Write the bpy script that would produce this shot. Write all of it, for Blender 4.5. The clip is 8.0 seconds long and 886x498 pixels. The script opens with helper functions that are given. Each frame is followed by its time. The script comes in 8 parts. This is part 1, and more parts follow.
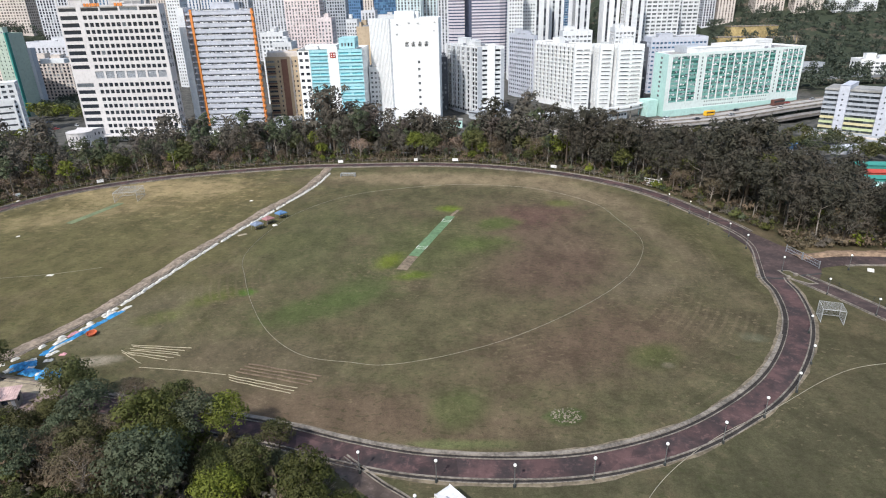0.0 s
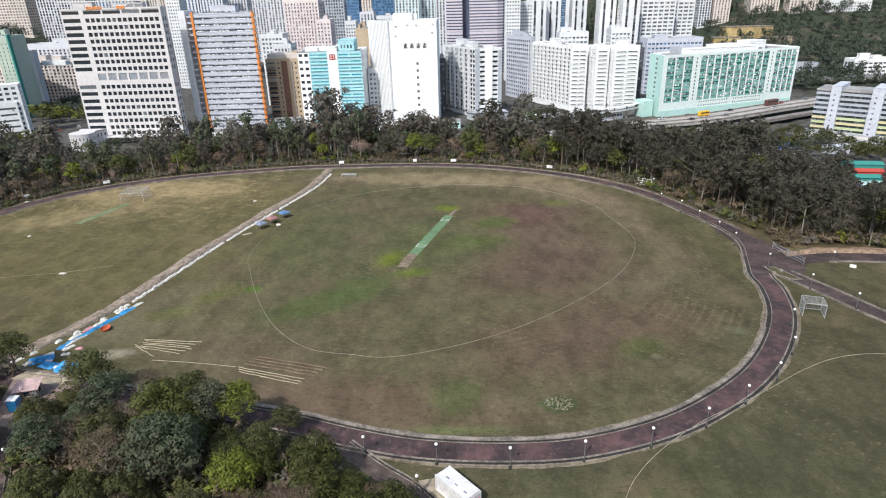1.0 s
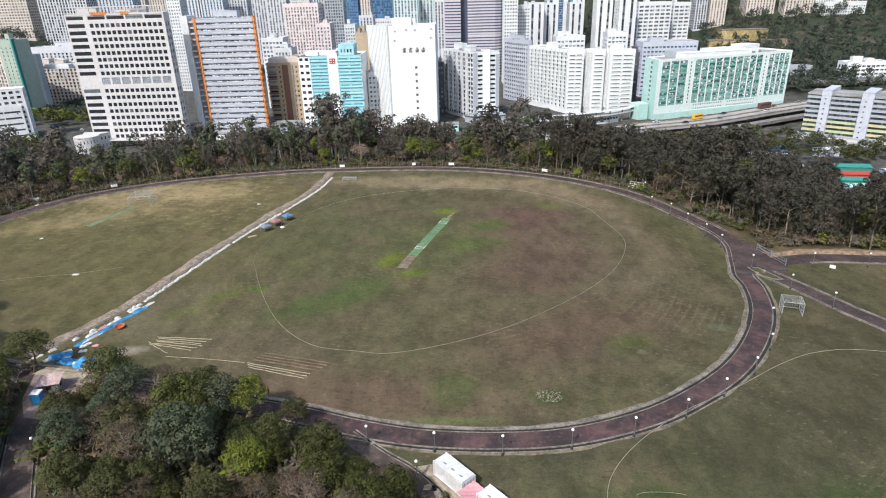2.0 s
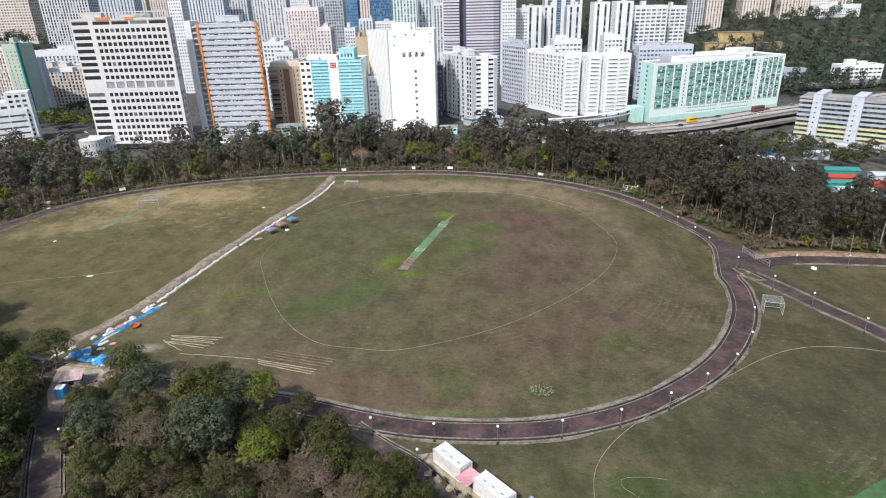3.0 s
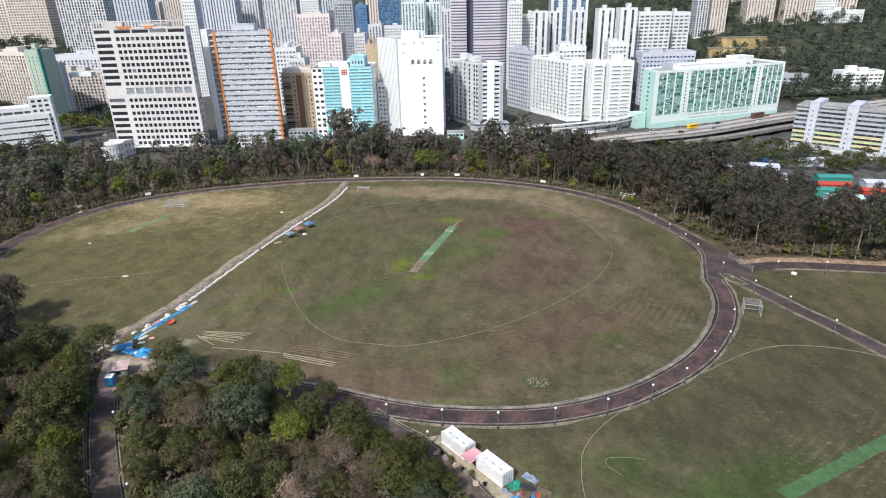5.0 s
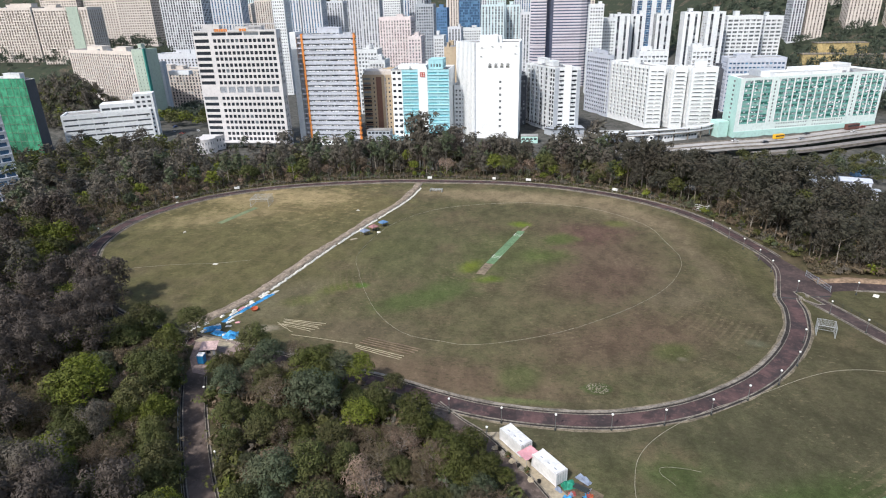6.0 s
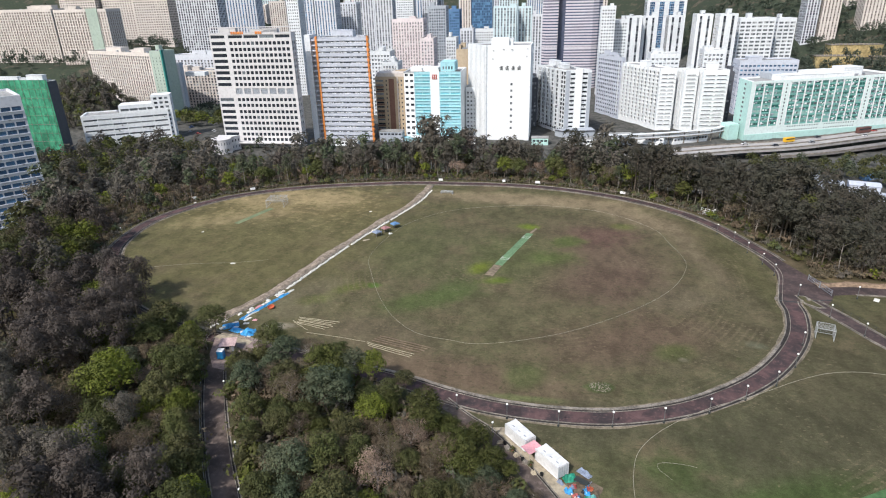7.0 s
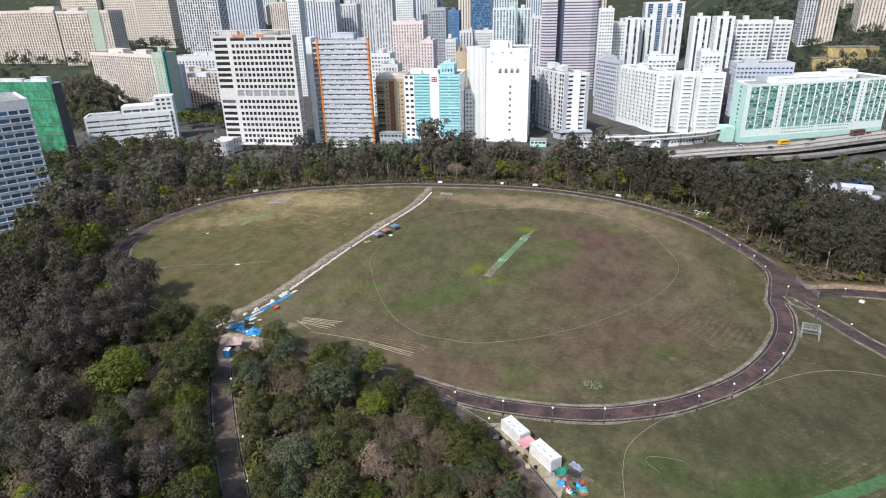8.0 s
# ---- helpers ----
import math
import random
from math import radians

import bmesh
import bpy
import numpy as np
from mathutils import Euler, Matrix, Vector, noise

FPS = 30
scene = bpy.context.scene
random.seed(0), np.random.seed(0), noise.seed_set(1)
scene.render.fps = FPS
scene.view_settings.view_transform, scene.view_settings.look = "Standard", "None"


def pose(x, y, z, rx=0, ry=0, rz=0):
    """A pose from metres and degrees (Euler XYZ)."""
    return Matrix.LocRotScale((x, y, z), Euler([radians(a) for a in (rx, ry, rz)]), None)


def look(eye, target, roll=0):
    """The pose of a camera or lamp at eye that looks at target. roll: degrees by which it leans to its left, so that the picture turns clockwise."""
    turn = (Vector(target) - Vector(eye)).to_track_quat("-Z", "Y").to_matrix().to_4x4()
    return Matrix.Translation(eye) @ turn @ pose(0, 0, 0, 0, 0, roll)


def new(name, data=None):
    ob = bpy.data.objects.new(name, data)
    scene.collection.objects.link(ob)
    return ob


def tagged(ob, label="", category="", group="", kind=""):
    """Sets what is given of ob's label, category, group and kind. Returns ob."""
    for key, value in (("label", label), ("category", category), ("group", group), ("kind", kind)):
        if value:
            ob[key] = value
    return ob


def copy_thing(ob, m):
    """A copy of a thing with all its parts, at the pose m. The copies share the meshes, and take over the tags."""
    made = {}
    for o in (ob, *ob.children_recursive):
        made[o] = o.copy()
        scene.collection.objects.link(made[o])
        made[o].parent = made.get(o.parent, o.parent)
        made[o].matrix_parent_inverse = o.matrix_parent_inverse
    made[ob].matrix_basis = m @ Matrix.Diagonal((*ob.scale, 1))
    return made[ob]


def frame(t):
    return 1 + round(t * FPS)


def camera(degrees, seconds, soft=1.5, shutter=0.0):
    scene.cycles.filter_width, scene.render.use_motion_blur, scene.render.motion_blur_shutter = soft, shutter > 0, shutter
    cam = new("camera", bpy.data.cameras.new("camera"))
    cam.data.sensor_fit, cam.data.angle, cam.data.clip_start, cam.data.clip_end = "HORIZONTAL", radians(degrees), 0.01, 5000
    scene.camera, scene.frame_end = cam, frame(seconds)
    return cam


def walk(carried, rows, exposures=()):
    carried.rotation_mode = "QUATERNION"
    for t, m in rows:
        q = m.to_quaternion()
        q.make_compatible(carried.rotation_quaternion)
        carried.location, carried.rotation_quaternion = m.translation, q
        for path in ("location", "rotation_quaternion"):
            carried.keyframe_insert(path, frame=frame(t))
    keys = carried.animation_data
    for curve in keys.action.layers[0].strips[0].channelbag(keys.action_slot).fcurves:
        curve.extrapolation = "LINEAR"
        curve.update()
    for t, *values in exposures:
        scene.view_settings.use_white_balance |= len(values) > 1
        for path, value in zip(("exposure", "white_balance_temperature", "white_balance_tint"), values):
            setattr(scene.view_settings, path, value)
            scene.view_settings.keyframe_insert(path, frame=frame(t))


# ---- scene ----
cam = camera(72.7, 8.0, soft=1.1)
PATH = [
    (0, (-0.007, 0.126, 59.753), (-0.058, 1.97, 58.979), -1.5),
    (0.5, (-0.134, -2.269, 60.42), (-0.182, -0.426, 59.647), -1.5),
    (1, (0.009, -4.935, 61.451), (-0.037, -3.092, 60.676), -1.6),
    (1.5, (0.235, -7.804, 62.747), (0.191, -5.96, 61.973), -1.6),
    (3, (0.551, -16.989, 67.456), (0.512, -15.145, 66.683), -1.6),
    (3.5, (0.491, -20.056, 69.113), (0.454, -18.212, 68.338), -1.5),
    (4, (0.407, -23.048, 70.749), (0.373, -21.205, 69.973), -1.5),
    (5.3, (0.5, -30.27, 74.785), (0.412, -28.427, 74.012), -1.5),
    (5.5, (0.595, -31.298, 75.373), (0.453, -29.458, 74.601), -1.5),
    (6, (0.948, -33.772, 76.811), (0.663, -31.948, 76.043), -1.5),
    (6.5, (1.454, -36.128, 78.214), (1.133, -34.31, 77.444), -1.4),
    (7, (2.051, -38.4, 79.601), (1.73, -36.582, 78.831), -1.5),
    (7.5, (2.621, -40.64, 80.998), (2.299, -38.823, 80.227), -1.4),
    (8, (2.971, -42.922, 82.435), (2.652, -41.105, 81.663), -1.4),
]
walk(cam, [(t, look(eye, target, roll)) for t, eye, target, roll in PATH])

# ---------------------------------------------------------------- world and sun
SUN_FROM = Vector((-0.42, -0.80, 1.0)).normalized()
world = bpy.data.worlds.new("sky")
scene.world = world
world.use_nodes = True
wn = world.node_tree
sky = wn.nodes.new("ShaderNodeTexSky")
sky.sky_type = "NISHITA"
sky.sun_disc = False
sky.sun_elevation = math.asin(SUN_FROM.z)
sky.sun_rotation = math.atan2(SUN_FROM.x, SUN_FROM.y)
sky.air_density, sky.dust_density, sky.ozone_density = 1.2, 2.5, 1.0
wn.nodes["Background"].inputs["Strength"].default_value = 0.15
wn.links.new(sky.outputs[0], wn.nodes["Background"].inputs["Color"])
sun_data = bpy.data.lights.new("sun", "SUN")
sun_data.energy, sun_data.angle, sun_data.color = 3.4, radians(0.8), (1.0, 0.975, 0.955)
sun = new("sun", sun_data)
sun.matrix_world = look(tuple(SUN_FROM * 100), (0, 0, 0))
scene.view_settings.exposure = 0.22

# ---------------------------------------------------------------- materials


def rgb(r, g, b):
    """Linear colour from 0..255 display values."""
    return tuple(((c / 255 + 0.055) / 1.055) ** 2.4 if c > 10 else c / 255 / 12.92 for c in (r, g, b)) + (1.0,)


class Nodes:
    """Small wrapper to wire shader nodes."""

    def __init__(self, name):
        self.m = bpy.data.materials.new(name)
        self.m.use_nodes = True
        self.t = self.m.node_tree
        self.b = self.t.nodes["Principled BSDF"]
        self.pos = self.t.nodes.new("ShaderNodeNewGeometry").outputs["Position"]

    def node(self, kind, **values):
        n = self.t.nodes.new(kind)
        for k, v in values.items():
            setattr(n, k, v)
        return n

    def link(self, a, b):
        self.t.links.new(a, b)

    def put(self, socket, value):
        if hasattr(value, "is_linked"):
            self.link(value, socket)
        else:
            socket.default_value = value

    def noise(self, scale, detail=4.0, rough=0.6, vec=None, stretch=None):
        n = self.node("ShaderNodeTexNoise")
        n.inputs["Scale"].default_value = scale
        n.inputs["Detail"].default_value = detail
        n.inputs["Roughness"].default_value = rough
        src = vec or self.pos
        if stretch:
            mp = self.node("ShaderNodeMapping")
            mp.inputs["Scale"].default_value = stretch[:3]
            if len(stretch) > 3:
                mp.inputs["Rotation"].default_value[2] = stretch[3]
            self.link(src, mp.inputs[0])
            src = mp.outputs[0]
        self.link(src, n.inputs["Vector"])
        return n.outputs["Fac"]

    def span(self, value, a, b, c=0.0, d=1.0, smooth=True):
        n = self.node("ShaderNodeMapRange", interpolation_type="SMOOTHSTEP" if smooth else "LINEAR")
        self.put(n.inputs[0], value)
        for i, v in enumerate((a, b, c, d)):
            self.put(n.inputs[i + 1], v)
        return n.outputs[0]

    def math(self, op, a, b=0.0):
        n = self.node("ShaderNodeMath", operation=op)
        self.put(n.inputs[0], a)
        self.put(n.inputs[1], b)
        return n.outputs[0]

    def mix(self, fac, a, b, blend="MIX"):
        n = self.node("ShaderNodeMix", data_type="RGBA", blend_type=blend)
        self.put(n.inputs[0], fac)
        self.put(n.inputs[6], a)
        self.put(n.inputs[7], b)
        return n.outputs[2]

    def bump(self, height, strength=0.3, dist=0.05):
        n = self.node("ShaderNodeBump")
        n.inputs["Strength"].default_value = strength
        n.inputs["Distance"].default_value = dist
        self.link(height, n.inputs["Height"])
        self.link(n.outputs[0], self.b.inputs["Normal"])

    def done(self, color, rough=0.8, metal=0.0, spec=0.3):
        self.put(self.b.inputs["Base Color"], color)
        self.put(self.b.inputs["Roughness"], rough)
        self.b.inputs["Metallic"].default_value = metal
        self.b.inputs["Specular IOR Level"].default_value = spec
        return self.m


def scaled(c, k):
    return (c[0] * k, c[1] * k, c[2] * k, 1.0)


def plain(name, c, rough=0.7, var=0.18, fine=3.0, coarse=0.15, bump=0.2, metal=0.0, rand=0.0, spec=0.3):
    """A weathered plain surface: grain and stains at two scales."""
    n = Nodes(name)
    a = n.noise(fine, 5)
    b = n.noise(coarse, 3)
    k = n.math("ADD", n.math("MULTIPLY", a, 0.5), n.math("MULTIPLY", b, 0.5))
    col = n.mix(n.span(k, 0.35, 0.65), scaled(c, 1 - var), scaled(c, 1 + var))
    if rand:
        r = n.node("ShaderNodeObjectInfo").outputs["Random"]
        col = n.mix(n.span(r, 0, 1, 0, rand, False), col, scaled(c, 0.35))
    if bump:
        n.bump(a, bump, 0.03)
    return n.done(col, rough, metal, spec)


def facade_paint(name, c, grime=0.25, rough=0.75):
    """Painted render or tile with rain streaks below each storey and broad stains."""
    n = Nodes(name)
    streak = n.noise(0.9, 5, 0.65, stretch=(1, 1, 0.12))
    broad = n.noise(0.06, 3)
    grain = n.noise(2.5, 4)
    col = n.mix(n.span(broad, 0.3, 0.7), scaled(c, 1 - grime * 0.5), c)
    col = n.mix(n.span(streak, 0.5, 0.78, 0, grime), col, scaled(c, 0.45))
    patchy = n.noise(0.55, 4, 0.7)
    col = n.mix(n.span(patchy, 0.50, 0.66, 0, 0.30 + grime * 0.5), col, scaled(c, 0.62))
    col = n.mix(n.span(patchy, 0.34, 0.46, 0.35, 0.0), col, scaled(c, 1.12))
    n.bump(grain, 0.1, 0.02)
    return n.done(col, rough)


def pane_glass(name, dark, light, rough=0.12, lo=0.60, hi=0.98):
    """Window glass backed by blinds and dark rooms that differ from window to window."""
    n = Nodes(name)
    a = n.node("ShaderNodeObjectInfo").outputs["Random"]
    b = n.node("ShaderNodeNewGeometry").outputs["Random Per Island"]
    r = n.math("FRACT", n.math("ADD", n.math("MULTIPLY", a, 7.3), n.math("MULTIPLY", b, 5.1)))
    curtain = n.span(r, lo, hi)
    col = n.mix(curtain, dark, light)
    tone = n.noise(0.25, 2)
    col = n.mix(n.span(tone, 0.3, 0.7, 0, 0.35), col, scaled(dark, 1.8))
    return n.done(col, rough, 0.0, 0.5)


def leaf_material(name, c, c2, hue=0.25):
    n = Nodes(name)
    r = n.node("ShaderNodeNewGeometry").outputs["Random Per Island"]
    o = n.node("ShaderNodeObjectInfo").outputs["Random"]
    big = n.noise(0.09, 2)
    col = n.mix(n.span(r, 0, 1, 0, 1, False), scaled(c, 0.80), scaled(c, 1.20))
    col = n.mix(n.math("MULTIPLY", n.span(big, 0.4, 0.65), 0.8), col, c2)
    col = n.mix(n.span(o, 0, 1, 0, hue, False), col, c2)
    tone = n.node("ShaderNodeVectorMath", operation="SCALE")
    n.link(col, tone.inputs[0])
    n.link(n.span(n.math("FRACT", n.math("MULTIPLY", o, 13.7)), 0, 1, 0.78, 1.32, False), tone.inputs["Scale"])
    col = tone.outputs[0]
    m = n.done(col, 0.7, 0.0, 0.25)
    glow = n.node("ShaderNodeBsdfTranslucent")
    n.link(col, glow.inputs["Color"])
    both = n.node("ShaderNodeMixShader")
    both.inputs[0].default_value = 0.3
    n.link(n.b.outputs[0], both.inputs[1])
    n.link(glow.outputs[0], both.inputs[2])
    n.link(both.outputs[0], n.t.nodes["Material Output"].inputs["Surface"])
    return m


CONCRETE = plain("concrete", (0.20, 0.178, 0.15, 1), 0.9, 0.5, 2.0, 0.3, 0.4)
# dirty concrete, darkened further for the shade inside a deep channel
CONCRETE_DARK = plain("stained_shaded_concrete", (0.034, 0.030, 0.028, 1), 0.95, 0.4, 2.0, 0.3, 0.4)
ROOF_GREY = plain("roof_screed", (0.30, 0.30, 0.29, 1), 0.9, 0.3, 0.8, 0.08)
METAL = plain("galvanised_metal", (0.35, 0.37, 0.40, 1), 0.45, 0.15, 8, 0.5, 0.1, 0.6)
METAL_DARK = plain("dark_painted_metal", (0.035, 0.04, 0.038, 1), 0.5, 0.2, 8, 0.5, 0.1)
WHITE_PAINT = plain("white_paint", (0.78, 0.78, 0.76, 1), 0.55, 0.08, 2, 0.3, 0.1)
GLOBE = plain("opal_globe", (0.85, 0.85, 0.82, 1), 0.3, 0.04, 2, 0.3, 0.0)
BARK = plain("bark", (0.10, 0.08, 0.06, 1), 0.95, 0.4, 4, 0.5, 0.6)
BARK_PALE = plain("pale_bark", (0.24, 0.215, 0.185, 1), 0.9, 0.3, 4, 0.5, 0.5)
GLASS_DARK = pane_glass("dark_glass", (0.025, 0.03, 0.04, 1), (0.33, 0.36, 0.38, 1))
GLASS_BLUE = pane_glass("blue_glass", (0.045, 0.09, 0.155, 1), (0.12, 0.25, 0.40, 1))
GLASS_GREEN = pane_glass("green_glass", (0.025, 0.12, 0.10, 1), (0.38, 0.56, 0.52, 1), 0.12, 0.3, 1.0)
GLASS_AQUA = pane_glass("pale_aqua_glass", (0.16, 0.42, 0.48, 1), (0.45, 0.68, 0.72, 1))
GLASS_GREY = pane_glass("grey_glass", (0.10, 0.11, 0.12, 1), (0.45, 0.46, 0.46, 1))

# Field: patches of turf, dry grass and worn soil with centres and half-widths in metres.
TURF = (0.084, 0.081, 0.042, 1)
PATCHES = [
    # cx, cy, rx, ry, turn, colour, strength, softness
    (-5, 140, 78, 66, 0.0, (0.094, 0.080, 0.048, 1), 0.6, 1.0),
    (-100, 160, 58, 75, 0.2, (0.112, 0.098, 0.046, 1), 0.7, 0.7),
    (-96, 192, 48, 20, 0.15, (0.165, 0.132, 0.066, 1), 0.65, 0.8),
    (-104, 200, 32, 13, 0.15, (0.310, 0.240, 0.135, 1), 0.75, 0.7),
    (-126, 172, 22, 9, 0.6, (0.220, 0.180, 0.095, 1), 0.6, 0.8),
    (-108, 178, 30, 7, 0.5, (0.240, 0.185, 0.105, 1), 0.45, 0.9),
    (0, 206, 60, 9, -0.10, (0.230, 0.178, 0.115, 1), 0.8, 0.9),
    (40, 186, 26, 9, -0.75, (0.195, 0.150, 0.100, 1), 0.75, 0.9),
    (54, 160, 8, 30, 0.25, (0.150, 0.118, 0.078, 1), 0.75, 0.9),
    (58, 130, 8, 32, 0.05, (0.110, 0.088, 0.058, 1), 0.65, 0.9),
    (64, 140, 7, 46, 0.20, (0.064, 0.062, 0.028, 1), 0.7, 0.8),
    (50, 108, 9, 34, -0.5, (0.078, 0.070, 0.040, 1), 0.5, 0.9),
    (20, 148, 26, 38, 0.25, (0.108, 0.074, 0.056, 1), 0.75, 1.0),
    (21, 166, 16, 12, 0.3, (0.104, 0.062, 0.052, 1), 0.8, 1.0),
    (18, 128, 20, 12, 0.3, (0.098, 0.066, 0.050, 1), 0.65, 1.0),
    (26, 96, 30, 14, 0.35, (0.104, 0.070, 0.052, 1), 0.8, 1.0),
    (42, 121, 12, 10, 0.6, (0.112, 0.090, 0.062, 1), 0.6, 0.9),
    (-18, 76, 38, 8, -0.12, (0.128, 0.088, 0.064, 1), 0.75, 0.9),
    (-40, 92, 22, 9, -0.15, (0.118, 0.092, 0.064, 1), 0.6, 0.9),
    (-66, 108, 10, 16, -0.4, (0.125, 0.108, 0.072, 1), 0.6, 0.8),
    (-6, 146, 19, 28, -0.3, (0.078, 0.092, 0.036, 1), 0.6, 1.0),
    (-16.9, 135.5, 3.2, 5.5, -0.3, (0.112, 0.135, 0.020, 1), 0.85, 1.0),
    (-11, 126.5, 5.5, 3.0, 0.3, (0.100, 0.140, 0.020, 1), 0.85, 1.0),
    (-2.3, 173.8, 4.5, 3.5, 0.0, (0.110, 0.150, 0.018, 1), 0.85, 1.0),
    (11.4, 161, 7, 6, 0.2, (0.074, 0.108, 0.028, 1), 0.65, 1.0),
    (6.4, 145, 10, 7, 0.4, (0.076, 0.106, 0.030, 1), 0.65, 1.0),
    (31.4, 177.6, 5, 3.5, 0.0, (0.096, 0.112, 0.030, 1), 0.6, 1.0),
    (-22, 119, 10, 7, 0.3, (0.064, 0.088, 0.030, 1), 0.62, 1.0),
    (-32, 111, 14, 6.5, 0.4, (0.062, 0.088, 0.028, 1), 0.65, 0.9),
    (-47.5, 119.2, 2.6, 2.2, 0.0, (0.056, 0.120, 0.020, 1), 0.85, 0.8),
    (-53, 117, 8, 3.5, 0.5, (0.096, 0.112, 0.026, 1), 0.6, 0.9),
    (-61.3, 108.8, 6, 3.5, 0.5, (0.100, 0.112, 0.032, 1), 0.55, 0.9),
    (-0.5, 77.4, 5, 6.5, -0.3, (0.068, 0.092, 0.030, 1), 0.6, 0.9),
    (-0.5, 69.4, 9, 1.3, 0.0, (0.125, 0.150, 0.060, 1), 0.6, 0.8),
    (35, 92, 6, 4.5, 0.5, (0.070, 0.084, 0.026, 1), 0.75, 0.9),
    (36, 89, 1.3, 1.0, 0.0, (0.170, 0.150, 0.110, 1), 0.7, 0.8),
    (54.6, 97.7, 2.6, 1.6, -0.3, (0.150, 0.155, 0.110, 1), 0.75, 0.6),
    (-40, 150, 17, 30, 0.0, (0.080, 0.086, 0.040, 1), 0.6, 1.0),
    (50, 52, 34, 20, 0.3, (0.050, 0.060, 0.028, 1), 0.6, 0.9),
    (14, 62, 30, 8, 0.1, (0.066, 0.062, 0.038, 1), 0.7, 0.9),
    # south-east lawn: the broad turf colours include darkening for lens light falloff
    (70, 72, 50, 30, 0.0, (0.066, 0.063, 0.038, 1), 0.7, 0.9),
    (96, 139, 16, 4, -0.1, (0.170, 0.120, 0.072, 1), 0.85, 0.7),
    (80, 152, 4, 10, 0.3, (0.110, 0.082, 0.055, 1), 0.7, 0.8),
    (105, 108, 22, 16, 0.0, (0.100, 0.088, 0.043, 1), 0.7, 0.8),
    (92, 70, 46, 60, 0.0, (0.064, 0.057, 0.034, 1), 0.8, 0.8),
    (60, 62, 26, 18, 0.3, (0.064, 0.060, 0.036, 1), 0.6, 0.9),
    (48, 48, 20, 5, 0.40, (0.048, 0.076, 0.022, 1), 0.65, 1.0),
    (27, 52, 6, 6, 0.0, (0.052, 0.078, 0.024, 1), 0.6, 1.0),
    (110, 132, 24, 8, 0.0, (0.085, 0.072, 0.040, 1), 0.6, 0.9),
    (16.2, 75.6, 3.6, 2.2, 0.1, (0.060, 0.085, 0.030, 1), 0.8, 0.5),
    (-66.6, 92.2, 5.5, 2.2, 0.15, (0.270, 0.235, 0.185, 1), 0.8, 0.8),
]


def field_material():
    n = Nodes("turf")
    sep = n.node("ShaderNodeSeparateXYZ")
    n.link(n.pos, sep.inputs[0])
    warp = n.noise(0.055, 5, 0.65)
    warp2 = n.noise(0.25, 5, 0.7)
    fine = n.noise(1.6, 6, 0.7)
    mid = n.noise(0.33, 5, 0.65)
    wear = n.noise(0.16, 4, 0.6, stretch=(1, 0.6, 1, 0.35))
    col = n.mix(n.span(mid, 0.3, 0.7), scaled(TURF, 0.78), scaled(TURF, 1.22))
    col = n.mix(n.span(warp, 0.45, 0.66, 0, 0.65), col, (0.125, 0.095, 0.062, 1))
    for cx, cy, rx, ry, turn, c, k, soft in PATCHES:
        mp = n.node("ShaderNodeMapping", vector_type="TEXTURE")
        mp.inputs["Location"].default_value = (cx, cy, 0)
        mp.inputs["Rotation"].default_value = (0, 0, turn)
        mp.inputs["Scale"].default_value = (rx, ry, 1e4)
        n.link(n.pos, mp.inputs[0])
        ln = n.node("ShaderNodeVectorMath", operation="LENGTH")
        n.link(mp.outputs[0], ln.inputs[0])
        edge = n.math("ADD", ln.outputs["Value"], n.math("MULTIPLY", n.math("SUBTRACT", warp, 0.5), 1.5))
        edge = n.math("ADD", edge, n.math("MULTIPLY", n.math("SUBTRACT", warp2, 0.5), 0.9))
        col = n.mix(n.span(edge, 1.0 - soft * 0.8, 1.0 + soft * 0.35, k, 0.0), col, c)
    # tyre and mowing streaks, worn soil between the tufts, pale straw and dark weeds
    ring = n.node("ShaderNodeTexWave", wave_type="RINGS", rings_direction="Z", wave_profile="SIN")
    mpw = n.node("ShaderNodeMapping", vector_type="TEXTURE")
    mpw.inputs["Location"].default_value = (-5, 140, 0)
    n.link(n.pos, mpw.inputs[0])
    n.link(mpw.outputs[0], ring.inputs["Vector"])
    for key, value in (("Scale", 0.17), ("Distortion", 3.0), ("Detail", 3.0), ("Detail Scale", 0.12)):
        ring.inputs[key].default_value = value
    zone = n.noise(0.03, 3, 0.6)
    streaks = n.math("MULTIPLY", n.span(ring.outputs["Fac"], 0.55, 0.95), n.span(zone, 0.50, 0.66, 0, 0.30))
    col = n.mix(streaks, col, (0.150, 0.120, 0.078, 1))
    # uneven growth at several scales, straw and weeds between the tufts
    tuft = n.noise(0.75, 6, 0.72)
    grit = n.noise(4.5, 4, 0.75)
    bald = n.noise(0.19, 5, 0.7)
    blot = n.noise(0.30, 4, 0.7, stretch=(1.0, 0.6, 1.0, 0.4))
    k = n.math("MULTIPLY", n.span(wear, 0.35, 0.68, 1.14, 0.82), n.span(tuft, 0.30, 0.70, 0.92, 1.09))
    k = n.math("MULTIPLY", k, n.span(fine, 0.28, 0.74, 0.88, 1.14))
    k = n.math("MULTIPLY", k, n.span(grit, 0.28, 0.74, 0.80, 1.22))
    k = n.math("MULTIPLY", k, n.span(blot, 0.32, 0.68, 0.90, 1.12))
    shade = n.node("ShaderNodeVectorMath", operation="SCALE")
    n.link(col, shade.inputs[0])
    n.link(n.math("MULTIPLY", k, 0.98), shade.inputs["Scale"])
    col = shade.outputs[0]
    col = n.mix(n.span(bald, 0.58, 0.70, 0, 0.30), col, (0.165, 0.130, 0.084, 1))
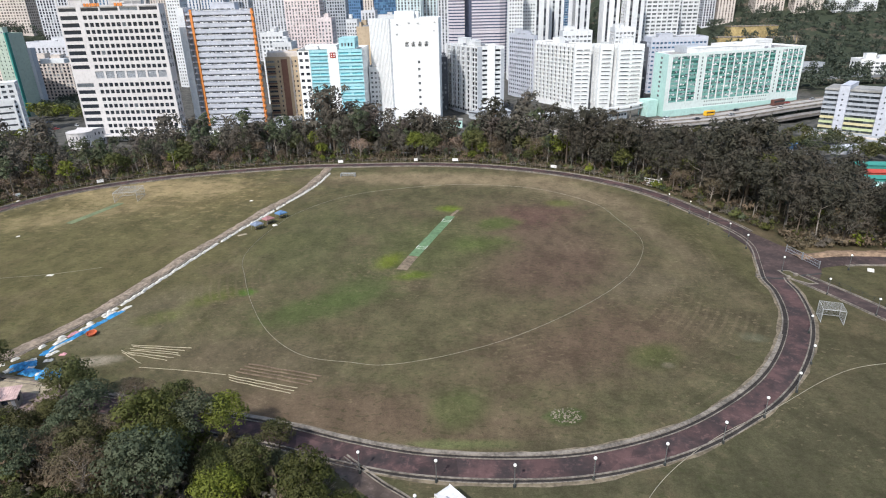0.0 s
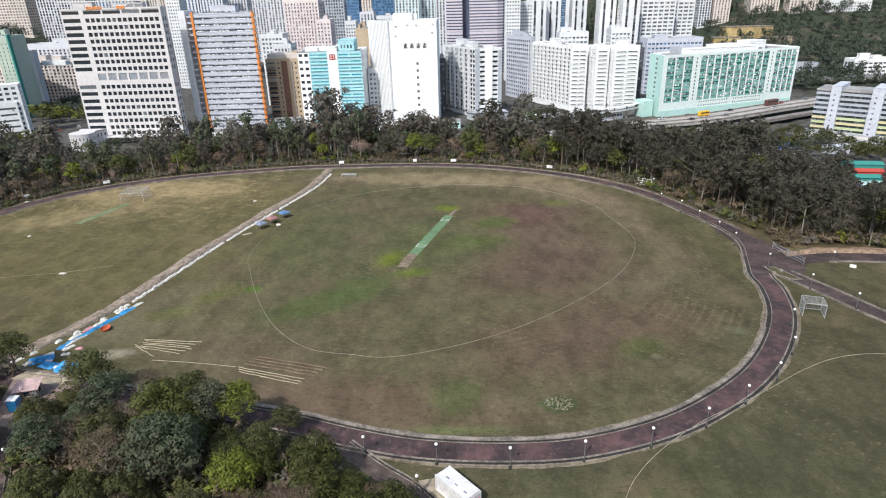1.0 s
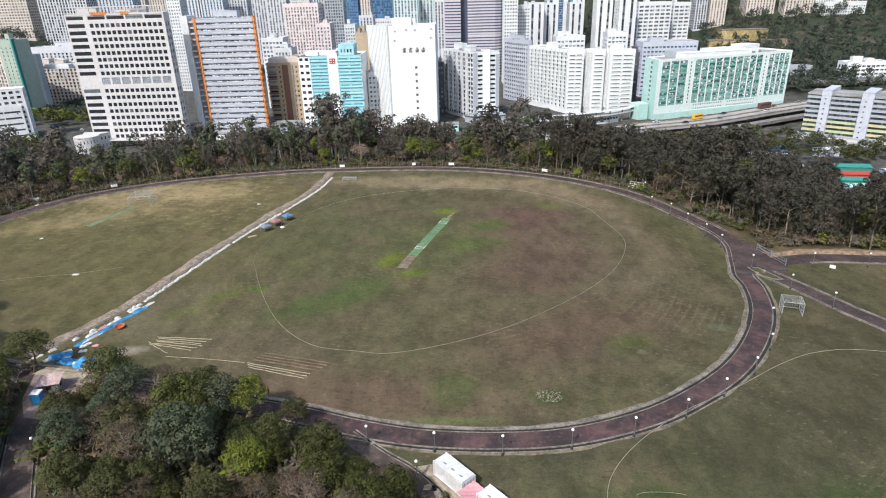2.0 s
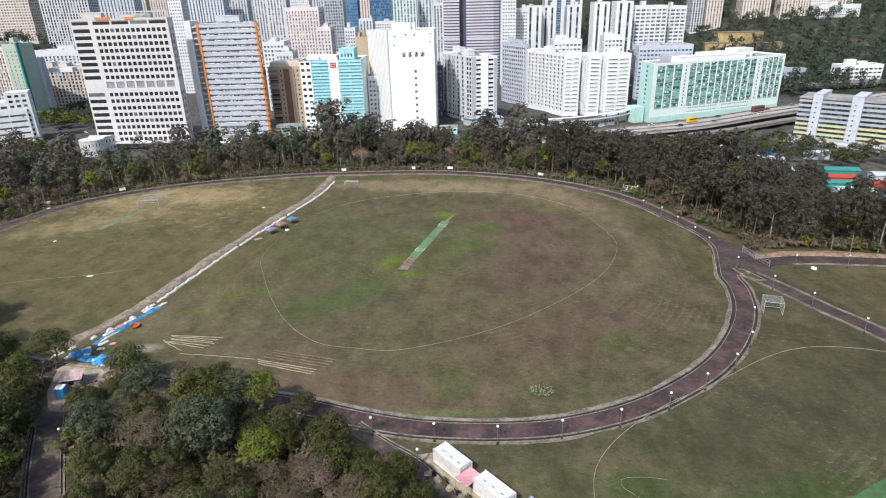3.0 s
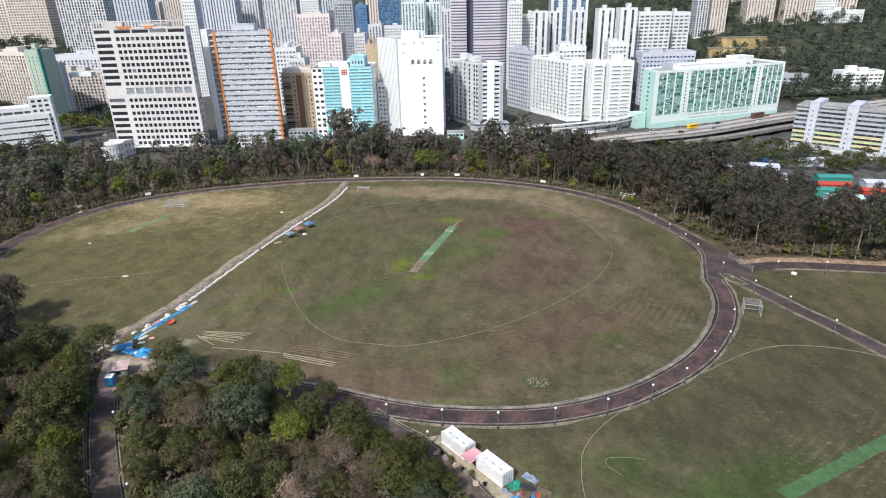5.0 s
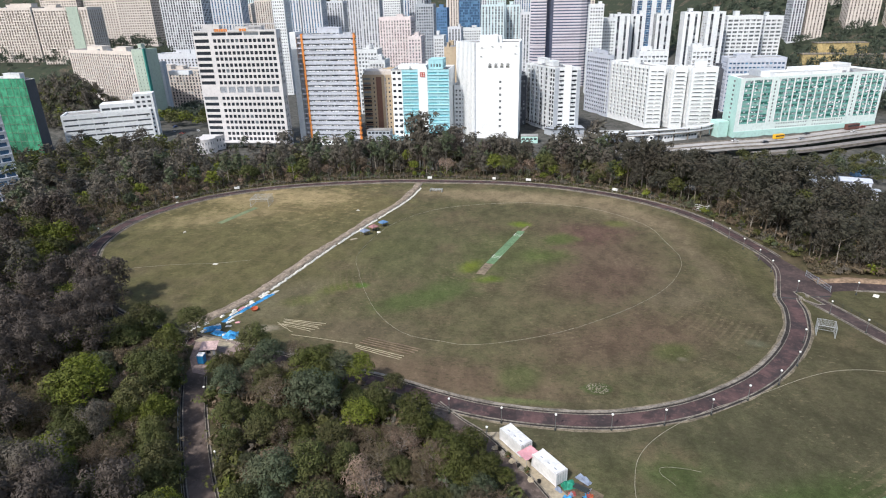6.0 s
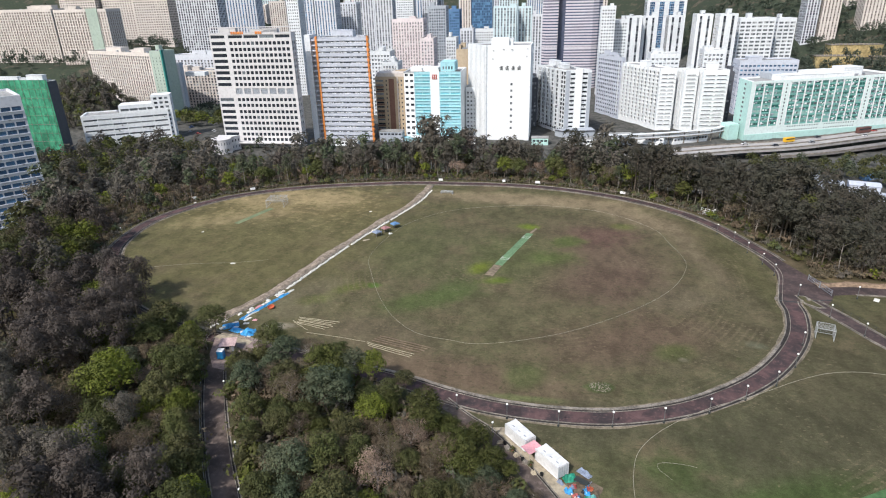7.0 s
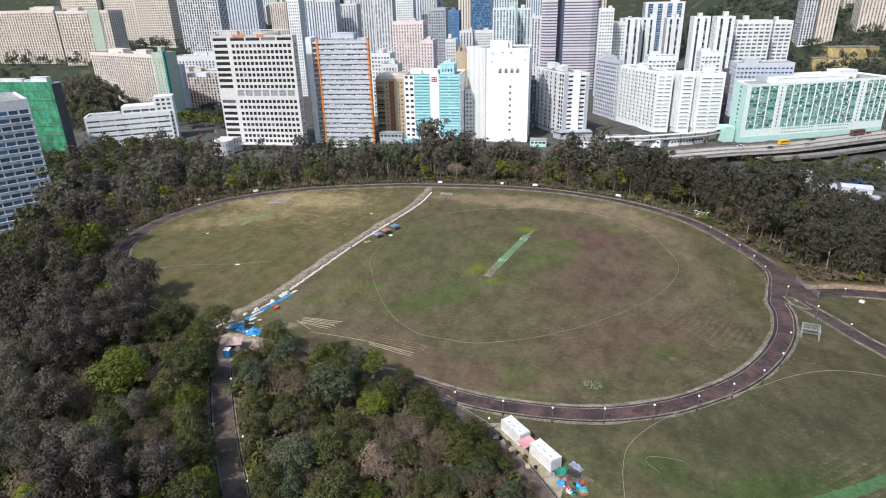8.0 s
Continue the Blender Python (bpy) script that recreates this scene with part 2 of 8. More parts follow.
    col = n.mix(n.span(n.math("MULTIPLY", tuft, blot), 0.34, 0.44, 0, 0.5), col, (0.215, 0.170, 0.105, 1))
    fleck = n.noise(1.1, 3, 0.6, stretch=(0.6, 1.0, 1.0, 0.5))
    col = n.mix(n.math("MULTIPLY", n.span(fleck, 0.60, 0.645), n.span(zone, 0.46, 0.60, 0.05, 0.42)), col, (0.215, 0.172, 0.112, 1))
    col = n.mix(n.math("MULTIPLY", n.span(fleck, 0.37, 0.41, 1.0, 0.0), n.span(zone, 0.46, 0.60, 0.40, 0.10)), col, (0.036, 0.044, 0.018, 1))
    straw = n.noise(0.42, 4, 0.68, stretch=(0.62, 1.0, 1.0, 0.35))
    west = n.math("MULTIPLY", n.span(sep.outputs["X"], -72, -52, 1, 0), n.span(sep.outputs["Y"], 135, 190, 0.08, 0.5))
    col = n.mix(n.math("MULTIPLY", n.span(straw, 0.54, 0.62), west), col, (0.290, 0.222, 0.125, 1))
    col = n.mix(n.math("MULTIPLY", n.span(straw, 0.36, 0.46, 1, 0), west), col, (0.075, 0.072, 0.030, 1))
    weeds = n.noise(0.42, 4, 0.65)
    col = n.mix(n.span(weeds, 0.64, 0.70, 0, 0.4), col, (0.042, 0.056, 0.018, 1))
    # leaf litter and soil under the woods and on the banks
    inside = n.node("ShaderNodeAttribute", attribute_name="woodland")
    litter = n.mix(n.span(warp2, 0.35, 0.65), (0.040, 0.042, 0.022, 1), (0.075, 0.058, 0.036, 1))
    col = n.mix(inside.outputs["Fac"], col, litter)
    # far slopes: distance haze painted in as a dull bluish green, with brown scars
    far = n.node("ShaderNodeAttribute", attribute_name="hillside")
    col = n.mix(far.outputs["Fac"], col, n.mix(n.span(mid, 0.35, 0.65), (0.034, 0.044, 0.032, 1), n.mix(n.span(warp, 0.52, 0.62), (0.046, 0.056, 0.038, 1), (0.135, 0.105, 0.085, 1))))
    town = n.node("ShaderNodeAttribute", attribute_name="town")
    col = n.mix(town.outputs["Fac"], col, n.mix(n.span(warp2, 0.4, 0.6), (0.060, 0.062, 0.058, 1), (0.115, 0.110, 0.105, 1)))
    col = n.mix(1.0, col, (0.982, 0.990, 0.955, 1), "MULTIPLY")
    n.bump(fine, 0.5, 0.12)
    return n.done(col, 0.95, 0.0, 0.1)


def asphalt(name, c, c2):
    n = Nodes(name)
    patch = n.noise(0.22, 4, 0.6)
    grain = n.noise(5.0, 4, 0.7)
    vor = n.node("ShaderNodeTexVoronoi", feature="F1")
    vor.inputs["Scale"].default_value = 0.16
    n.link(n.pos, vor.inputs["Vector"])
    col = n.mix(n.span(patch, 0.35, 0.65), c, c2)
    col = n.mix(n.span(grain, 0.45, 0.8, 0, 0.35), col, scaled(c, 1.6))
    bw = n.node("ShaderNodeRGBToBW")
    n.link(vor.outputs["Color"], bw.inputs[0])
    col = n.mix(n.span(bw.outputs[0], 0.2, 0.8, 0.0, 0.5, False), col, scaled(c, 0.6))
    stain = n.noise(0.7, 6, 0.75)
    col = n.mix(n.span(stain, 0.50, 0.68, 0, 0.6), col, scaled(c2, 1.45))
    col = n.mix(n.span(stain, 0.30, 0.46, 0.5, 0.0), col, scaled(c, 0.7))
    n.bump(grain, 0.25, 0.02)
    return n.done(col, 0.9, 0.0, 0.2)


TURF_MAT = field_material()
PATH_RED = asphalt("red_tarmac", (0.044, 0.036, 0.037, 1), (0.115, 0.068, 0.066, 1))
PATH_GREY = asphalt("grey_tarmac", (0.048, 0.038, 0.037, 1), (0.094, 0.066, 0.062, 1))
PATH_WORN = asphalt("worn_tarmac", (0.082, 0.064, 0.055, 1), (0.150, 0.116, 0.100, 1))
ROAD = asphalt("road_tarmac", (0.20, 0.19, 0.18, 1), (0.27, 0.25, 0.24, 1))

# ---------------------------------------------------------------- mesh helpers


class Build:
    """Collects vertices and faces of one mesh."""

    def __init__(self):
        self.v, self.f = [], []

    def quad(self, a, b, c, d):
        i = len(self.v)
        self.v += [tuple(a), tuple(b), tuple(c), tuple(d)]
        self.f.append((i, i + 1, i + 2, i + 3))

    def box(self, x0, y0, z0, x1, y1, z1, m=None, bevel=0.0):
        i = len(self.v)
        if bevel:
            e = bevel
            rings = [(x0 + e, y0 + e, x1 - e, y1 - e, z0), (x0, y0, x1, y1, z0 + e), (x0, y0, x1, y1, z1 - e), (x0 + e, y0 + e, x1 - e, y1 - e, z1)]
        else:
            rings = [(x0, y0, x1, y1, z0), (x0, y0, x1, y1, z1)]
        for a, b, c, d, z in rings:
            for p in ((a, b, z), (c, b, z), (c, d, z), (a, d, z)):
                self.v.append(tuple(m @ Vector(p)) if m else p)
        k = len(rings)
        self.f.append((i + 3, i + 2, i + 1, i))
        for r in range(k - 1):
            for s in range(4):
                t = (s + 1) % 4
                self.f.append((i + 4 * r + s, i + 4 * r + t, i + 4 * r + 4 + t, i + 4 * r + 4 + s))
        self.f.append(tuple(i + 4 * (k - 1) + s for s in range(4)))
        return self

    def prism(self, poly, z0, z1, cap=True):
        i, n = len(self.v), len(poly)
        self.v += [(x, y, z0) for x, y in poly] + [(x, y, z1) for x, y in poly]
        for s in range(n):
            t = (s + 1) % n
            self.f.append((i + s, i + t, i + n + t, i + n + s))
        if cap:
            self.f.append(tuple(i + n + s for s in range(n)))
            self.f.append(tuple(i + n - 1 - s for s in range(n)))
        return self

    def tube(self, pts, radii, sides=6, cap=True):
        """A tapered tube along points."""
        i = len(self.v)
        pts = [Vector(p) for p in pts]
        for k, p in enumerate(pts):
            d = (pts[min(k + 1, len(pts) - 1)] - pts[max(k - 1, 0)]).normalized()
            a = d.orthogonal().normalized() if abs(d.z) > 0.95 else d.cross(Vector((0, 0, 1))).normalized()
            b = d.cross(a)
            for s in range(sides):
                w = 2 * math.pi * s / sides
                self.v.append(tuple(p + (a * math.cos(w) + b * math.sin(w)) * radii[k]))
        for k in range(len(pts) - 1):
            for s in range(sides):
                t = (s + 1) % sides
                self.f.append((i + k * sides + s, i + k * sides + t, i + (k + 1) * sides + t, i + (k + 1) * sides + s))
        if cap:
            self.f.append(tuple(i + s for s in reversed(range(sides))))
            self.f.append(tuple(i + (len(pts) - 1) * sides + s for s in range(sides)))
        return self

    def lathe(self, profile, centre=(0, 0, 0), sides=12):
        i, n = len(self.v), len(profile)
        for r, z in profile:
            for s in range(sides):
                w = 2 * math.pi * s / sides
                self.v.append((centre[0] + r * math.cos(w), centre[1] + r * math.sin(w), centre[2] + z))
        for k in range(n - 1):
            for s in range(sides):
                t = (s + 1) % sides
                self.f.append((i + k * sides + s, i + k * sides + t, i + (k + 1) * sides + t, i + (k + 1) * sides + s))
        return self

    def mesh(self, name, material, smooth=False):
        me = bpy.data.meshes.new(name)
        me.from_pydata(self.v, [], self.f)
        me.materials.append(material)
        if smooth:
            me.polygons.foreach_set("use_smooth", [True] * len(me.polygons))
        me.update()
        return me


def part(name, build, material, parent=None, label="", smooth=False, m=None, kind=""):
    """One mesh object, under a thing where one is given."""
    data = build.mesh(name, material, smooth) if isinstance(build, Build) else build
    ob = new(name, data)
    if parent:
        ob.parent = parent
    if m:
        ob.matrix_basis = m
    return tagged(ob, label, kind=kind)


def thing(name, label, category, m=None, group="", kind=""):
    """An empty at the base of a thing, to parent its parts."""
    ob = new(name)
    ob.empty_display_size = 0.3
    if m:
        ob.matrix_basis = m
    return tagged(ob, label, category, group, kind)


def smoothstep(a, b, x):
    t = np.clip((x - a) / (b - a), 0, 1)
    return t * t * (3 - 2 * t)


def curve_points(pts, step=1.5, closed=False):
    """Points at even steps on a smooth curve through pts."""
    p = [Vector((x, y)) for x, y in pts]
    n = len(p)
    dense = []
    for i in range(n if closed else n - 1):
        if closed:
            a, b, c, d = p[(i - 1) % n], p[i], p[(i + 1) % n], p[(i + 2) % n]
        else:
            a, b, c, d = p[max(i - 1, 0)], p[i], p[i + 1], p[min(i + 2, n - 1)]
        k = max(2, int((c - b).length / 0.4))
        for j in range(k):
            t = j / k
            dense.append(0.5 * ((2 * b) + (c - a) * t + (2 * a - 5 * b + 4 * c - d) * t * t + (3 * b - a - 3 * c + d) * t ** 3))
    dense.append(p[0] if closed else p[-1])
    out, left = [dense[0]], step
    for a, b in zip(dense, dense[1:]):
        seg = (b - a).length
        while seg >= left and seg > 0:
            a = a.lerp(b, left / seg)
            out.append(a)
            seg = (b - a).length
            left = step
        left -= seg
    if closed and (out[-1] - out[0]).length < step * 0.6:
        out.pop()
    elif not closed and (out[-1] - dense[-1]).length > 0.2:
        out.append(dense[-1])
    return [(q.x, q.y) for q in out]


def side_normals(pts, closed=False):
    """Unit normals to the right of the way along pts."""
    out, n = [], len(pts)
    for i in range(n):
        a = pts[(i - 1) % n] if closed or i else pts[0]
        b = pts[(i + 1) % n] if closed or i < n - 1 else pts[-1]
        dx, dy = b[0] - a[0], b[1] - a[1]
        k = math.hypot(dx, dy) or 1
        out.append((dy / k, -dx / k))
    return out


def band(build, pts, u0, u1, z0, z1, closed=False, keep=None):
    """A strip with a rectangular section from u0 to u1 to the right of pts."""
    nor = side_normals(pts, closed)
    n = len(pts)
    ring = []
    for (x, y), (a, b) in zip(pts, nor):
        ring.append([(x + a * u, y + b * u, z) for u, z in ((u0, z0), (u0, z1), (u1, z1), (u1, z0))])
    for i in range(n if closed else n - 1):
        if keep and not keep(*pts[i]):
            continue
        p, q = ring[i], ring[(i + 1) % n]
        for s in range(3):
            build.quad(p[s], q[s], q[s + 1], p[s + 1])
    return build


def inside(poly, x, y):
    hit = False
    for (ax, ay), (bx, by) in zip(poly, poly[1:] + poly[:1]):
        if (ay > y) != (by > y) and x < (bx - ax) * (y - ay) / (by - ay) + ax:
            hit = not hit
    return hit


# ---------------------------------------------------------------- lie of the land
CITY_Z = -22.0
LOOP = curve_points([(-36.5, 76.8), (-26, 74), (-15.9, 70.5), (-5.5, 67.9), (7.3, 67), (18.6, 68), (30.9, 72.1), (41.3, 78.3), (50.3, 85.8),
                     (58, 95.3), (63.8, 105.4), (67, 115.7), (67.6, 122.3), (69.9, 129.5), (73.6, 142), (72.6, 153), (67.2, 167.8), (61.7, 181),
                     (52.1, 194.5), (36.1, 208), (12.8, 219.2), (-12.6, 224.6), (-48, 225), (-66, 223.5), (-101.9, 214.8), (-126.9, 202), (-140.9, 187),
                     (-149.1, 166), (-147.1, 144.6), (-139.3, 128.6), (-128, 113), (-112, 99), (-92, 90), (-72, 85.5), (-54, 81)], 1.5, True)
LOOP_W = 4.6
LOOP_NORMALS = side_normals(LOOP, True)


def off_plateau(x, y):
    """Metres outside the flat top of the hill."""
    e = (np.sqrt(((x + 40) / 130) ** 2 + ((y - 140) / 101) ** 2) - 1) * 105
    dx = np.maximum(np.maximum(-128 - x, x - 330), 0)
    dy = np.maximum(np.maximum(-220 - y, y - 136), 0)
    return np.maximum(np.minimum(e, np.hypot(dx, dy)), 0)


def land(x, y):
    """Height of the ground."""
    x, y = np.asarray(x, float), np.asarray(y, float)
    z = CITY_Z * smoothstep(0, 80, off_plateau(x, y))
    right = smoothstep(60, 420, x - (y - 640) * 0.05) * smoothstep(560, 1500, y) * 330
    left = smoothstep(-330, -700, x) * smoothstep(560, 1300, y) * 260
    back = smoothstep(1300, 2600, y) * 420
    wave = np.sin(x * 0.011 + 1) * np.cos(y * 0.009) * 14 * smoothstep(650, 1100, y)
    knoll = 37 * np.exp(-(((x + 408) / 42) ** 2 + ((y - 456) / 30) ** 2))
    knoll2 = 42 * smoothstep(-395, -470, x) * smoothstep(500, 560, y) + 34 * np.exp(-(((x + 395) / 60) ** 2 + ((y - 640) / 60) ** 2))
    return z + np.maximum(np.maximum(right, left), back) + wave + knoll + knoll2


def land_z(x, y):
    return float(land(x, y))


WEST_ROAD = curve_points([(-70, 80), (-73.5, 74), (-69, 64), (-61.5, 51), (-54.8, 40.5), (-49, 32), (-42, 20), (-33, 2), (-26, -30)], 1.5)
EAST_ROAD = curve_points([(76, 123), (80.5, 113.5), (84.7, 103.5), (88, 97), (97, 76), (112, 40)], 1.5)
NORTH_EAST_ROAD = curve_points([(79, 129), (85, 130.5), (92, 131.5), (103, 130.6), (125, 127), (165, 119), (230, 110)], 1.5)
SOUTH_PATH = curve_points([(-17.5, 66), (-12, 61), (-6.6, 56.7), (0.4, 48.3), (5.5, 41), (12, 31), (22, 14)], 1.0)


def near_line(pts, x, y):
    return min((px - x) ** 2 + (py - y) ** 2 for px, py in pts[::2]) ** 0.5


def make_ground():
    xs = np.unique(np.concatenate([np.arange(-280, 281, 4.0), np.arange(-700, 700, 20.0), np.linspace(-4500, 4500, 61)]))
    ys = np.unique(np.concatenate([np.arange(-40, 400, 4.0), np.arange(-300, 1600, 20.0), np.linspace(-2500, 4800, 56)]))
    X, Y = np.meshgrid(xs, ys)
    Z = land(X, Y)
    rough = np.sin(X * 0.31 + 1.3 * np.sin(Y * 0.17)) * np.cos(Y * 0.27 + 1.1 * np.sin(X * 0.13)) * 0.6
    out = off_plateau(X, Y)
    Z = Z + rough * 1.2 * smoothstep(6, 30, out)
    me = bpy.data.meshes.new("ground")
    nx, ny = len(xs), len(ys)
    idx = np.arange(nx * ny).reshape(ny, nx)
    faces = np.stack([idx[:-1, :-1], idx[:-1, 1:], idx[1:, 1:], idx[1:, :-1]], -1).reshape(-1, 4)
    me.from_pydata(np.stack([X, Y, Z], -1).reshape(-1, 3).tolist(), [], faces.tolist())
    town = smoothstep(72, 86, out) * (1 - smoothstep(-8, 4, Z)) * (1 - smoothstep(900, 1200, Y)) * (1 - smoothstep(285, 310, X) * smoothstep(470, 500, Y))
    wood = in_wood(X, Y).astype(float)
    wood = np.maximum(wood, smoothstep(4, 12, out))
    for name, values in (("woodland", wood), ("town", town), ("hillside", np.maximum(smoothstep(400, 480, Y) * smoothstep(-14, -6, Z), smoothstep(285, 310, X) * smoothstep(470, 500, Y)))):
        at = me.attributes.new(name, "FLOAT", "POINT")
        at.data.foreach_set("value", values.ravel())
    me.materials.append(TURF_MAT)
    me.polygons.foreach_set("use_smooth", [True] * len(me.polygons))
    ob = new("ground", me)
    return tagged(ob, "flat hilltop of worn turf above wooded banks and the town", "ground", kind="structure")


NEAR_WOOD = [(-66, 76), (-56, 75.2), (-40, 71.6), (-30, 68.6), (-22, 63.5), (-14.5, 58.5), (-7.5, 52.5), (-1, 45), (3.5, 38.5), (10, 28), (20, 10), (-30, 10), (-38, 20), (-45, 33), (-52, 43), (-57.5, 51), (-65, 64)]
WEST_WOOD = [(-77, 74), (-72.5, 63), (-65, 50), (-58, 39.5), (-52, 30), (-45, 18), (-38, 0), (-60, -40), (-260, -40), (-260, 200), (-170, 200), (-160, 170), (-157, 143), (-146, 122), (-128, 104), (-112, 94.5), (-92, 88.5), (-81, 87)]
LOOP_OUT = [(x + a * (LOOP_W + 2.5), y + b * (LOOP_W + 2.5)) for (x, y), (a, b) in zip(LOOP, side_normals(LOOP, True))]
EAST_FIELD = [(60, -60), (300, -60), (300, 110), (160, 121), (125, 131), (103, 136.5), (92, 138.5), (86, 142), (79.5, 150), (60, 140)]


def within(poly, x, y):
    """Which of the points lie inside the polygon."""
    hit = np.zeros(np.shape(x), bool)
    for (ax, ay), (bx, by) in zip(poly, poly[1:] + poly[:1]):
        if ay != by:
            hit ^= ((ay > y) != (by > y)) & (x < (bx - ax) * (y - ay) / (by - ay) + ax)
    return hit


def in_wood(x, y):
    x, y = np.asarray(x, float), np.asarray(y, float)
    rest = (y > 108) & ~within(LOOP_OUT, x, y) & ~within(EAST_FIELD, x, y)
    return within(NEAR_WOOD, x, y) | within(WEST_WOOD, x, y) | rest


make_ground()

# ---------------------------------------------------------------- paths, kerbs and drains


def surface(name, pts, u0, u1, material, label, closed=False, z=0.05, keep=None):
    b = band(Build(), pts, u0, u1, -0.1, z, closed, keep)
    ob = part(name, b, material)
    return tagged(ob, label, "path", kind="structure")


surface("path", LOOP, 0.8, LOOP_W - 0.15, PATH_RED, "faded red tarmac path round the playing field", True)
surface("path", EAST_ROAD, -2.0, 2.0, PATH_GREY, "dark grey tarmac path between two grass fields")
surface("path", NORTH_EAST_ROAD, -2.4, 2.4, PATH_GREY, "dark grey tarmac road along the edge of the woods", z=0.056)
surface("road", WEST_ROAD, -2.0, 2.0, PATH_WORN, "narrow grey tarmac road through the woods", z=0.06)
surface("path", SOUTH_PATH, -1.3, 1.3, PATH_WORN, "narrow red tarmac path beside the containers", z=0.056)
plaza = Build().prism([(68.6, 121.5), (73.2, 121.3), (72.9, 126.6), (75.9, 126.2), (79, 120.5), (82, 125), (86.5, 133), (81, 141), (77.5, 151), (71, 153), (72.6, 141), (70, 129.5)], -0.1, 0.064)
tagged(part("pavement", plaza, PATH_GREY), "dark tarmac apron where the paths meet", "path", kind="structure")


def off_junction(x, y):
    return not (68 < x < 90 and 119 < y < 150) and not (-82 < x < -58 and 70 < y < 90)


def kerb_line(pts, u, closed=False, keep=None, wide=0.34, rim=0.22):
    """A concrete channel drain: a broad and a narrow raised rim and a dark bed between them."""
    b = band(Build(), pts, u - wide, u - wide + rim, -0.1, 0.17, closed, keep)
    band(b, pts, u + wide - 0.13, u + wide, -0.1, 0.15, closed, keep)
    ob = tagged(part("kerb", b, CONCRETE), "pale concrete rims of a drainage channel", "kerb", kind="structure")
    # shallow bed; the shade of a deeper channel is in its colour
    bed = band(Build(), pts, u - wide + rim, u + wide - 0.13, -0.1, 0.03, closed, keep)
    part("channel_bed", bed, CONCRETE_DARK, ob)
    return ob


def near_side(x, y):
    return y < 98 and -60 < x < 60


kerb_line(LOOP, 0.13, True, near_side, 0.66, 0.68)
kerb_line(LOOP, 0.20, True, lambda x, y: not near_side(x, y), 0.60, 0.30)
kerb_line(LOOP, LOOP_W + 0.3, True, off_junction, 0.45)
# trampled dirt along the channel
rv = random.Random(17)
SOIL_EDGE = plain("trampled_verge", (0.165, 0.138, 0.098, 1), 0.95, 0.4, 1.2, 0.3, 0.5)
for u0, u1, sign_ in ((-0.45, -0.9, -1), (LOOP_W + 0.75, LOOP_W + 1.3, 1)):
    verge = Build()
    nor_l = side_normals(LOOP, True)
    ring_l, lag = [], 0.25
    for (x, y), (a, c) in zip(LOOP, nor_l):
        lag = lag * 0.8 + rv.gauss(0.085, 0.10)
        w_ = min(0.75, max(0.04, lag))
        ring_l.append(((x + a * u0, y + c * u0, 0.05), (x + a * (u0 + sign_ * w_), y + c * (u0 + sign_ * w_), 0.015)))
    for i in range(len(LOOP)):
        p, q = ring_l[i], ring_l[(i + 1) % len(LOOP)]
        x, y = LOOP[i]
        if sign_ > 0 and not off_junction(x, y):
            continue
        verge.quad(p[0], q[0], q[1], p[1])
    tagged(part("verge", verge, SOIL_EDGE), "strip of bare trampled earth beside the channel", "earth", kind="structure")
bank = Build()
rv = random.Random(23)
way, lag = [], 0.0
for (x, y), (a, c) in zip(NORTH_EAST_ROAD, side_normals(NORTH_EAST_ROAD)):
    lag = lag * 0.7 + rv.gauss(0, 0.35)
    out = -5.8 + lag
    way.append(((x - 2.5 * a, y - 2.5 * c, 0.04), (x - 4.0 * a, y - 4.0 * c, 0.5 + rv.uniform(-0.1, 0.15)), (x + out * a, y + out * c, 0.05)))
for p, q in zip(way[2:], way[3:]):
    bank.quad(p[0], q[0], q[1], p[1])
    bank.quad(p[1], q[1], q[2], p[2])
tagged(part("soil_bank", bank, plain("ochre_soil", (0.235, 0.165, 0.112, 1), 0.95, 0.4, 1.2, 0.3, 0.5)), "low bank of bare ochre soil beside the road", "earth", kind="structure")
kerb_line(EAST_ROAD, -2.3)
kerb_line(EAST_ROAD, 2.3)
kerb_line(NORTH_EAST_ROAD, 2.75, keep=lambda x, y: x > 88)
kerb_line(WEST_ROAD, -2.35, keep=lambda x, y: y < 70)
kerb_line(WEST_ROAD, 2.35, keep=lambda x, y: y < 70)
kerb_line(SOUTH_PATH, -1.6)

# ---------------------------------------------------------------- the town: buildings


def spread(width, n, frac, margin=1.0):
    """n openings, each taking frac of its share of the width between the margins."""
    pitch = (width - 2 * margin) / n
    return [(margin + pitch * (i + 0.5 - frac / 2), margin + pitch * (i + 0.5 + frac / 2)) for i in range(n)]


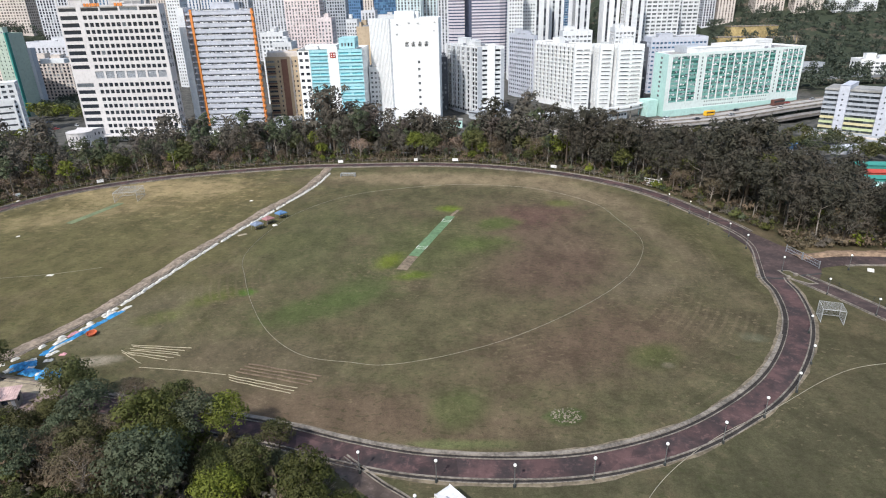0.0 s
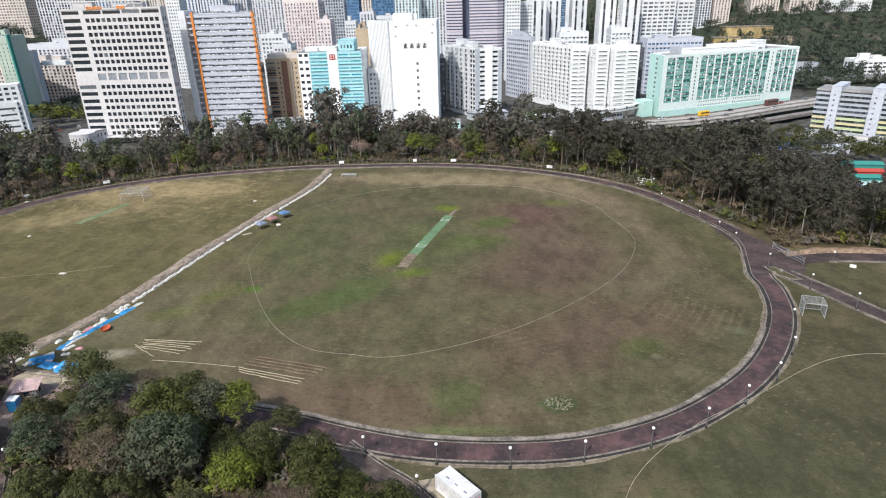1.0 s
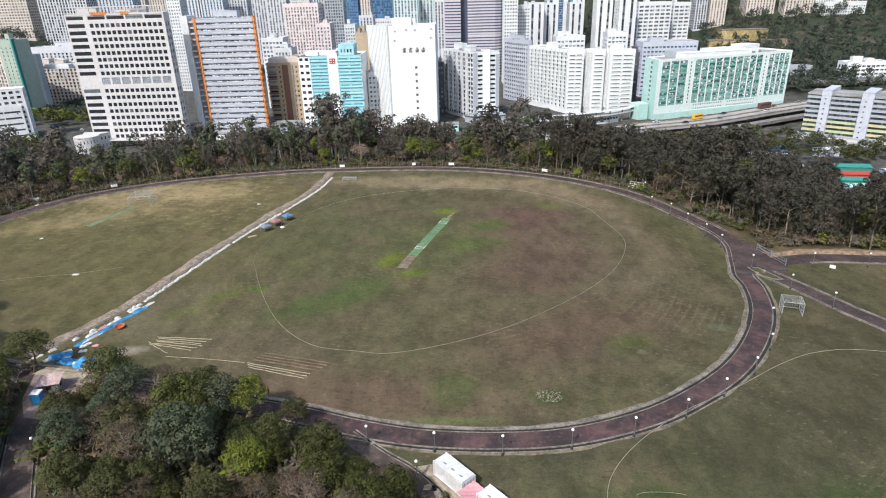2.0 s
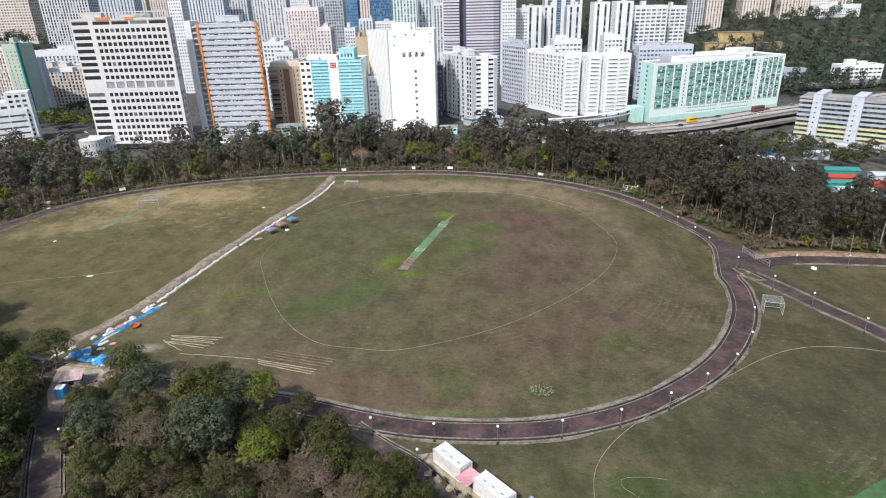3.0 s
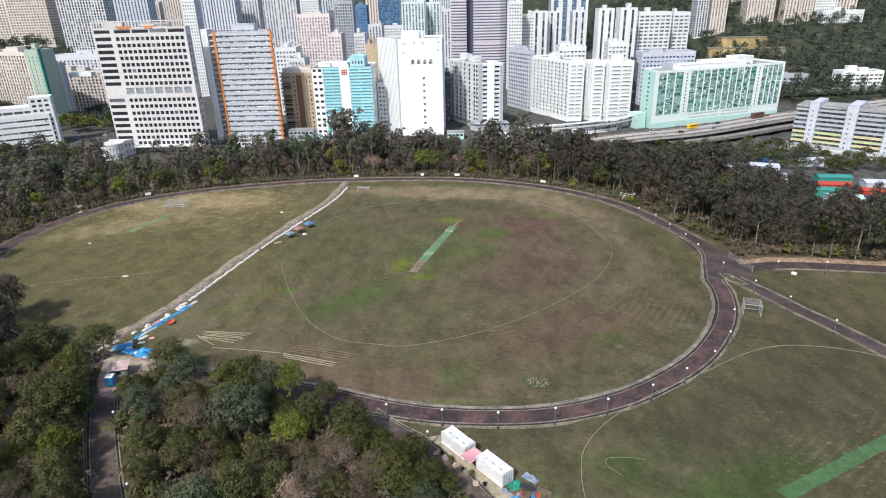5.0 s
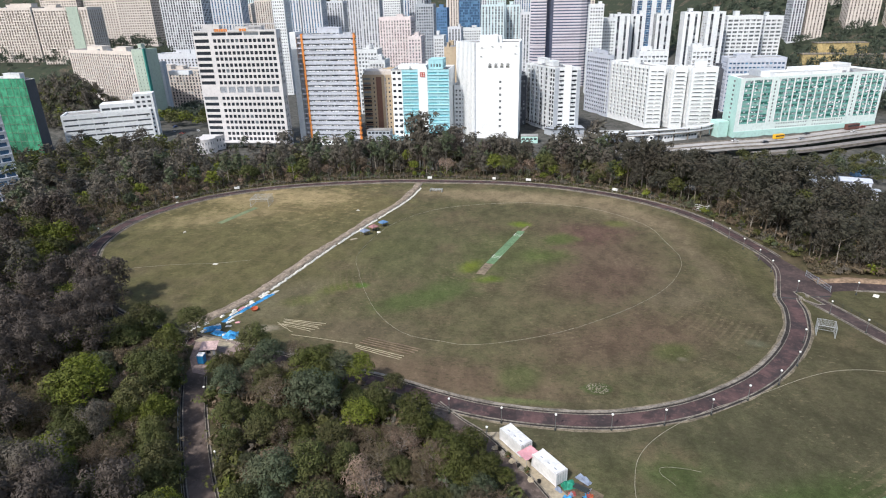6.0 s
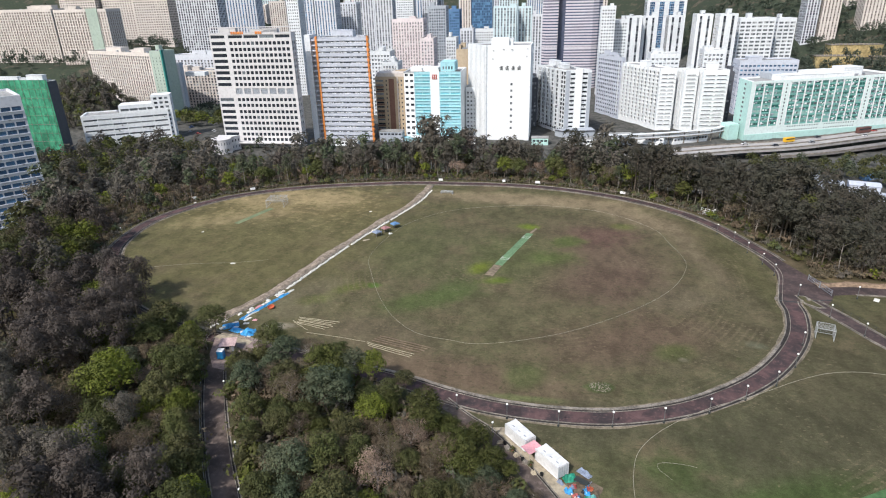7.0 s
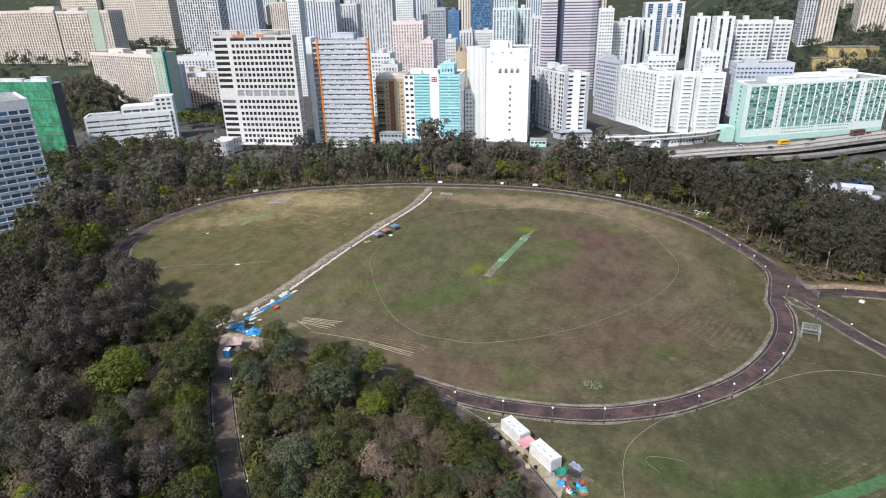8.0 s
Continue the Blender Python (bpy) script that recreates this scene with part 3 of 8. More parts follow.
def facade(wall, panes, p, q, z0, z1, cols, rows, depth, far=False):
    """A wall from p to q with openings cut through to panes set back by depth. far: leave out the jambs that nobody can see."""
    p, q = Vector((p[0], p[1], 0)), Vector((q[0], q[1], 0))
    w = (q - p).length
    u = (q - p) / w
    n = Vector((u.y, -u.x, 0))

    def at(s, z, back=0.0):
        return p + u * s - n * back + Vector((0, 0, z0 + z))

    h = z1 - z0
    rows = sorted(r for r in rows if r[1] < h and r[0] > 0)
    cols = sorted(c for c in cols if c[0] > 0 and c[1] < w)
    if not rows or not cols:
        wall.quad(at(0, 0), at(w, 0), at(w, h), at(0, h))
        return
    last = 0.0
    for a, b in rows:
        wall.quad(at(0, last), at(w, last), at(w, a), at(0, a))
        s = 0.0
        for c, d in cols:
            wall.quad(at(s, a), at(c, a), at(c, b), at(s, b))
            wall.quad(at(c, a), at(d, a), at(d, a, depth), at(c, a, depth))
            if far:
                panes.append((at((c + d) / 2, (a + b) / 2, depth), u, d - c, b - a))
                s = d
                continue
            wall.quad(at(c, b, depth), at(d, b, depth), at(d, b), at(c, b))
            wall.quad(at(c, a), at(c, a, depth), at(c, b, depth), at(c, b))
            wall.quad(at(d, a, depth), at(d, a), at(d, b), at(d, b, depth))
            panes.append((at((c + d) / 2, (a + b) / 2, depth), u, d - c, b - a))
            s = d
        wall.quad(at(s, a), at(w, a), at(w, b), at(s, b))
        last = b
    wall.quad(at(0, last), at(w, last), at(w, h), at(0, h))


PANE_MESH = {}


def pane_mesh(w, h, glass):
    key = (round(w, 2), round(h, 2), glass.name)
    if key not in PANE_MESH:
        b = Build().box(-w / 2, -0.02, -h / 2, w / 2, 0.04, h / 2)
        b.box(-w / 2, -0.07, -0.05, w / 2, -0.02, 0.05)
        b.box(-0.04, -0.07, -h / 2, 0.04, -0.02, h / 2)
        PANE_MESH[key] = b.mesh("window", glass)
    return PANE_MESH[key]


def add_panes(owner, panes, glass, single):
    if single:
        for c, u, w, h in panes:
            m = Matrix.Translation(c) @ Matrix.Rotation(math.atan2(u.y, u.x), 4, "Z")
            part("window", pane_mesh(w, h, glass), None, owner, m=m)
    else:
        b = Build()
        for c, u, w, h in panes:
            k = max(1, round(w / 2.2))
            for i in range(k):
                s0, s1 = -w / 2 + w * i / k, -w / 2 + w * (i + 1) / k - (0.06 if k > 1 else 0)
                z = Vector((0, 0, h / 2))
                b.quad(c + u * s0 - z, c + u * s1 - z, c + u * s1 + z, c + u * s0 + z)
        if b.f:
            part("window_glazing", b, glass, owner, kind="stuff")


def roof_on(owner, foot, z1, rng, material=None, clutter=3, wall_mat=None):
    """Flat roof inside a parapet, with plant rooms, tanks and ducts."""
    cx, cy = sum(p[0] for p in foot) / len(foot), sum(p[1] for p in foot) / len(foot)
    inner = [(cx + (x - cx) * 0.965, cy + (y - cy) * 0.955) for x, y in foot]
    b = Build()
    n = len(foot)
    for i in range(n):
        j = (i + 1) % n
        b.quad((*foot[i], z1), (*foot[j], z1), (*inner[j], z1), (*inner[i], z1))
        b.quad((*inner[i], z1), (*inner[j], z1), (*inner[j], z1 - 1.1), (*inner[i], z1 - 1.1))
    part("parapet", b, wall_mat or WHITE_PAINT, owner)
    part("roof", Build().prism(inner, z1 - 1.6, z1 - 1.0), material or ROOF_GREY, owner)
    ux = Vector((foot[1][0] - foot[0][0], foot[1][1] - foot[0][1], 0))
    w, u = ux.length, ux.normalized()
    v = Vector((-u.y, u.x, 0))
    d = (Vector((*foot[-1], 0)) - Vector((*foot[0], 0))).dot(v)
    turn = math.atan2(u.y, u.x)
    for i in range(clutter):
        bw, bd, bh = rng.uniform(0.12, 0.3) * w, rng.uniform(0.25, 0.45) * d, rng.uniform(2.2, 5.0)
        c = Vector((*foot[0], 0)) + u * (rng.uniform(0.15, 0.85) * w) + v * (rng.uniform(0.35, 0.75) * d)
        m = Matrix.Translation((c.x, c.y, z1 - 1.0)) @ Matrix.Rotation(turn, 4, "Z")
        pr = Build().box(-bw / 2, -bd / 2, 0, bw / 2, bd / 2, bh)
        pr.box(-bw / 2 - 0.25, -bd / 2 - 0.25, bh, bw / 2 + 0.25, bd / 2 + 0.25, bh + 0.25)
        pr.box(-bw * 0.2, -bd / 2 - 0.05, 0.1, -bw * 0.2 + 1.0, -bd / 2, 2.1)
        part("plant_room", pr, wall_mat or WHITE_PAINT, owner, m=m)
        for k in range(2):
            q = c + u * rng.uniform(-0.5, 0.5) * w * 0.5 + v * rng.uniform(-0.3, 0.2) * d
            if abs((q - Vector((cx, cy, 0))).dot(u)) > w * 0.44 or abs((q - Vector((cx, cy, 0))).dot(v)) > d * 0.4:
                continue
            t = Build().box(-1.1, -0.7, 0.3, 1.1, 0.7, 1.6, bevel=0.1).box(-1.0, -0.6, 0, -0.8, 0.6, 0.3).box(0.8, -0.6, 0, 1.0, 0.6, 0.3)
            part("cooling_unit", t, METAL, owner, m=Matrix.Translation((q.x, q.y, z1 - 1.0)) @ Matrix.Rotation(turn, 4, "Z"))


def tower(name, label, foot, z0, z1, paint, glass, specs, depth=0.35, single=False, clutter=3, seed=1, category="building", roof=True, far=False):
    """A building on a footprint (counter-clockwise, first edge to the field). specs: per edge, (cols, rows) of openings."""
    rng = random.Random(seed)
    own = thing(name, label, category)
    wall, panes = Build(), []
    for i in range(len(foot)):
        cols, rows = specs.get(i, ((), ()))
        facade(wall, panes, foot[i], foot[(i + 1) % len(foot)], z0, z1, cols, rows, depth, far)
    part("wall", wall, paint, own)
    add_panes(own, panes, glass, single)
    if clutter > 1 and panes:
        units = Build()
        for c, u, w, h in panes:
            if rng.random() < (0.6 if name == "apartment_tower" else 0.3):
                q = c + u * rng.uniform(-0.3, 0.3) * w + Vector((u.y, -u.x, 0)) * (depth + 0.1)
                m = Matrix.Translation(q) @ Matrix.Rotation(math.atan2(u.y, u.x), 4, "Z")
                z = -h / 2 - rng.uniform(0.2, 0.7)
                units.box(-0.5, -0.35, z - 0.35, 0.5, 0.1, z + 0.3, m)
        if units.f:
            part("air_conditioner", units, METAL if rng.random() < 0.5 else CONCRETE, own, kind="stuff")
    if roof:
        roof_on(own, foot, z1, rng, clutter=clutter, wall_mat=paint)
    return own


def length(p, q):
    return math.hypot(q[0] - p[0], q[1] - p[1])


def rect(x0, x1, y, depth, turn=0.0):
    """Footprint with its front from x0 to x1 at y, turned about its front-left corner."""
    c, s = math.cos(turn), math.sin(turn)
    w = x1 - x0
    return [(x0 + a * c - b * s, y + a * s + b * c) for a, b in ((0, 0), (w, 0), (w, depth), (0, depth))]


def floors(n, pitch, low, frac):
    return [(low + i * pitch, low + i * pitch + pitch * frac) for i in range(n)]


PAINT = {
    # white, bright, tile and grey lean blue: the town's haze is in the paint
    "white": facade_paint("white_render", (0.71, 0.735, 0.75, 1), 0.25),
    "milk": facade_paint("mint_white_render", (0.70, 0.80, 0.775, 1), 0.08),
    "bright": facade_paint("bright_white_render", (0.80, 0.82, 0.825, 1), 0.08),
    "tile": facade_paint("pale_grey_tile", (0.62, 0.64, 0.68, 1), 0.15),
    "shell": facade_paint("warm_white_tile", (0.62, 0.605, 0.605, 1), 0.12),
    "grey": facade_paint("grey_render", (0.40, 0.435, 0.48, 1), 0.25),
    "bluegrey": facade_paint("blue_grey_cladding", (0.53, 0.56, 0.63, 1), 0.2),
    "cream": facade_paint("cream_render", (0.66, 0.60, 0.55, 1), 0.25),
    "pink": facade_paint("pink_tile", (0.72, 0.64, 0.64, 1), 0.2),
    "mauve": facade_paint("mauve_granite", (0.60, 0.57, 0.62, 1), 0.15),
    "ice": facade_paint("pale_aqua_tile", (0.58, 0.70, 0.73, 1), 0.15),
    "tan": facade_paint("tan_tile", (0.50, 0.40, 0.28, 1), 0.25),
    "brown": facade_paint("brown_tile", (0.22, 0.12, 0.09, 1), 0.25),
    "aqua": facade_paint("aqua_tile", (0.36, 0.64, 0.70, 1), 0.12),
    "mint": facade_paint("mint_render", (0.47, 0.70, 0.65, 1), 0.12),
    "sage": facade_paint("sage_render", (0.40, 0.48, 0.41, 1), 0.2),
    "dark": facade_paint("dark_render", (0.10, 0.105, 0.12, 1), 0.25),
    "orange": facade_paint("orange_paint", (0.72, 0.26, 0.07, 1), 0.2),
    "lime": facade_paint("lime_paint", (0.50, 0.57, 0.34, 1), 0.2),
    "yellow": facade_paint("yellow_paint", (0.60, 0.55, 0.34, 1), 0.2),
    "blue": facade_paint("blue_paint", (0.10, 0.20, 0.36, 1), 0.2),
    "teal": facade_paint("teal_paint", (0.05, 0.27, 0.23, 1), 0.2),
    "seagreen": facade_paint("sea_green_panel", (0.20, 0.47, 0.41, 1), 0.35),
    "red": facade_paint("red_paint", (0.45, 0.07, 0.05, 1), 0.2),
    "purple": facade_paint("plum_paint", (0.28, 0.20, 0.30, 1), 0.2),
}


GLASS_PLAIN = pane_glass("plain_dark_glass", (0.022, 0.028, 0.036, 1), (0.20, 0.23, 0.25, 1), 0.12, 0.90, 1.0)


def office_tower():
    z0, z1 = CITY_Z, 62.5
    foot = [(-239, 385), (-177, 385), (-177.5, 394), (-239, 394)]
    own = thing("office_tower", "tall white tiled office block with punched square windows", "building")
    wall, panes, louvres = Build(), [], []
    rows_all = [(z - z0 - 1.15, z - z0 + 1.15) for z in (53.1, 48.9, 44.9, 40.9, 36.7, 32.8, 28.8, 24.5, 13.6, 9.4, 4.8, 0.6, -3.6, -7.8, -12.0, -15.9)]
    punched = [(14.8 + 3.3 * i, 14.8 + 3.3 * i + 2.35) for i in range(14)]
    ribbon = [(0.9, 11.6)]
    facade(wall, panes, (-239, 385), (-225.6, 385), z0, z1 - 2.5, ribbon, rows_all + [(57.8 - z0 - 1.2, 57.8 - z0 + 1.2)], 0.4)
    facade(wall, panes, (-225.6, 385), (-177, 385), z0, 17.0, [(c - 13.4, d - 13.4) for c, d in punched], rows_all[8:], 0.4)
    grilles = [(14.4 - 13.4 + 6.6 * i, 14.4 - 13.4 + 6.6 * i + 5.2) for i in range(7)]
    facade(wall, louvres, (-225.6, 385), (-177, 385), 17.0, 22.4, grilles, [(0.6, 4.8)], 0.5)
    facade(wall, panes, (-225.6, 385), (-177, 385), 22.4, 55.6, [(c - 13.4, d - 13.4) for c, d in punched], [(a + z0 - 22.4, b + z0 - 22.4) for a, b in rows_all[:8]], 0.4)
    big = [(1.0 + 11.9 * i, 1.0 + 11.9 * i + 10.8) for i in range(4)]
    facade(wall, panes, (-225.6, 385), (-177, 385), 55.6, z1 - 2.5, big, [(1.0, 3.4)], 0.4)
    side = [(s, s + 1.9) for s in (1.6, 5.2)]
    facade(wall, panes, foot[1], foot[2], z0, z1 - 2.5, side, rows_all, 0.4)
    facade(wall, panes, foot[2], foot[3], z0, z1 - 2.5, (), (), 0.4)
    facade(wall, panes, foot[3], foot[0], z0, z1 - 2.5, spread(9, 2, 0.6), rows_all, 0.4)
    part("wall", wall, PAINT["shell"], own)
    add_panes(own, panes, GLASS_PLAIN, True)
    for c, u, w, h in louvres:
        b = Build()
        for k in range(12):
            b.box(-w / 2, -0.1, -h / 2 + h * k / 12, w / 2, 0.05, -h / 2 + h * (k + 0.6) / 12)
        for k in range(11):
            x = -w / 2 + w * k / 10
            b.box(x - 0.07, -0.16, -h / 2, x + 0.07, 0.04, h / 2)
        part("louvre", b, PAINT["grey"], own, m=Matrix.Translation(c))
    roof_on(own, foot, z1 - 2.5, random.Random(3), clutter=3, wall_mat=PAINT["shell"])
    # open frame above the parapet
    for i in range(9):
        x = -238.6 + 61.2 * i / 8
        part("post", Build().box(x - 0.25, 385.3, z1 - 2.5, x + 0.25, 385.8, z1 + 1.0), PAINT["shell"], own)
    part("top_rail", Build().box(-239, 385.2, z1 + 1.0, -177, 386.0, z1 + 1.6), PAINT["shell"], own)
    # plain orange shapes where the sign stands
    rng = random.Random(8)
    x = -222.0
    for i in range(9):
        w = rng.uniform(1.0, 1.7)
        part("sign_shape", Build().box(x, 384.75, 59.2, x + w, 384.95, 61.0, bevel=0.08), PAINT["orange"], own)
        x += w + (0.35 if i != 5 else 9.0)
    for y0, z in ((384.6, -16.9), ):
        part("canopy", Build().box(-240, 378, z - 0.8, -176, 385, z, bevel=0.1), PAINT["shell"], own)
    # round podium wing
    ring = [(-233 + 7.4 * math.cos(a), 367 + 7.4 * math.sin(a)) for a in np.linspace(math.pi * 0.75, math.pi * 2.25, 18)] + [(-224, 379), (-241, 379)]
    pod, glass = Build(), []
    for i in range(len(ring)):
        p, q = ring[i], ring[(i + 1) % len(ring)]
        w = length(p, q)
        facade(pod, glass, p, q, z0, -12.0, spread(w, max(1, int(w / 2.4)), 0.4, 0.2), floors(2, 4.6, 1.8, 0.4), 0.3)
    part("podium", pod, PAINT["shell"], own)
    add_panes(own, glass, GLASS_DARK, False)
    part("podium_roof", Build().prism(ring, -12.4, -11.6), PAINT["shell"], own)


def banded_block():
    z0, z1 = CITY_Z, 55.5
    own = thing("industrial_block", "blue-grey industrial block with balcony bands and orange edge piers", "building")
    core, panes = Build(), []
    core.prism([(-166, 407), (-129, 407), (-134, 424), (-166, 424)], z0, z1 - 1.5)
    part("wall", core, PAINT["grey"], own)
    n, pitch = 21, 3.62
    rng = random.Random(5)
    for i in range(n):
        z = z1 - 1.7 - i * pitch
        b = Build().box(-166, 405.0, z - 1.35, -128.4, 405.5, z + 1.15)
        b.box(-166, 405.0, z - 1.15, -128.4, 407.2, z - 1.0)
        b.box(-166, 404.85, z + 0.8, -128.4, 405.0, z + 0.95)
        part("balcony_band", b, PAINT["bluegrey"], own)
        glaze = Build()
        x = -165.6
        while x < -129.5:
            w = rng.uniform(0.9, 2.6)
            if rng.random() < 0.86:
                glaze.quad((x, 405.62, z + 1.1), (x + w - 0.1, 405.62, z + 1.1), (x + w - 0.1, 405.62, z + 2.27), (x, 405.62, z + 2.27))
            x += w
        part("window_glazing", glaze, GLASS_GREY, own, kind="stuff")
        gear = Build()
        for k in range(15):
            gx, gw = rng.uniform(-165.5, -130), rng.uniform(0.4, 1.3) if k % 5 else rng.uniform(2.0, 6.0)
            gear.box(gx, 405.1, z + 1.15, min(gx + gw, -129), 405.6, z + 1.15 + (rng.uniform(0.25, 0.8) if k % 5 else 0.35))
        part("balcony_clutter", gear, PAINT["bright"] if i % 4 else PAINT["white"], own, kind="stuff")
    part("edge_pier", Build().box(-167.4, 404.5, z0, -165.9, 407.5, z1 + 0.3), PAINT["orange"], own)
    part("edge_pier", Build().box(-128.4, 404.7, z0, -127.6, 407.5, z1 + 0.3), PAINT["orange"], own)
    for i in range(n):
        z = z1 - 1.7 - i * pitch
        part("corner_balcony", Build().box(-128.6, 404.4, z - 1.2, -126.9, 406.8, z + 0.5, bevel=0.06), PAINT["orange"], own)
    # ribbed stair tower and recessed balconies beside it
    for i in range(n):
        z = z1 - 2.5 - i * pitch
        part("side_balcony", Build().box(-171.4, 406.5, z - 0.4, -167.4, 409, z + 0.6), PAINT["bluegrey"], own)
    part("recess", Build().box(-171.4, 409, z0, -167.4, 420, z1 - 1), PAINT["grey"], own)
    part("stair_tower", Build().box(-175.8, 405.5, z0, -171.4, 420, z1 + 1.5, bevel=0.15), PAINT["white"], own)
    roof_on(own, [(-167, 405), (-128, 405), (-134, 424), (-167, 424)], z1, rng, clutter=4, wall_mat=PAINT["bluegrey"])


def aqua_block():
    z0, z1 = CITY_Z, 29.5
    own = thing("industrial_block", "white and aqua tiled industrial building with a central white shaft", "building")
    wall, panes = Build(), []
    rows = floors(11, 4.35, 4.6, 0.42)
    facade(wall, panes, (-104.5, 415.6), (-96.6, 415), z0, z1 - 1, [(0.8, 3.2), (4.6, 7.2)], rows, 0.5)
    facade(wall, panes, (-84.4, 415), (-77.6, 415), z0, z1 + 1.5, (), (), 0.4)
    facade(wall, panes, (-61.5, 415), (-61.0, 445), z0, z1, (), (), 0.4)
    facade(wall, panes, (-61, 445), (-104.5, 445), z0, z1, (), (), 0.4)
    facade(wall, panes, (-104.5, 445), (-104.5, 415.6), z0, z1, spread(29, 7, 0.5), rows, 0.4)
    part("wall", wall, PAINT["bright"], own)
    aq, ap = Build(), []
    facade(aq, ap, (-96.6, 415.3), (-84.4, 415.3), z0, z1, [(0.6, 5.8), (6.2, 11.6)], floors(11, 4.35, 4.6, 0.30), 0.6)
    facade(aq, ap, (-77.6, 415.3), (-61.5, 415.3), z0, z1, [(0.8, 7.0), (8.6, 15.3)], floors(11, 4.35, 4.6, 0.30), 0.6)
    part("tiled_wall", aq, PAINT["aqua"], own)
    add_panes(own, panes, GLASS_DARK, True)
    add_panes(own, ap, GLASS_AQUA, True)
    for i in range(11):
        z = z0 + 4.6 + i * 4.35
        for a, b in ((-96.4, -84.6), (-77.4, -61.7)):
            part("sill_band", Build().box(a, 414.6, z - 0.75, b, 415.3, z - 0.1, bevel=0.05), PAINT["aqua"], own)
    roof_on(own, [(-104.5, 415), (-61.5, 415), (-61, 445), (-104.5, 445)], z1, random.Random(2), clutter=3, wall_mat=PAINT["bright"])
    rt, rp = Build(), []
    f = [(-76.5, 416), (-66, 416), (-66, 432), (-76.5, 432)]
    for i in range(4):
        facade(rt, rp, f[i], f[(i + 1) % 4], z1, z1 + 6.5, spread(length(f[i], f[(i + 1) % 4]), 4, 0.5), [(1.4, 3.6)], 0.4)
    rt.prism(f, z1 + 6.4, z1 + 6.8)
    part("roof_room", rt, PAINT["aqua"], own)
    add_panes(own, rp, GLASS_DARK, True)
    # red emblem frame
    b = Build()
    for x0, x1, h0, h1 in ((-82.9, -82.4, 0, 3.4), (-79.6, -79.1, 0, 3.4), (-82.9, -79.1, 0, 0.5), (-82.9, -79.1, 2.9, 3.4), (-81.3, -80.7, 0.5, 2.9), (-82.4, -79.6, 1.4, 1.9)):
        b.box(x0, 414.7, z1 - 5.5 + h0, x1, 414.95, z1 - 5.5 + h1)
    part("emblem", b, PAINT["red"], own, "red square emblem on the white shaft")
    part("podium", Build().box(-107, 410.5, z0, -58, 415, z0 + 3.4, bevel=0.15), PAINT["aqua"], own)
    part("podium_canopy", Build().box(-100, 408.5, z0 + 3.5, -60, 414.9, z0 + 4.1, bevel=0.1), PAINT["white"], own)


def cold_store():
    z0, z1 = CITY_Z, 47.0
    own = thing("cold_store", "windowless bright white warehouse tower with ribbed side and dark sign marks", "building")
    foot = [(-42.2, 420), (-10.8, 420), (-10, 452), (-41, 456), (-59, 443)]
    wall, panes = Build(), []
    facade(wall, panes, foot[0], foot[1], z0, z1, [(17.0, 18.6)], [(z, z + 1.7) for z in np.arange(8.5, 45, 4.6)] , 0.4)
    for i in (1, 2, 3):
        facade(wall, panes, foot[i], foot[(i + 1) % 5], z0, z1, (), (), 0.4)
    part("wall", wall, PAINT["bright"], own)
    ribbed = Build()
    facade(ribbed, [], foot[4], foot[0], z0, z1, (), (), 0.4)
    part("side_wall", ribbed, PAINT["grey"], own)
    add_panes(own, panes, GLASS_GREY, True)
    p, q = Vector((-59, 443)), Vector((-42.2, 420))
    u = (q - p).normalized()
    for i in range(14):
        c = p + u * (1.0 + 1.95 * i)
        m = Matrix.Translation((c.x, c.y, 0)) @ Matrix.Rotation(math.atan2(u.y, u.x), 4, "Z")
        part("rib", Build().box(-0.55, -0.7, z0, 0.55, 0.02, z1 - 0.02, bevel=0.05), PAINT["bright"], own, m=m)
    roof_on(own, foot, z1, random.Random(11), clutter=1, wall_mat=PAINT["bright"])
    part("lift_tower", Build().box(-40, 426, z1 - 1, -27, 436, z1 + 4.5, bevel=0.1), PAINT["bright"], own)
    # four sign marks as plain dark strokes
    rng = random.Random(4)
    for k in range(4):
        b = Build()
        x = -33.4 + 4.3 * k
        for h in (0.3, 1.1, 1.9, 2.6):
            b.box(x + rng.uniform(0, 0.6), 419.7, 29.6 + h, x + rng.uniform(2.0, 2.9), 419.95, 29.6 + h + 0.2)
        b.box(x + 1.3, 419.7, 29.6, x + 1.55, 419.95, 32.8)
        b.box(x + rng.uniform(0.2, 0.6), 419.7, 29.6, x + 0.85, 419.95, 30.7)
        b.box(x + 2.1, 419.7, 29.6, x + 2.35, 419.95, 30.9)
        part("sign_mark", b, METAL_DARK, own)
    for x, z in ((-38.5, 43.5), (-31, 44.2), (-25, 44.0), (-14, 44.4), (-39, 37.5), (-14.5, 39)):
        part("wall_lamp", Build().box(x, 419.3, z, x + 1.2, 420, z + 0.35, bevel=0.05), METAL, own)


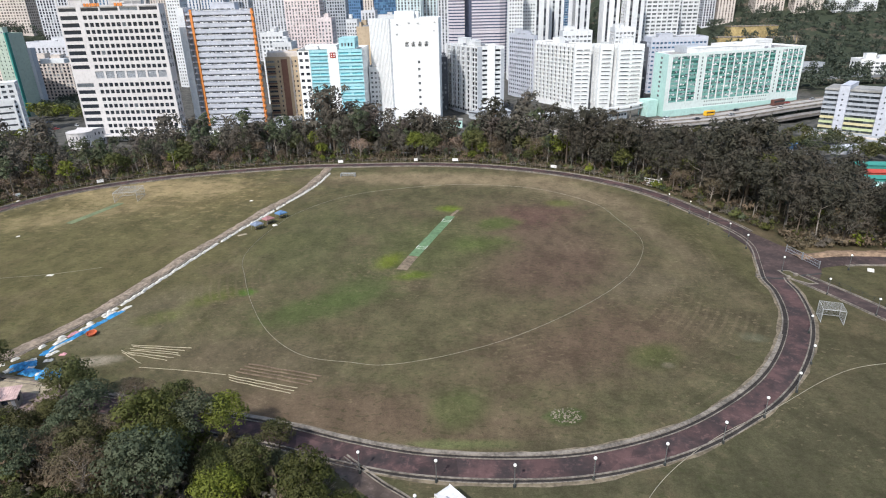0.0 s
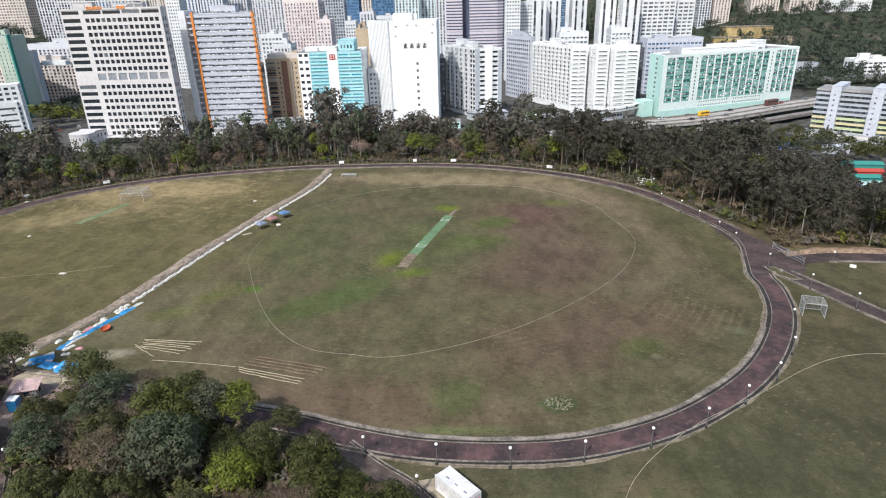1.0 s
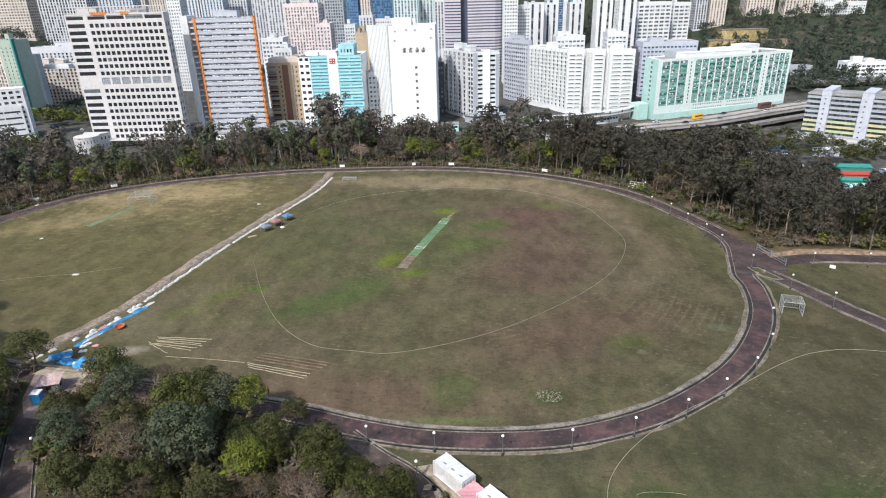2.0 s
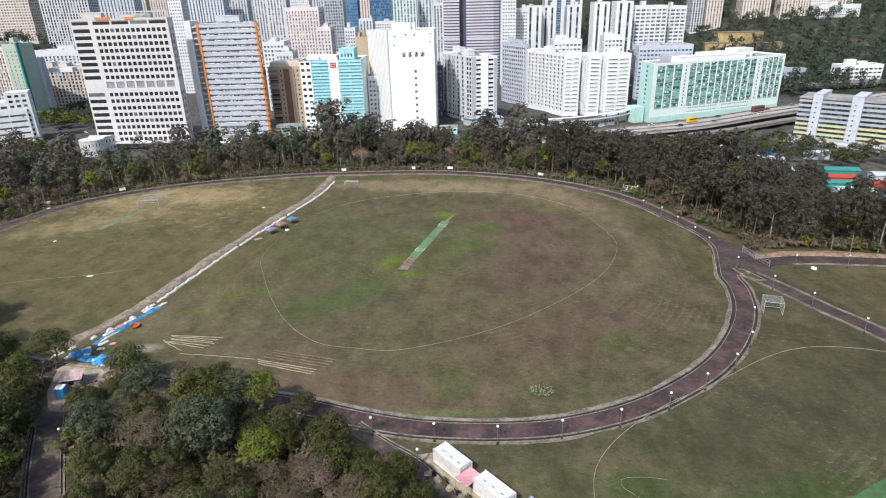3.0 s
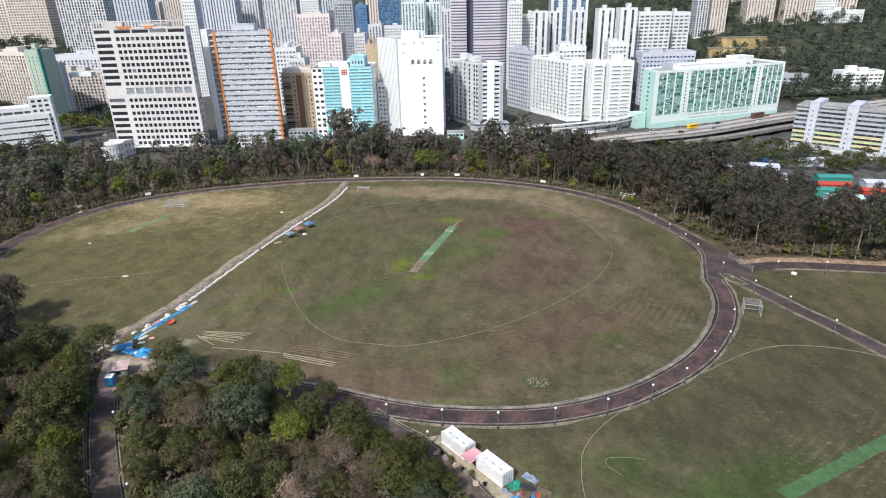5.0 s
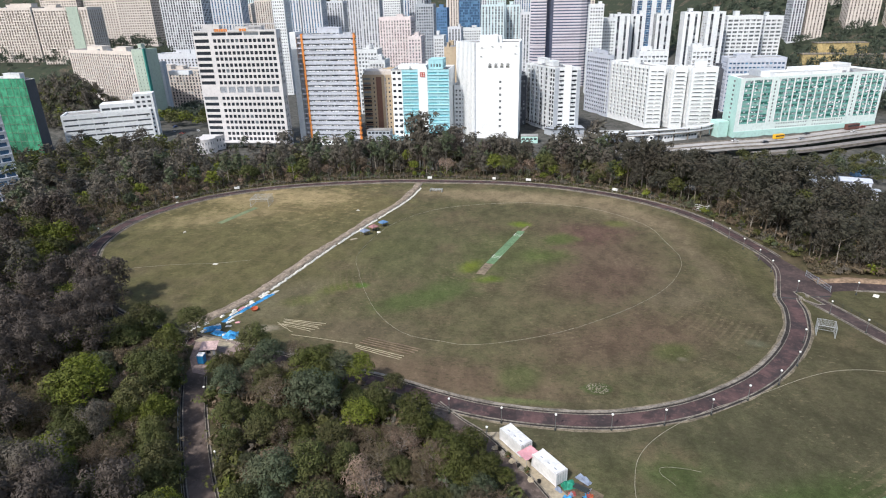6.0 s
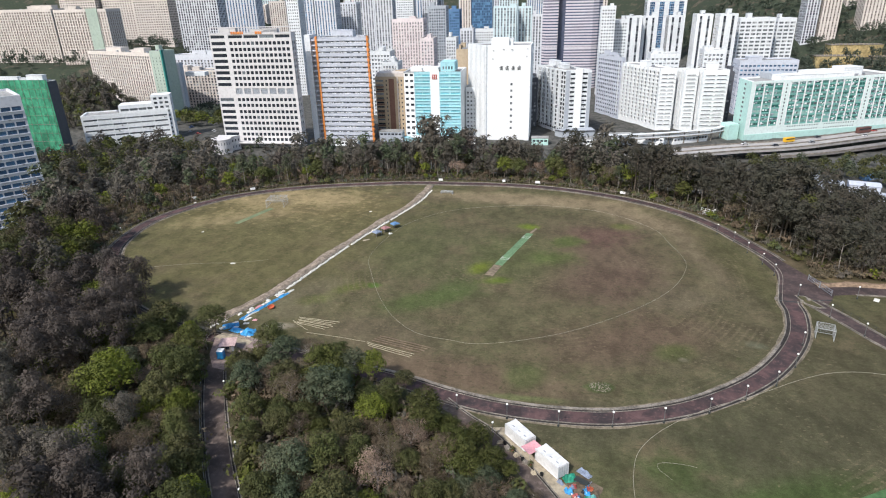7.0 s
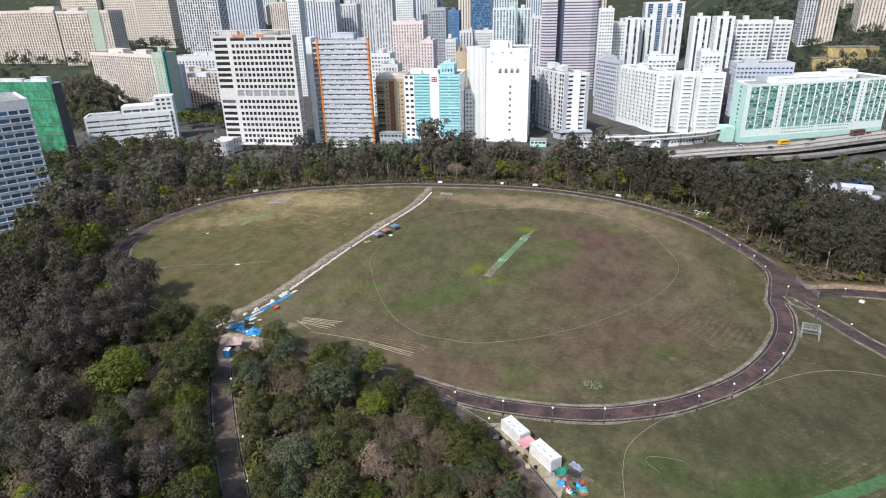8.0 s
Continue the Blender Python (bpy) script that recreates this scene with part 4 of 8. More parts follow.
def fin_block(name, label, foot, z1, bays0, fl, rib_side, seed):
    """Two visible faces: deep fins on the first, ribbon windows on the second."""
    z0 = CITY_Z
    pitch = (z1 - z0 - 6) / fl
    w0, w1 = length(foot[0], foot[1]), length(foot[1], foot[2])
    own = tower(name, label, foot, z0, z1, PAINT["bright"], GLASS_PLAIN, {
        0: (spread(w0, bays0, 0.90, 0.4), floors(fl, pitch, 4.2, 0.72)),
        1: (spread(w1, rib_side, 0.86, 0.8), floors(fl, pitch, 4.2, 0.24)),
        3: (spread(w1, 3, 0.6, 0.9), floors(fl, pitch, 4.2, 0.4))}, 1.3, True, 1, seed)
    p, q = Vector(foot[0]), Vector(foot[1])
    u = (q - p).normalized()
    for i in range(bays0 + 1):
        c = p + u * (0.5 + (w0 - 1.0) * i / bays0)
        m = Matrix.Translation((c.x, c.y, 0)) @ Matrix.Rotation(math.atan2(u.y, u.x), 4, "Z")
        part("fin", Build().box(-0.24, -1.2, z0 + 4, 0.24, 0.02, z1 - 0.4), PAINT["white"], own, m=m)
    p, q = Vector(foot[1]), Vector(foot[2])
    u = (q - p).normalized()
    m = Matrix.Translation((foot[1][0], foot[1][1], 0)) @ Matrix.Rotation(math.atan2(u.y, u.x), 4, "Z")
    for i in range(fl):
        z = z0 + 4.2 + i * pitch
        part("ledge", Build().box(0.6, -0.35, z - 0.3, w1 - 0.6, 0.02, z - 0.05), PAINT["white"], own, m=m)
    return own


def mint_block():
    z0, z1 = CITY_Z, 20.0
    a, b = Vector((143.6, 426.0)), Vector((258.5, 471.0))
    L = (b - a).length
    u = (b - a).normalized()
    turn = math.atan2(u.y, u.x)
    M = Matrix.Translation((a.x, a.y, 0)) @ Matrix.Rotation(turn, 4, "Z")
    own = thing("industrial_block", "long white and mint industrial building with green curtain glazing", "building", M)
    wall, panes, dots = Build(), [], []
    lower = 9.8
    facade(wall, dots, (0, 0), (L, 0), z0, z0 + lower, [(35 + 2.1 * i, 35 + 2.1 * i + 1.15) for i in range(28) if i not in (13, 14)], [(5.2, 6.2), (7.9, 8.9)], 0.4)
    zb, zt = z0 + lower, z1 - 1.8
    shafts = []
    spans = [(3.2, 26.0, 3), (32.0, 95.5, 10), (101.0, L - 1.4, 4)]
    last = 0.0
    for s0, s1, n in spans:
        cols = [(0.9, 1.9), (3.2, 4.2)] if s0 - last > 6 else ()
        rows = floors(int((zt - zb) / 2.5), 2.5, 0.5, 0.55)
        facade(wall, dots, (last, 0), (s0, 0), zb, z1, [((s0 - last) / 2 - 0.6, (s0 - last) / 2 + 0.6)] if s0 - last > 4 else (), rows, 0.3)
        facade(wall, [], (s0, 0), (s1, 0), zt, z1, (), (), 0.3)
        last = s1
        w = (s1 - s0) / n
        for i in range(n + 1):
            x = s0 + w * i
            part("mullion", Build().box(x - 0.42, -0.05, zb, x + 0.42, 0.45, zt), PAINT["bright"], own)
        nf = 10
        for i in range(n):
            for k in range(nf):
                h = (zt - zb) / nf
                panes.append((Vector((s0 + w * (i + 0.5), 0.4, zb + h * (k + 0.68))), Vector((1, 0, 0)), w - 0.8, h * 0.62))
        for k in range(nf):
            h = (zt - zb) / nf
            part("spandrel", Build().box(s0, 0.2, zb + h * k, s1, 0.5, zb + h * (k + 0.36)), PAINT["seagreen"], own)
    facade(wall, [], (last, 0), (L, 0), zb, z1, (), (), 0.3)
    facade(wall, [], (L, 0), (L, 34), z0, z1, (), (), 0.3)
    facade(wall, [], (L, 34), (6, 22), z0, z1, (), (), 0.3)
    part("wall", wall, PAINT["milk"], own)
    side, sp = Build(), []
    facade(side, sp, (6, 22), (0, 0), z0, z1, [(10, 13.5)], floors(12, 3.2, 3.0, 0.5), 0.3)
    part("side_wall", side, PAINT["mint"], own)
    add_panes(own, sp, GLASS_GREY, True)
    add_panes(own, panes, GLASS_GREEN, True)
    rng = random.Random(31)
    for mat in (PAINT["bright"], PAINT["grey"], PAINT["dark"]):
        gear = Build()
        for c, d, w, h in panes:
            for i in range(3):
                if rng.random() < 0.42:
                    x = c.x + rng.uniform(-0.46, 0.40) * w
                    z = c.z + rng.uniform(-0.6, 0.2) * h
                    gear.box(x, 0.0, z, x + rng.uniform(0.3, 1.6), 0.39, z + rng.uniform(0.3, 1.2))
        part("window_clutter", gear, mat, own, kind="stuff")
    add_panes(own, dots, GLASS_DARK, True)
    part("annex", Build().box(-8, 6, z0, 0, 16, -10.5, bevel=0.1), PAINT["mint"], own)
    part("base_band", Build().box(-0.1, -0.3, z0, L, 0.0, z0 + 4.6, bevel=0.05), PAINT["mint"], own)
    roof_on(own, [(0, 0), (L, 0), (L, 34), (6, 22)], z1, random.Random(6), clutter=6, wall_mat=PAINT["bright"])
    part("roof_hall", Build().box(82, 8, z1 - 1, 98, 20, z1 + 5.5, bevel=0.2), PAINT["white"], own)
    part("roof_hall", Build().box(24, 12, z1 - 1, 42, 24, z1 + 3.5, bevel=0.2), PAINT["grey"], own)


def stepped_block():
    z0 = -26.0
    a = Vector((214.2, 362.0))
    u = Vector((0.75, -0.66)).normalized()
    M = Matrix.Translation((a.x, a.y, z0)) @ Matrix.Rotation(math.atan2(u.y, u.x), 4, "Z") @ Matrix.Scale(0.84, 4) @ Matrix.Translation((0, 0, -z0))
    own = thing("industrial_block", "grey industrial building with lime and yellow storeys and blue-grey piers", "building", M)
    nf, pitch = 9, 3.3
    hz = z0 + 7.5
    pal = ["lime", "yellow", "lime", "yellow", "grey", "grey", "grey", "grey", "grey"]
    bays = [(0, 9), (15, 33), (40, 58), (65, 83), (90, 108)]
    for bi, (s0, s1) in enumerate(bays):
        core = Build().box(s0, 2.2, hz, s1, 24, hz + nf * pitch - 1)
        part("wall", core, PAINT["grey"], own)
        for k in range(nf):
            z = hz + k * pitch
            col = pal[(k + bi) % 4] if k < 4 else "grey"
            bnd = Build().box(s0, 0.5, z, s1, 0.9, z + 1.55).box(s0, 0.5, z - 0.15, s1, 2.3, z)
            part("balcony_band", bnd, PAINT[col], own)
            g = Build()
            rng = random.Random(bi * 20 + k)
            x = s0 + 0.3
            while x < s1 - 1.5:
                w = rng.uniform(0.9, 2.4)
                if rng.random() < 0.8:
                    g.quad((x, 1.8, z + 1.6), (x + w - 0.1, 1.8, z + 1.6), (x + w - 0.1, 1.8, z + 3.0), (x, 1.8, z + 3.0))
                x += w
            part("window_glazing", g, GLASS_GREY, own, kind="stuff")
        part("roof", Build().box(s0 - 0.2, 0.4, hz + nf * pitch - 1, s1 + 0.2, 26, hz + nf * pitch + 0.2, bevel=0.1), ROOF_GREY, own)
    for s0, s1 in ((9, 15), (33, 40), (58, 65), (83, 90)):
        w, dots = Build(), []
        f = [(s0, -1.5), (s1, -1.5), (s1, 26), (s0, 26)]
        for i in range(4):
            facade(w, dots, f[i], f[(i + 1) % 4], z0 + 6, hz + nf * pitch + 3, [(2.2, 3.2)] if i == 0 else (), floors(8, 3.5, 3.0, 0.32), 0.3)
        w.prism(f, hz + nf * pitch + 2.6, hz + nf * pitch + 3)
        part("pier", w, PAINT["bluegrey"], own)
        add_panes(own, dots, GLASS_DARK, True)
    for z, y0, c in ((z0, -9, "white"), (z0 + 3.2, -6, "white"), (z0 + 5.6, -4, "cream")):
        part("podium_band", Build().box(-6, y0, z, 112, 3, z + 2.0, bevel=0.1), PAINT[c], own)
        part("podium_recess", Build().box(-5, y0 + 1.5, z + 2.0, 111, 3, z + 3.3), PAINT["grey"], own)


office_tower()
banded_block()
aqua_block()
cold_store()
mint_block()
stepped_block()
fin_block("industrial_block", "white industrial block with deep vertical fins and dark windows", [(62, 513), (87.5, 462), (99.5, 463), (76, 516)], 25.5, 11, 14, 2, 21)
fin_block("industrial_block", "white industrial block with narrow ribbon windows", [(101.5, 472), (105.5, 460), (115, 461), (111, 473)], 25.0, 3, 14, 1, 22)
fin_block("industrial_block", "white industrial block with narrow ribbon windows", [(115.2, 472), (118.6, 459), (137.5, 462), (134, 475)], 24.5, 3, 14, 2, 23)
f = [(46, 545), (63, 509), (66, 511), (49, 547)]
tower("industrial_block", "grey and white gridded industrial block", f, CITY_Z, 29.5, PAINT["bluegrey"], GLASS_PLAIN, {0: (spread(39.8, 12, 0.7), floors(15, 3.4, 2.5, 0.5)), 1: (spread(3.6, 1, 0.6), floors(15, 3.4, 2.5, 0.5))}, 0.5, False, 3, 31)


def pilaster_block():
    """Dark glazed flank between white pilasters, white front with ribbon windows about a broad white shaft."""
    f = [(-7, 482), (15.5, 441), (34.5, 444), (12, 485)]
    w0, w1 = length(f[0], f[1]), length(f[1], f[2])
    own = tower("industrial_block", "industrial block with white pilasters on its dark glazed flank", f, CITY_Z, 27, PAINT["white"], GLASS_PLAIN,
                {0: (spread(w0, 12, 0.86, 0.6), floors(14, 3.3, 2.4, 0.7)), 1: ([(3.4, 7.0), (12.6, 16.4)], floors(14, 3.3, 2.4, 0.42))}, 0.7, True, 3, 32)
    turn = math.atan2(f[1][1] - f[0][1], f[1][0] - f[0][0])
    for k in range(6):
        c = Vector(f[0]).lerp(Vector(f[1]), 0.06 + 0.155 * k)
        part("pilaster", Build().box(-0.8, -1.3, CITY_Z + 4, 0.8, 0.05, 26.6, bevel=0.2), PAINT["white"], own, m=Matrix.Translation((c.x, c.y, 0)) @ Matrix.Rotation(turn, 4, "Z"))
    m = Matrix.Translation((f[1][0], f[1][1], 0)) @ Matrix.Rotation(math.atan2(f[2][1] - f[1][1], f[2][0] - f[1][0]), 4, "Z")
    part("corner_panel", Build().box(-0.1, -0.12, CITY_Z + 2, 3.2, 0.02, 26.7), PAINT["grey"], own, m=m)
    part("corner_panel", Build().box(16.7, -0.12, CITY_Z + 2, w1 + 0.1, 0.02, 25.0), PAINT["grey"], own, m=m)
    part("white_shaft", Build().box(7.3, -1.1, CITY_Z + 2, 12.3, 0.02, 28.6, bevel=0.1), PAINT["bright"], own, m=m)
    part("podium", Build().prism([(9, 437), (15, 431), (39, 435), (37, 445)], CITY_Z, -16.5), PAINT["grey"], own)
    part("podium_band", Build().prism([(8.6, 436.6), (14.8, 430.5), (39.5, 434.5), (37.4, 445)], -17.6, -16.9), PAINT["dark"], own)


def striped_tower():
    """Tall office tower in two shafts with a dark slot between them; pale spandrels and dark ribbon glass."""
    own = thing("office_block", "tall office tower with pale spandrel stripes and dark ribbon glass", "building")
    z0, z1, pitch = CITY_Z, 150.0, 3.1
    left = [(-7.2, 706), (-2, 700), (10.8, 700), (10.8, 736), (-7.2, 736)]
    right = [(18.4, 700), (49, 700), (55, 703), (59.3, 712), (59.3, 736), (18.4, 736)]
    part("core", Build().prism([(-5, 707), (57, 713), (57, 735), (-5, 735)], z0, z1 - 2), GLASS_NAVY, own)
    for foot in (left, right):
        glass = [(x + (0.4 if x < 10 else -0.4), y + 0.5) for x, y in foot]
        part("glazing", Build().prism(glass, z0, z1 - 1), GLASS_NAVY, own)
        bands = Build()
        for k in range(int((z1 - z0) / pitch)):
            bands.prism(foot, z0 + k * pitch, z0 + k * pitch + (1.75 if (k + 3) % 17 else 2.7))
        part("cladding", bands, PAINT["mauve"], own, kind="stuff")


GLASS_NAVY = pane_glass("navy_glass", (0.085, 0.10, 0.15, 1), (0.16, 0.18, 0.25, 1))
pilaster_block()
striped_tower()

# simpler blocks and far towers: style, x from, x to, y, top
GLASS_BROWN = pane_glass("curtained_glass", (0.10, 0.085, 0.075, 1), (0.36, 0.33, 0.30, 1), 0.2, 0.45, 1.0)
STYLES = {
    # paint, glass, bay width, storey, opening fraction across, opening fraction up, depth, description
    "estate": ("cream", GLASS_BROWN, 3.4, 2.9, 0.62, 0.58, 24, "long cream public housing slab block"),
    "estate2": ("cream", GLASS_BROWN, 3.6, 2.9, 0.58, 0.58, 22, "cream and orange housing slab block on a hillside"),
    "darkstripe": ("tile", GLASS_DARK, 3.4, 2.9, 0.6, 0.8, 22, "pale tower with dark recessed window strips"),
    "bluewhite": ("tile", GLASS_BLUE, 4.2, 2.9, 0.45, 0.9, 22, "pale tower with blue window strips"),
    "cream": ("cream", GLASS_BROWN, 4.0, 3.0, 0.42, 0.85, 20, "cream residential tower with rows of windows"),
    "white": ("white", GLASS_GREY, 3.0, 3.2, 0.55, 0.45, 18, "white block with rows of small windows"),
    "grey": ("tile", GLASS_GREY, 4.0, 3.0, 0.5, 0.86, 20, "grey residential tower with many windows"),
    "pink": ("pink", GLASS_GREY, 2.8, 2.9, 0.5, 0.5, 20, "pale pink residential tower with bay windows"),
    "green": ("grey", GLASS_DARK, 2.6, 2.9, 0.6, 0.6, 19, "slender dark green glazed tower"),
    "blue": ("blue", GLASS_BLUE, 2.8, 3.2, 0.7, 0.6, 20, "blue glazed office block"),
    "glass": ("blue", GLASS_BLUE, 2.6, 3.6, 0.9, 0.82, 30, "dark blue glass office tower"),
    "aqua": ("ice", GLASS_GREY, 3.8, 2.9, 0.5, 0.84, 20, "pale aqua residential tower"),
    "tanbox": ("tan", GLASS_DARK, 4.0, 4.2, 0.0, 0.0, 18, "plain tan tiled block"),
    "pair": ("white", GLASS_DARK, 7.0, 2.9, 0.3, 0.97, 20, "slim white tower with dark vertical strips"),
    "bluetower": ("white", GLASS_BLUE, 12.0, 3.0, 0.5, 0.9, 24, "white tower with blue glazed strips"),
    "balcony": ("white", GLASS_GREY, 5.5, 3.6, 0.75, 0.5, 22, "white residential tower with long balconies"),
    "longwhite": ("white", GLASS_GREY, 4.0, 4.0, 0.8, 0.5, 20, "long white hillside building"),
    "darkbox": ("dark", GLASS_GREY, 3.4, 3.6, 0.6, 0.5, 16, "dark grey block between its neighbours"),
    "low": ("white", GLASS_GREY, 3.0, 3.4, 0.6, 0.5, 18, "low white factory block"),
    "whitelow": ("white", GLASS_GREY, 3.4, 3.6, 0.7, 0.4, 18, "white factory block with flat roofs"),
    "bluelow": ("bluegrey", GLASS_BLUE, 3.4, 3.6, 0.7, 0.4, 22, "blue-grey factory roof block"),
    "lowhill": ("grey", GLASS_DARK, 5, 4, 0.8, 0.5, 12, "low grey concrete station building"),
}
TOWERS = [
    ("estate", -632.2, -546.6, 600, 79), ("estate", -526.8, -463.6, 580, 77.7), ("estate", -667.3, -619.8, 760, 109), ("estate2", -620.7, -535.9, 820, 112),
    ("darkstripe", -455.2, -400.9, 700, 112), ("bluewhite", -454.9, -398.6, 800, 120), ("cream", -471.6, -454, 950, 76), ("cream", -424.6, -398, 900, 81),
    ("white", -286.1, -272.4, 640, 101), ("bluewhite", -321.8, -300.5, 760, 84), ("bluewhite", -298.9, -271.5, 760, 82), ("grey", -282.4, -255.5, 800, 77),
    ("grey", -289, -255.1, 900, 94), ("grey", -230.6, -205.9, 800, 95), ("pink", -147.6, -117.1, 560, 62), ("pink", -116.5, -104, 540, 45.7),
    ("green", -127, -108, 640, 72), ("white", -224.3, -198.7, 900, 98), ("grey", -196, -172, 950, 106), ("blue", -127.3, -108.9, 750, 66.6),
    ("white", -105.4, -94.5, 620, 41.5), ("grey", -93, -78.9, 640, 48.7), ("cream", -129.7, -113, 900, 98), ("glass", -112, -82, 900, 96),
    ("aqua", -64.3, -37.5, 720, 69), ("aqua", -36.5, -20, 740, 68), ("white", -96.6, -71.1, 800, 40.5), ("tanbox", -73.3, -61.1, 475, 40.5),
    ("grey", -16.8, -6.5, 640, 61.5), ("white", 53.1, 67.5, 640, 68), ("white", 68.5, 82.4, 660, 54),
    ("pair", 87.5, 105, 720, 55.4), ("pair", 108.3, 124.3, 740, 54.3), ("pair", 137.5, 153.8, 740, 54.4), ("bluetower", 127, 176.9, 850, 70),
    ("pair", 146.5, 162.2, 640, 58.5), ("pair", 163.6, 180.2, 620, 58.9), ("balcony", 187.8, 221, 640, 54), ("balcony", 229.6, 247.2, 660, 52.6),
    ("darkstripe", 304.8, 319.1, 800, 98), ("cream", 322.9, 342.8, 800, 80), ("cream", 376, 393.6, 870, 72), ("cream", 372, 407, 810, 70),
    ("cream", 451, 485.1, 900, 82), ("longwhite", 490, 554, 880, 46), ("cream", 410, 440, 950, 100),
    ("darkbox", 135.3, 146.1, 480, 20.7), ("darkbox", -11.9, -6.1, 470, 18.1), ("white", -60.5, -43.5, 434, 15.8),
    ("low", -159.5, -140.8, 520, 36.2), ("low", -137.2, -123.5, 476, 31), ("low", -88, -76.4, 470, 30),
    ("whitelow", 87.5, 111.4, 520, 31.6), ("whitelow", 139.5, 157.2, 560, 31), ("bluelow", 164.3, 211.3, 535, 23.9), ("lowhill", 301, 361.3, 620, -8.8),
]
TOWERS += [("estate", -604, -562, 694, 97), ("estate2", -559, -516, 702, 98), ("estate", -513, -466, 698, 96)]
for k, (style, x0, x1, y, top) in enumerate(TOWERS):
    paint, glass, bay, storey, fx, fz, deep, text = STYLES[style]
    w = x1 - x0
    foot = rect(x0, x1, y, deep)
    base = min(land_z(x0, y), land_z(x1, y), land_z(x0, y + deep), land_z(x1, y + deep)) - 0.5
    low = max(base, -24)
    nf = max(1, int((top - low - 2.5) / storey))
    rows = floors(nf, storey, top - low - 1.8 - nf * storey, fz) if fx else ()
    specs = {}
    if fx:
        for e, ww in ((0, w), (1, deep), (3, deep)):
            specs[e] = (spread(ww, max(1, round(ww / bay)), fx, 0.6), rows)
    tower("apartment_tower" if storey < 3.1 else "office_block", text, foot, low, top, PAINT[paint], glass, specs, 0.12 if y > 650 else 0.45, False, 1 if y > 620 else 2, 100 + k, far=y > 650)

for x0, x1, y, top, paint, text in ((-487, -474, 580, 78.2, "sage", "pale green stair bay"), (-613.5, -605, 820, 112.5, "orange", "orange stair bay")):
    own = thing("stair_bay", text + " on the front of a housing slab", "building")
    shaft = Build().box(x0, y - 0.8, land_z(x0, y) - 1, x1, y + 1.0, top)
    part("wall", shaft, PAINT[paint], own)
    for k in range(30):
        part("ledge", Build().box(x0 + 1, y - 1.0, top - 4 - 2.9 * k, x1 - 1, y - 0.804, top - 3.2 - 2.9 * k), PAINT[paint], own)

# ---------------------------------------------------------------- trees
LEAF = {
    "dark": leaf_material("dark_foliage", (0.104, 0.098, 0.078, 1), (0.116, 0.100, 0.082, 1)),
    "green": leaf_material("green_foliage", (0.080, 0.094, 0.030, 1), (0.094, 0.090, 0.038, 1)),
    "blue": leaf_material("grey_green_foliage", (0.080, 0.104, 0.060, 1), (0.094, 0.100, 0.058, 1)),
    "plum": leaf_material("purplish_foliage", (0.080, 0.067, 0.058, 1), (0.094, 0.077, 0.065, 1)),
    "lime": leaf_material("bright_foliage", (0.140, 0.165, 0.022, 1), (0.104, 0.120, 0.026, 1)),
    "olive": leaf_material("olive_foliage", (0.070, 0.080, 0.020, 1), (0.078, 0.082, 0.024, 1)),
    "brown": leaf_material("brown_foliage", (0.150, 0.112, 0.078, 1), (0.116, 0.098, 0.060, 1)),
    # leaf green dulled towards blue to stand in for distance haze
    "hill": leaf_material("hazed_hillside_foliage", (0.058, 0.078, 0.056, 1), (0.070, 0.082, 0.060, 1)),
    "pine": leaf_material("casuarina_foliage", (0.056, 0.057, 0.041, 1), (0.072, 0.062, 0.048, 1)),
    "tan": leaf_material("seeding_foliage", (0.320, 0.235, 0.180, 1), (0.180, 0.130, 0.094, 1)),
}


def leaf_cloud(rng, clumps, count, size, flat=0.75, thin=1.0):
    """Leaf sprays over the clumps: many small bent blades facing outwards and up, softly shaded as one clump."""
    total = sum(r * r for *_, r in clumps)
    pts, nor, soft = [], [], []
    for cx, cy, cz, r in clumps:
        k = max(6, int(count * r * r / total))
        d = rng.normal(size=(k, 3))
        d /= np.linalg.norm(d, axis=1)[:, None]
        d[:, 2] = np.where(d[:, 2] < -0.35, -d[:, 2] * 0.6, d[:, 2])
        rad = r * (0.74 + 0.34 * rng.random(k) ** 0.6)
        lump = 1 + 0.16 * np.sin(d[:, 0] * 5 + cx * 3) * np.sin(d[:, 1] * 5 + cy * 3) + 0.1 * np.sin(d[:, 2] * 7 + cz)
        p = d * (rad * lump)[:, None] * np.array([1, 1, flat]) + np.array([cx, cy, cz])
        pts.append(p)
        nor.append(d * 0.9 + rng.normal(size=(k, 3)) * 0.35 + np.array([0, 0, 0.3]))
        soft.append(d * np.array([1, 1, 1 / flat]) + rng.normal(size=(k, 3)) * 0.22 + np.array([0, 0, 0.12]))
    p, n, q = np.concatenate(pts), np.concatenate(nor), np.concatenate(soft)
    n /= np.linalg.norm(n, axis=1)[:, None]
    q = q / np.linalg.norm(q, axis=1)[:, None] + n * 0.35
    q /= np.linalg.norm(q, axis=1)[:, None]
    a = np.cross(n, rng.normal(size=n.shape))
    a /= np.linalg.norm(a, axis=1)[:, None]
    b = np.cross(n, a)
    s = size * (0.6 + 0.8 * rng.random(len(p)))[:, None]
    e = 0.55 + 0.4 * rng.random(len(p))[:, None]
    a = a * thin
    b = b / thin ** 0.7
    v = np.stack([p - a * s - b * s * e * 0.7, p + a * s - b * s * e * 0.6, p + b * s * e * 1.3 + n * s * 0.15], 1).reshape(-1, 3)
    f = np.arange(len(v)).reshape(-1, 3)
    return v, f, np.repeat(q, 3, axis=0)


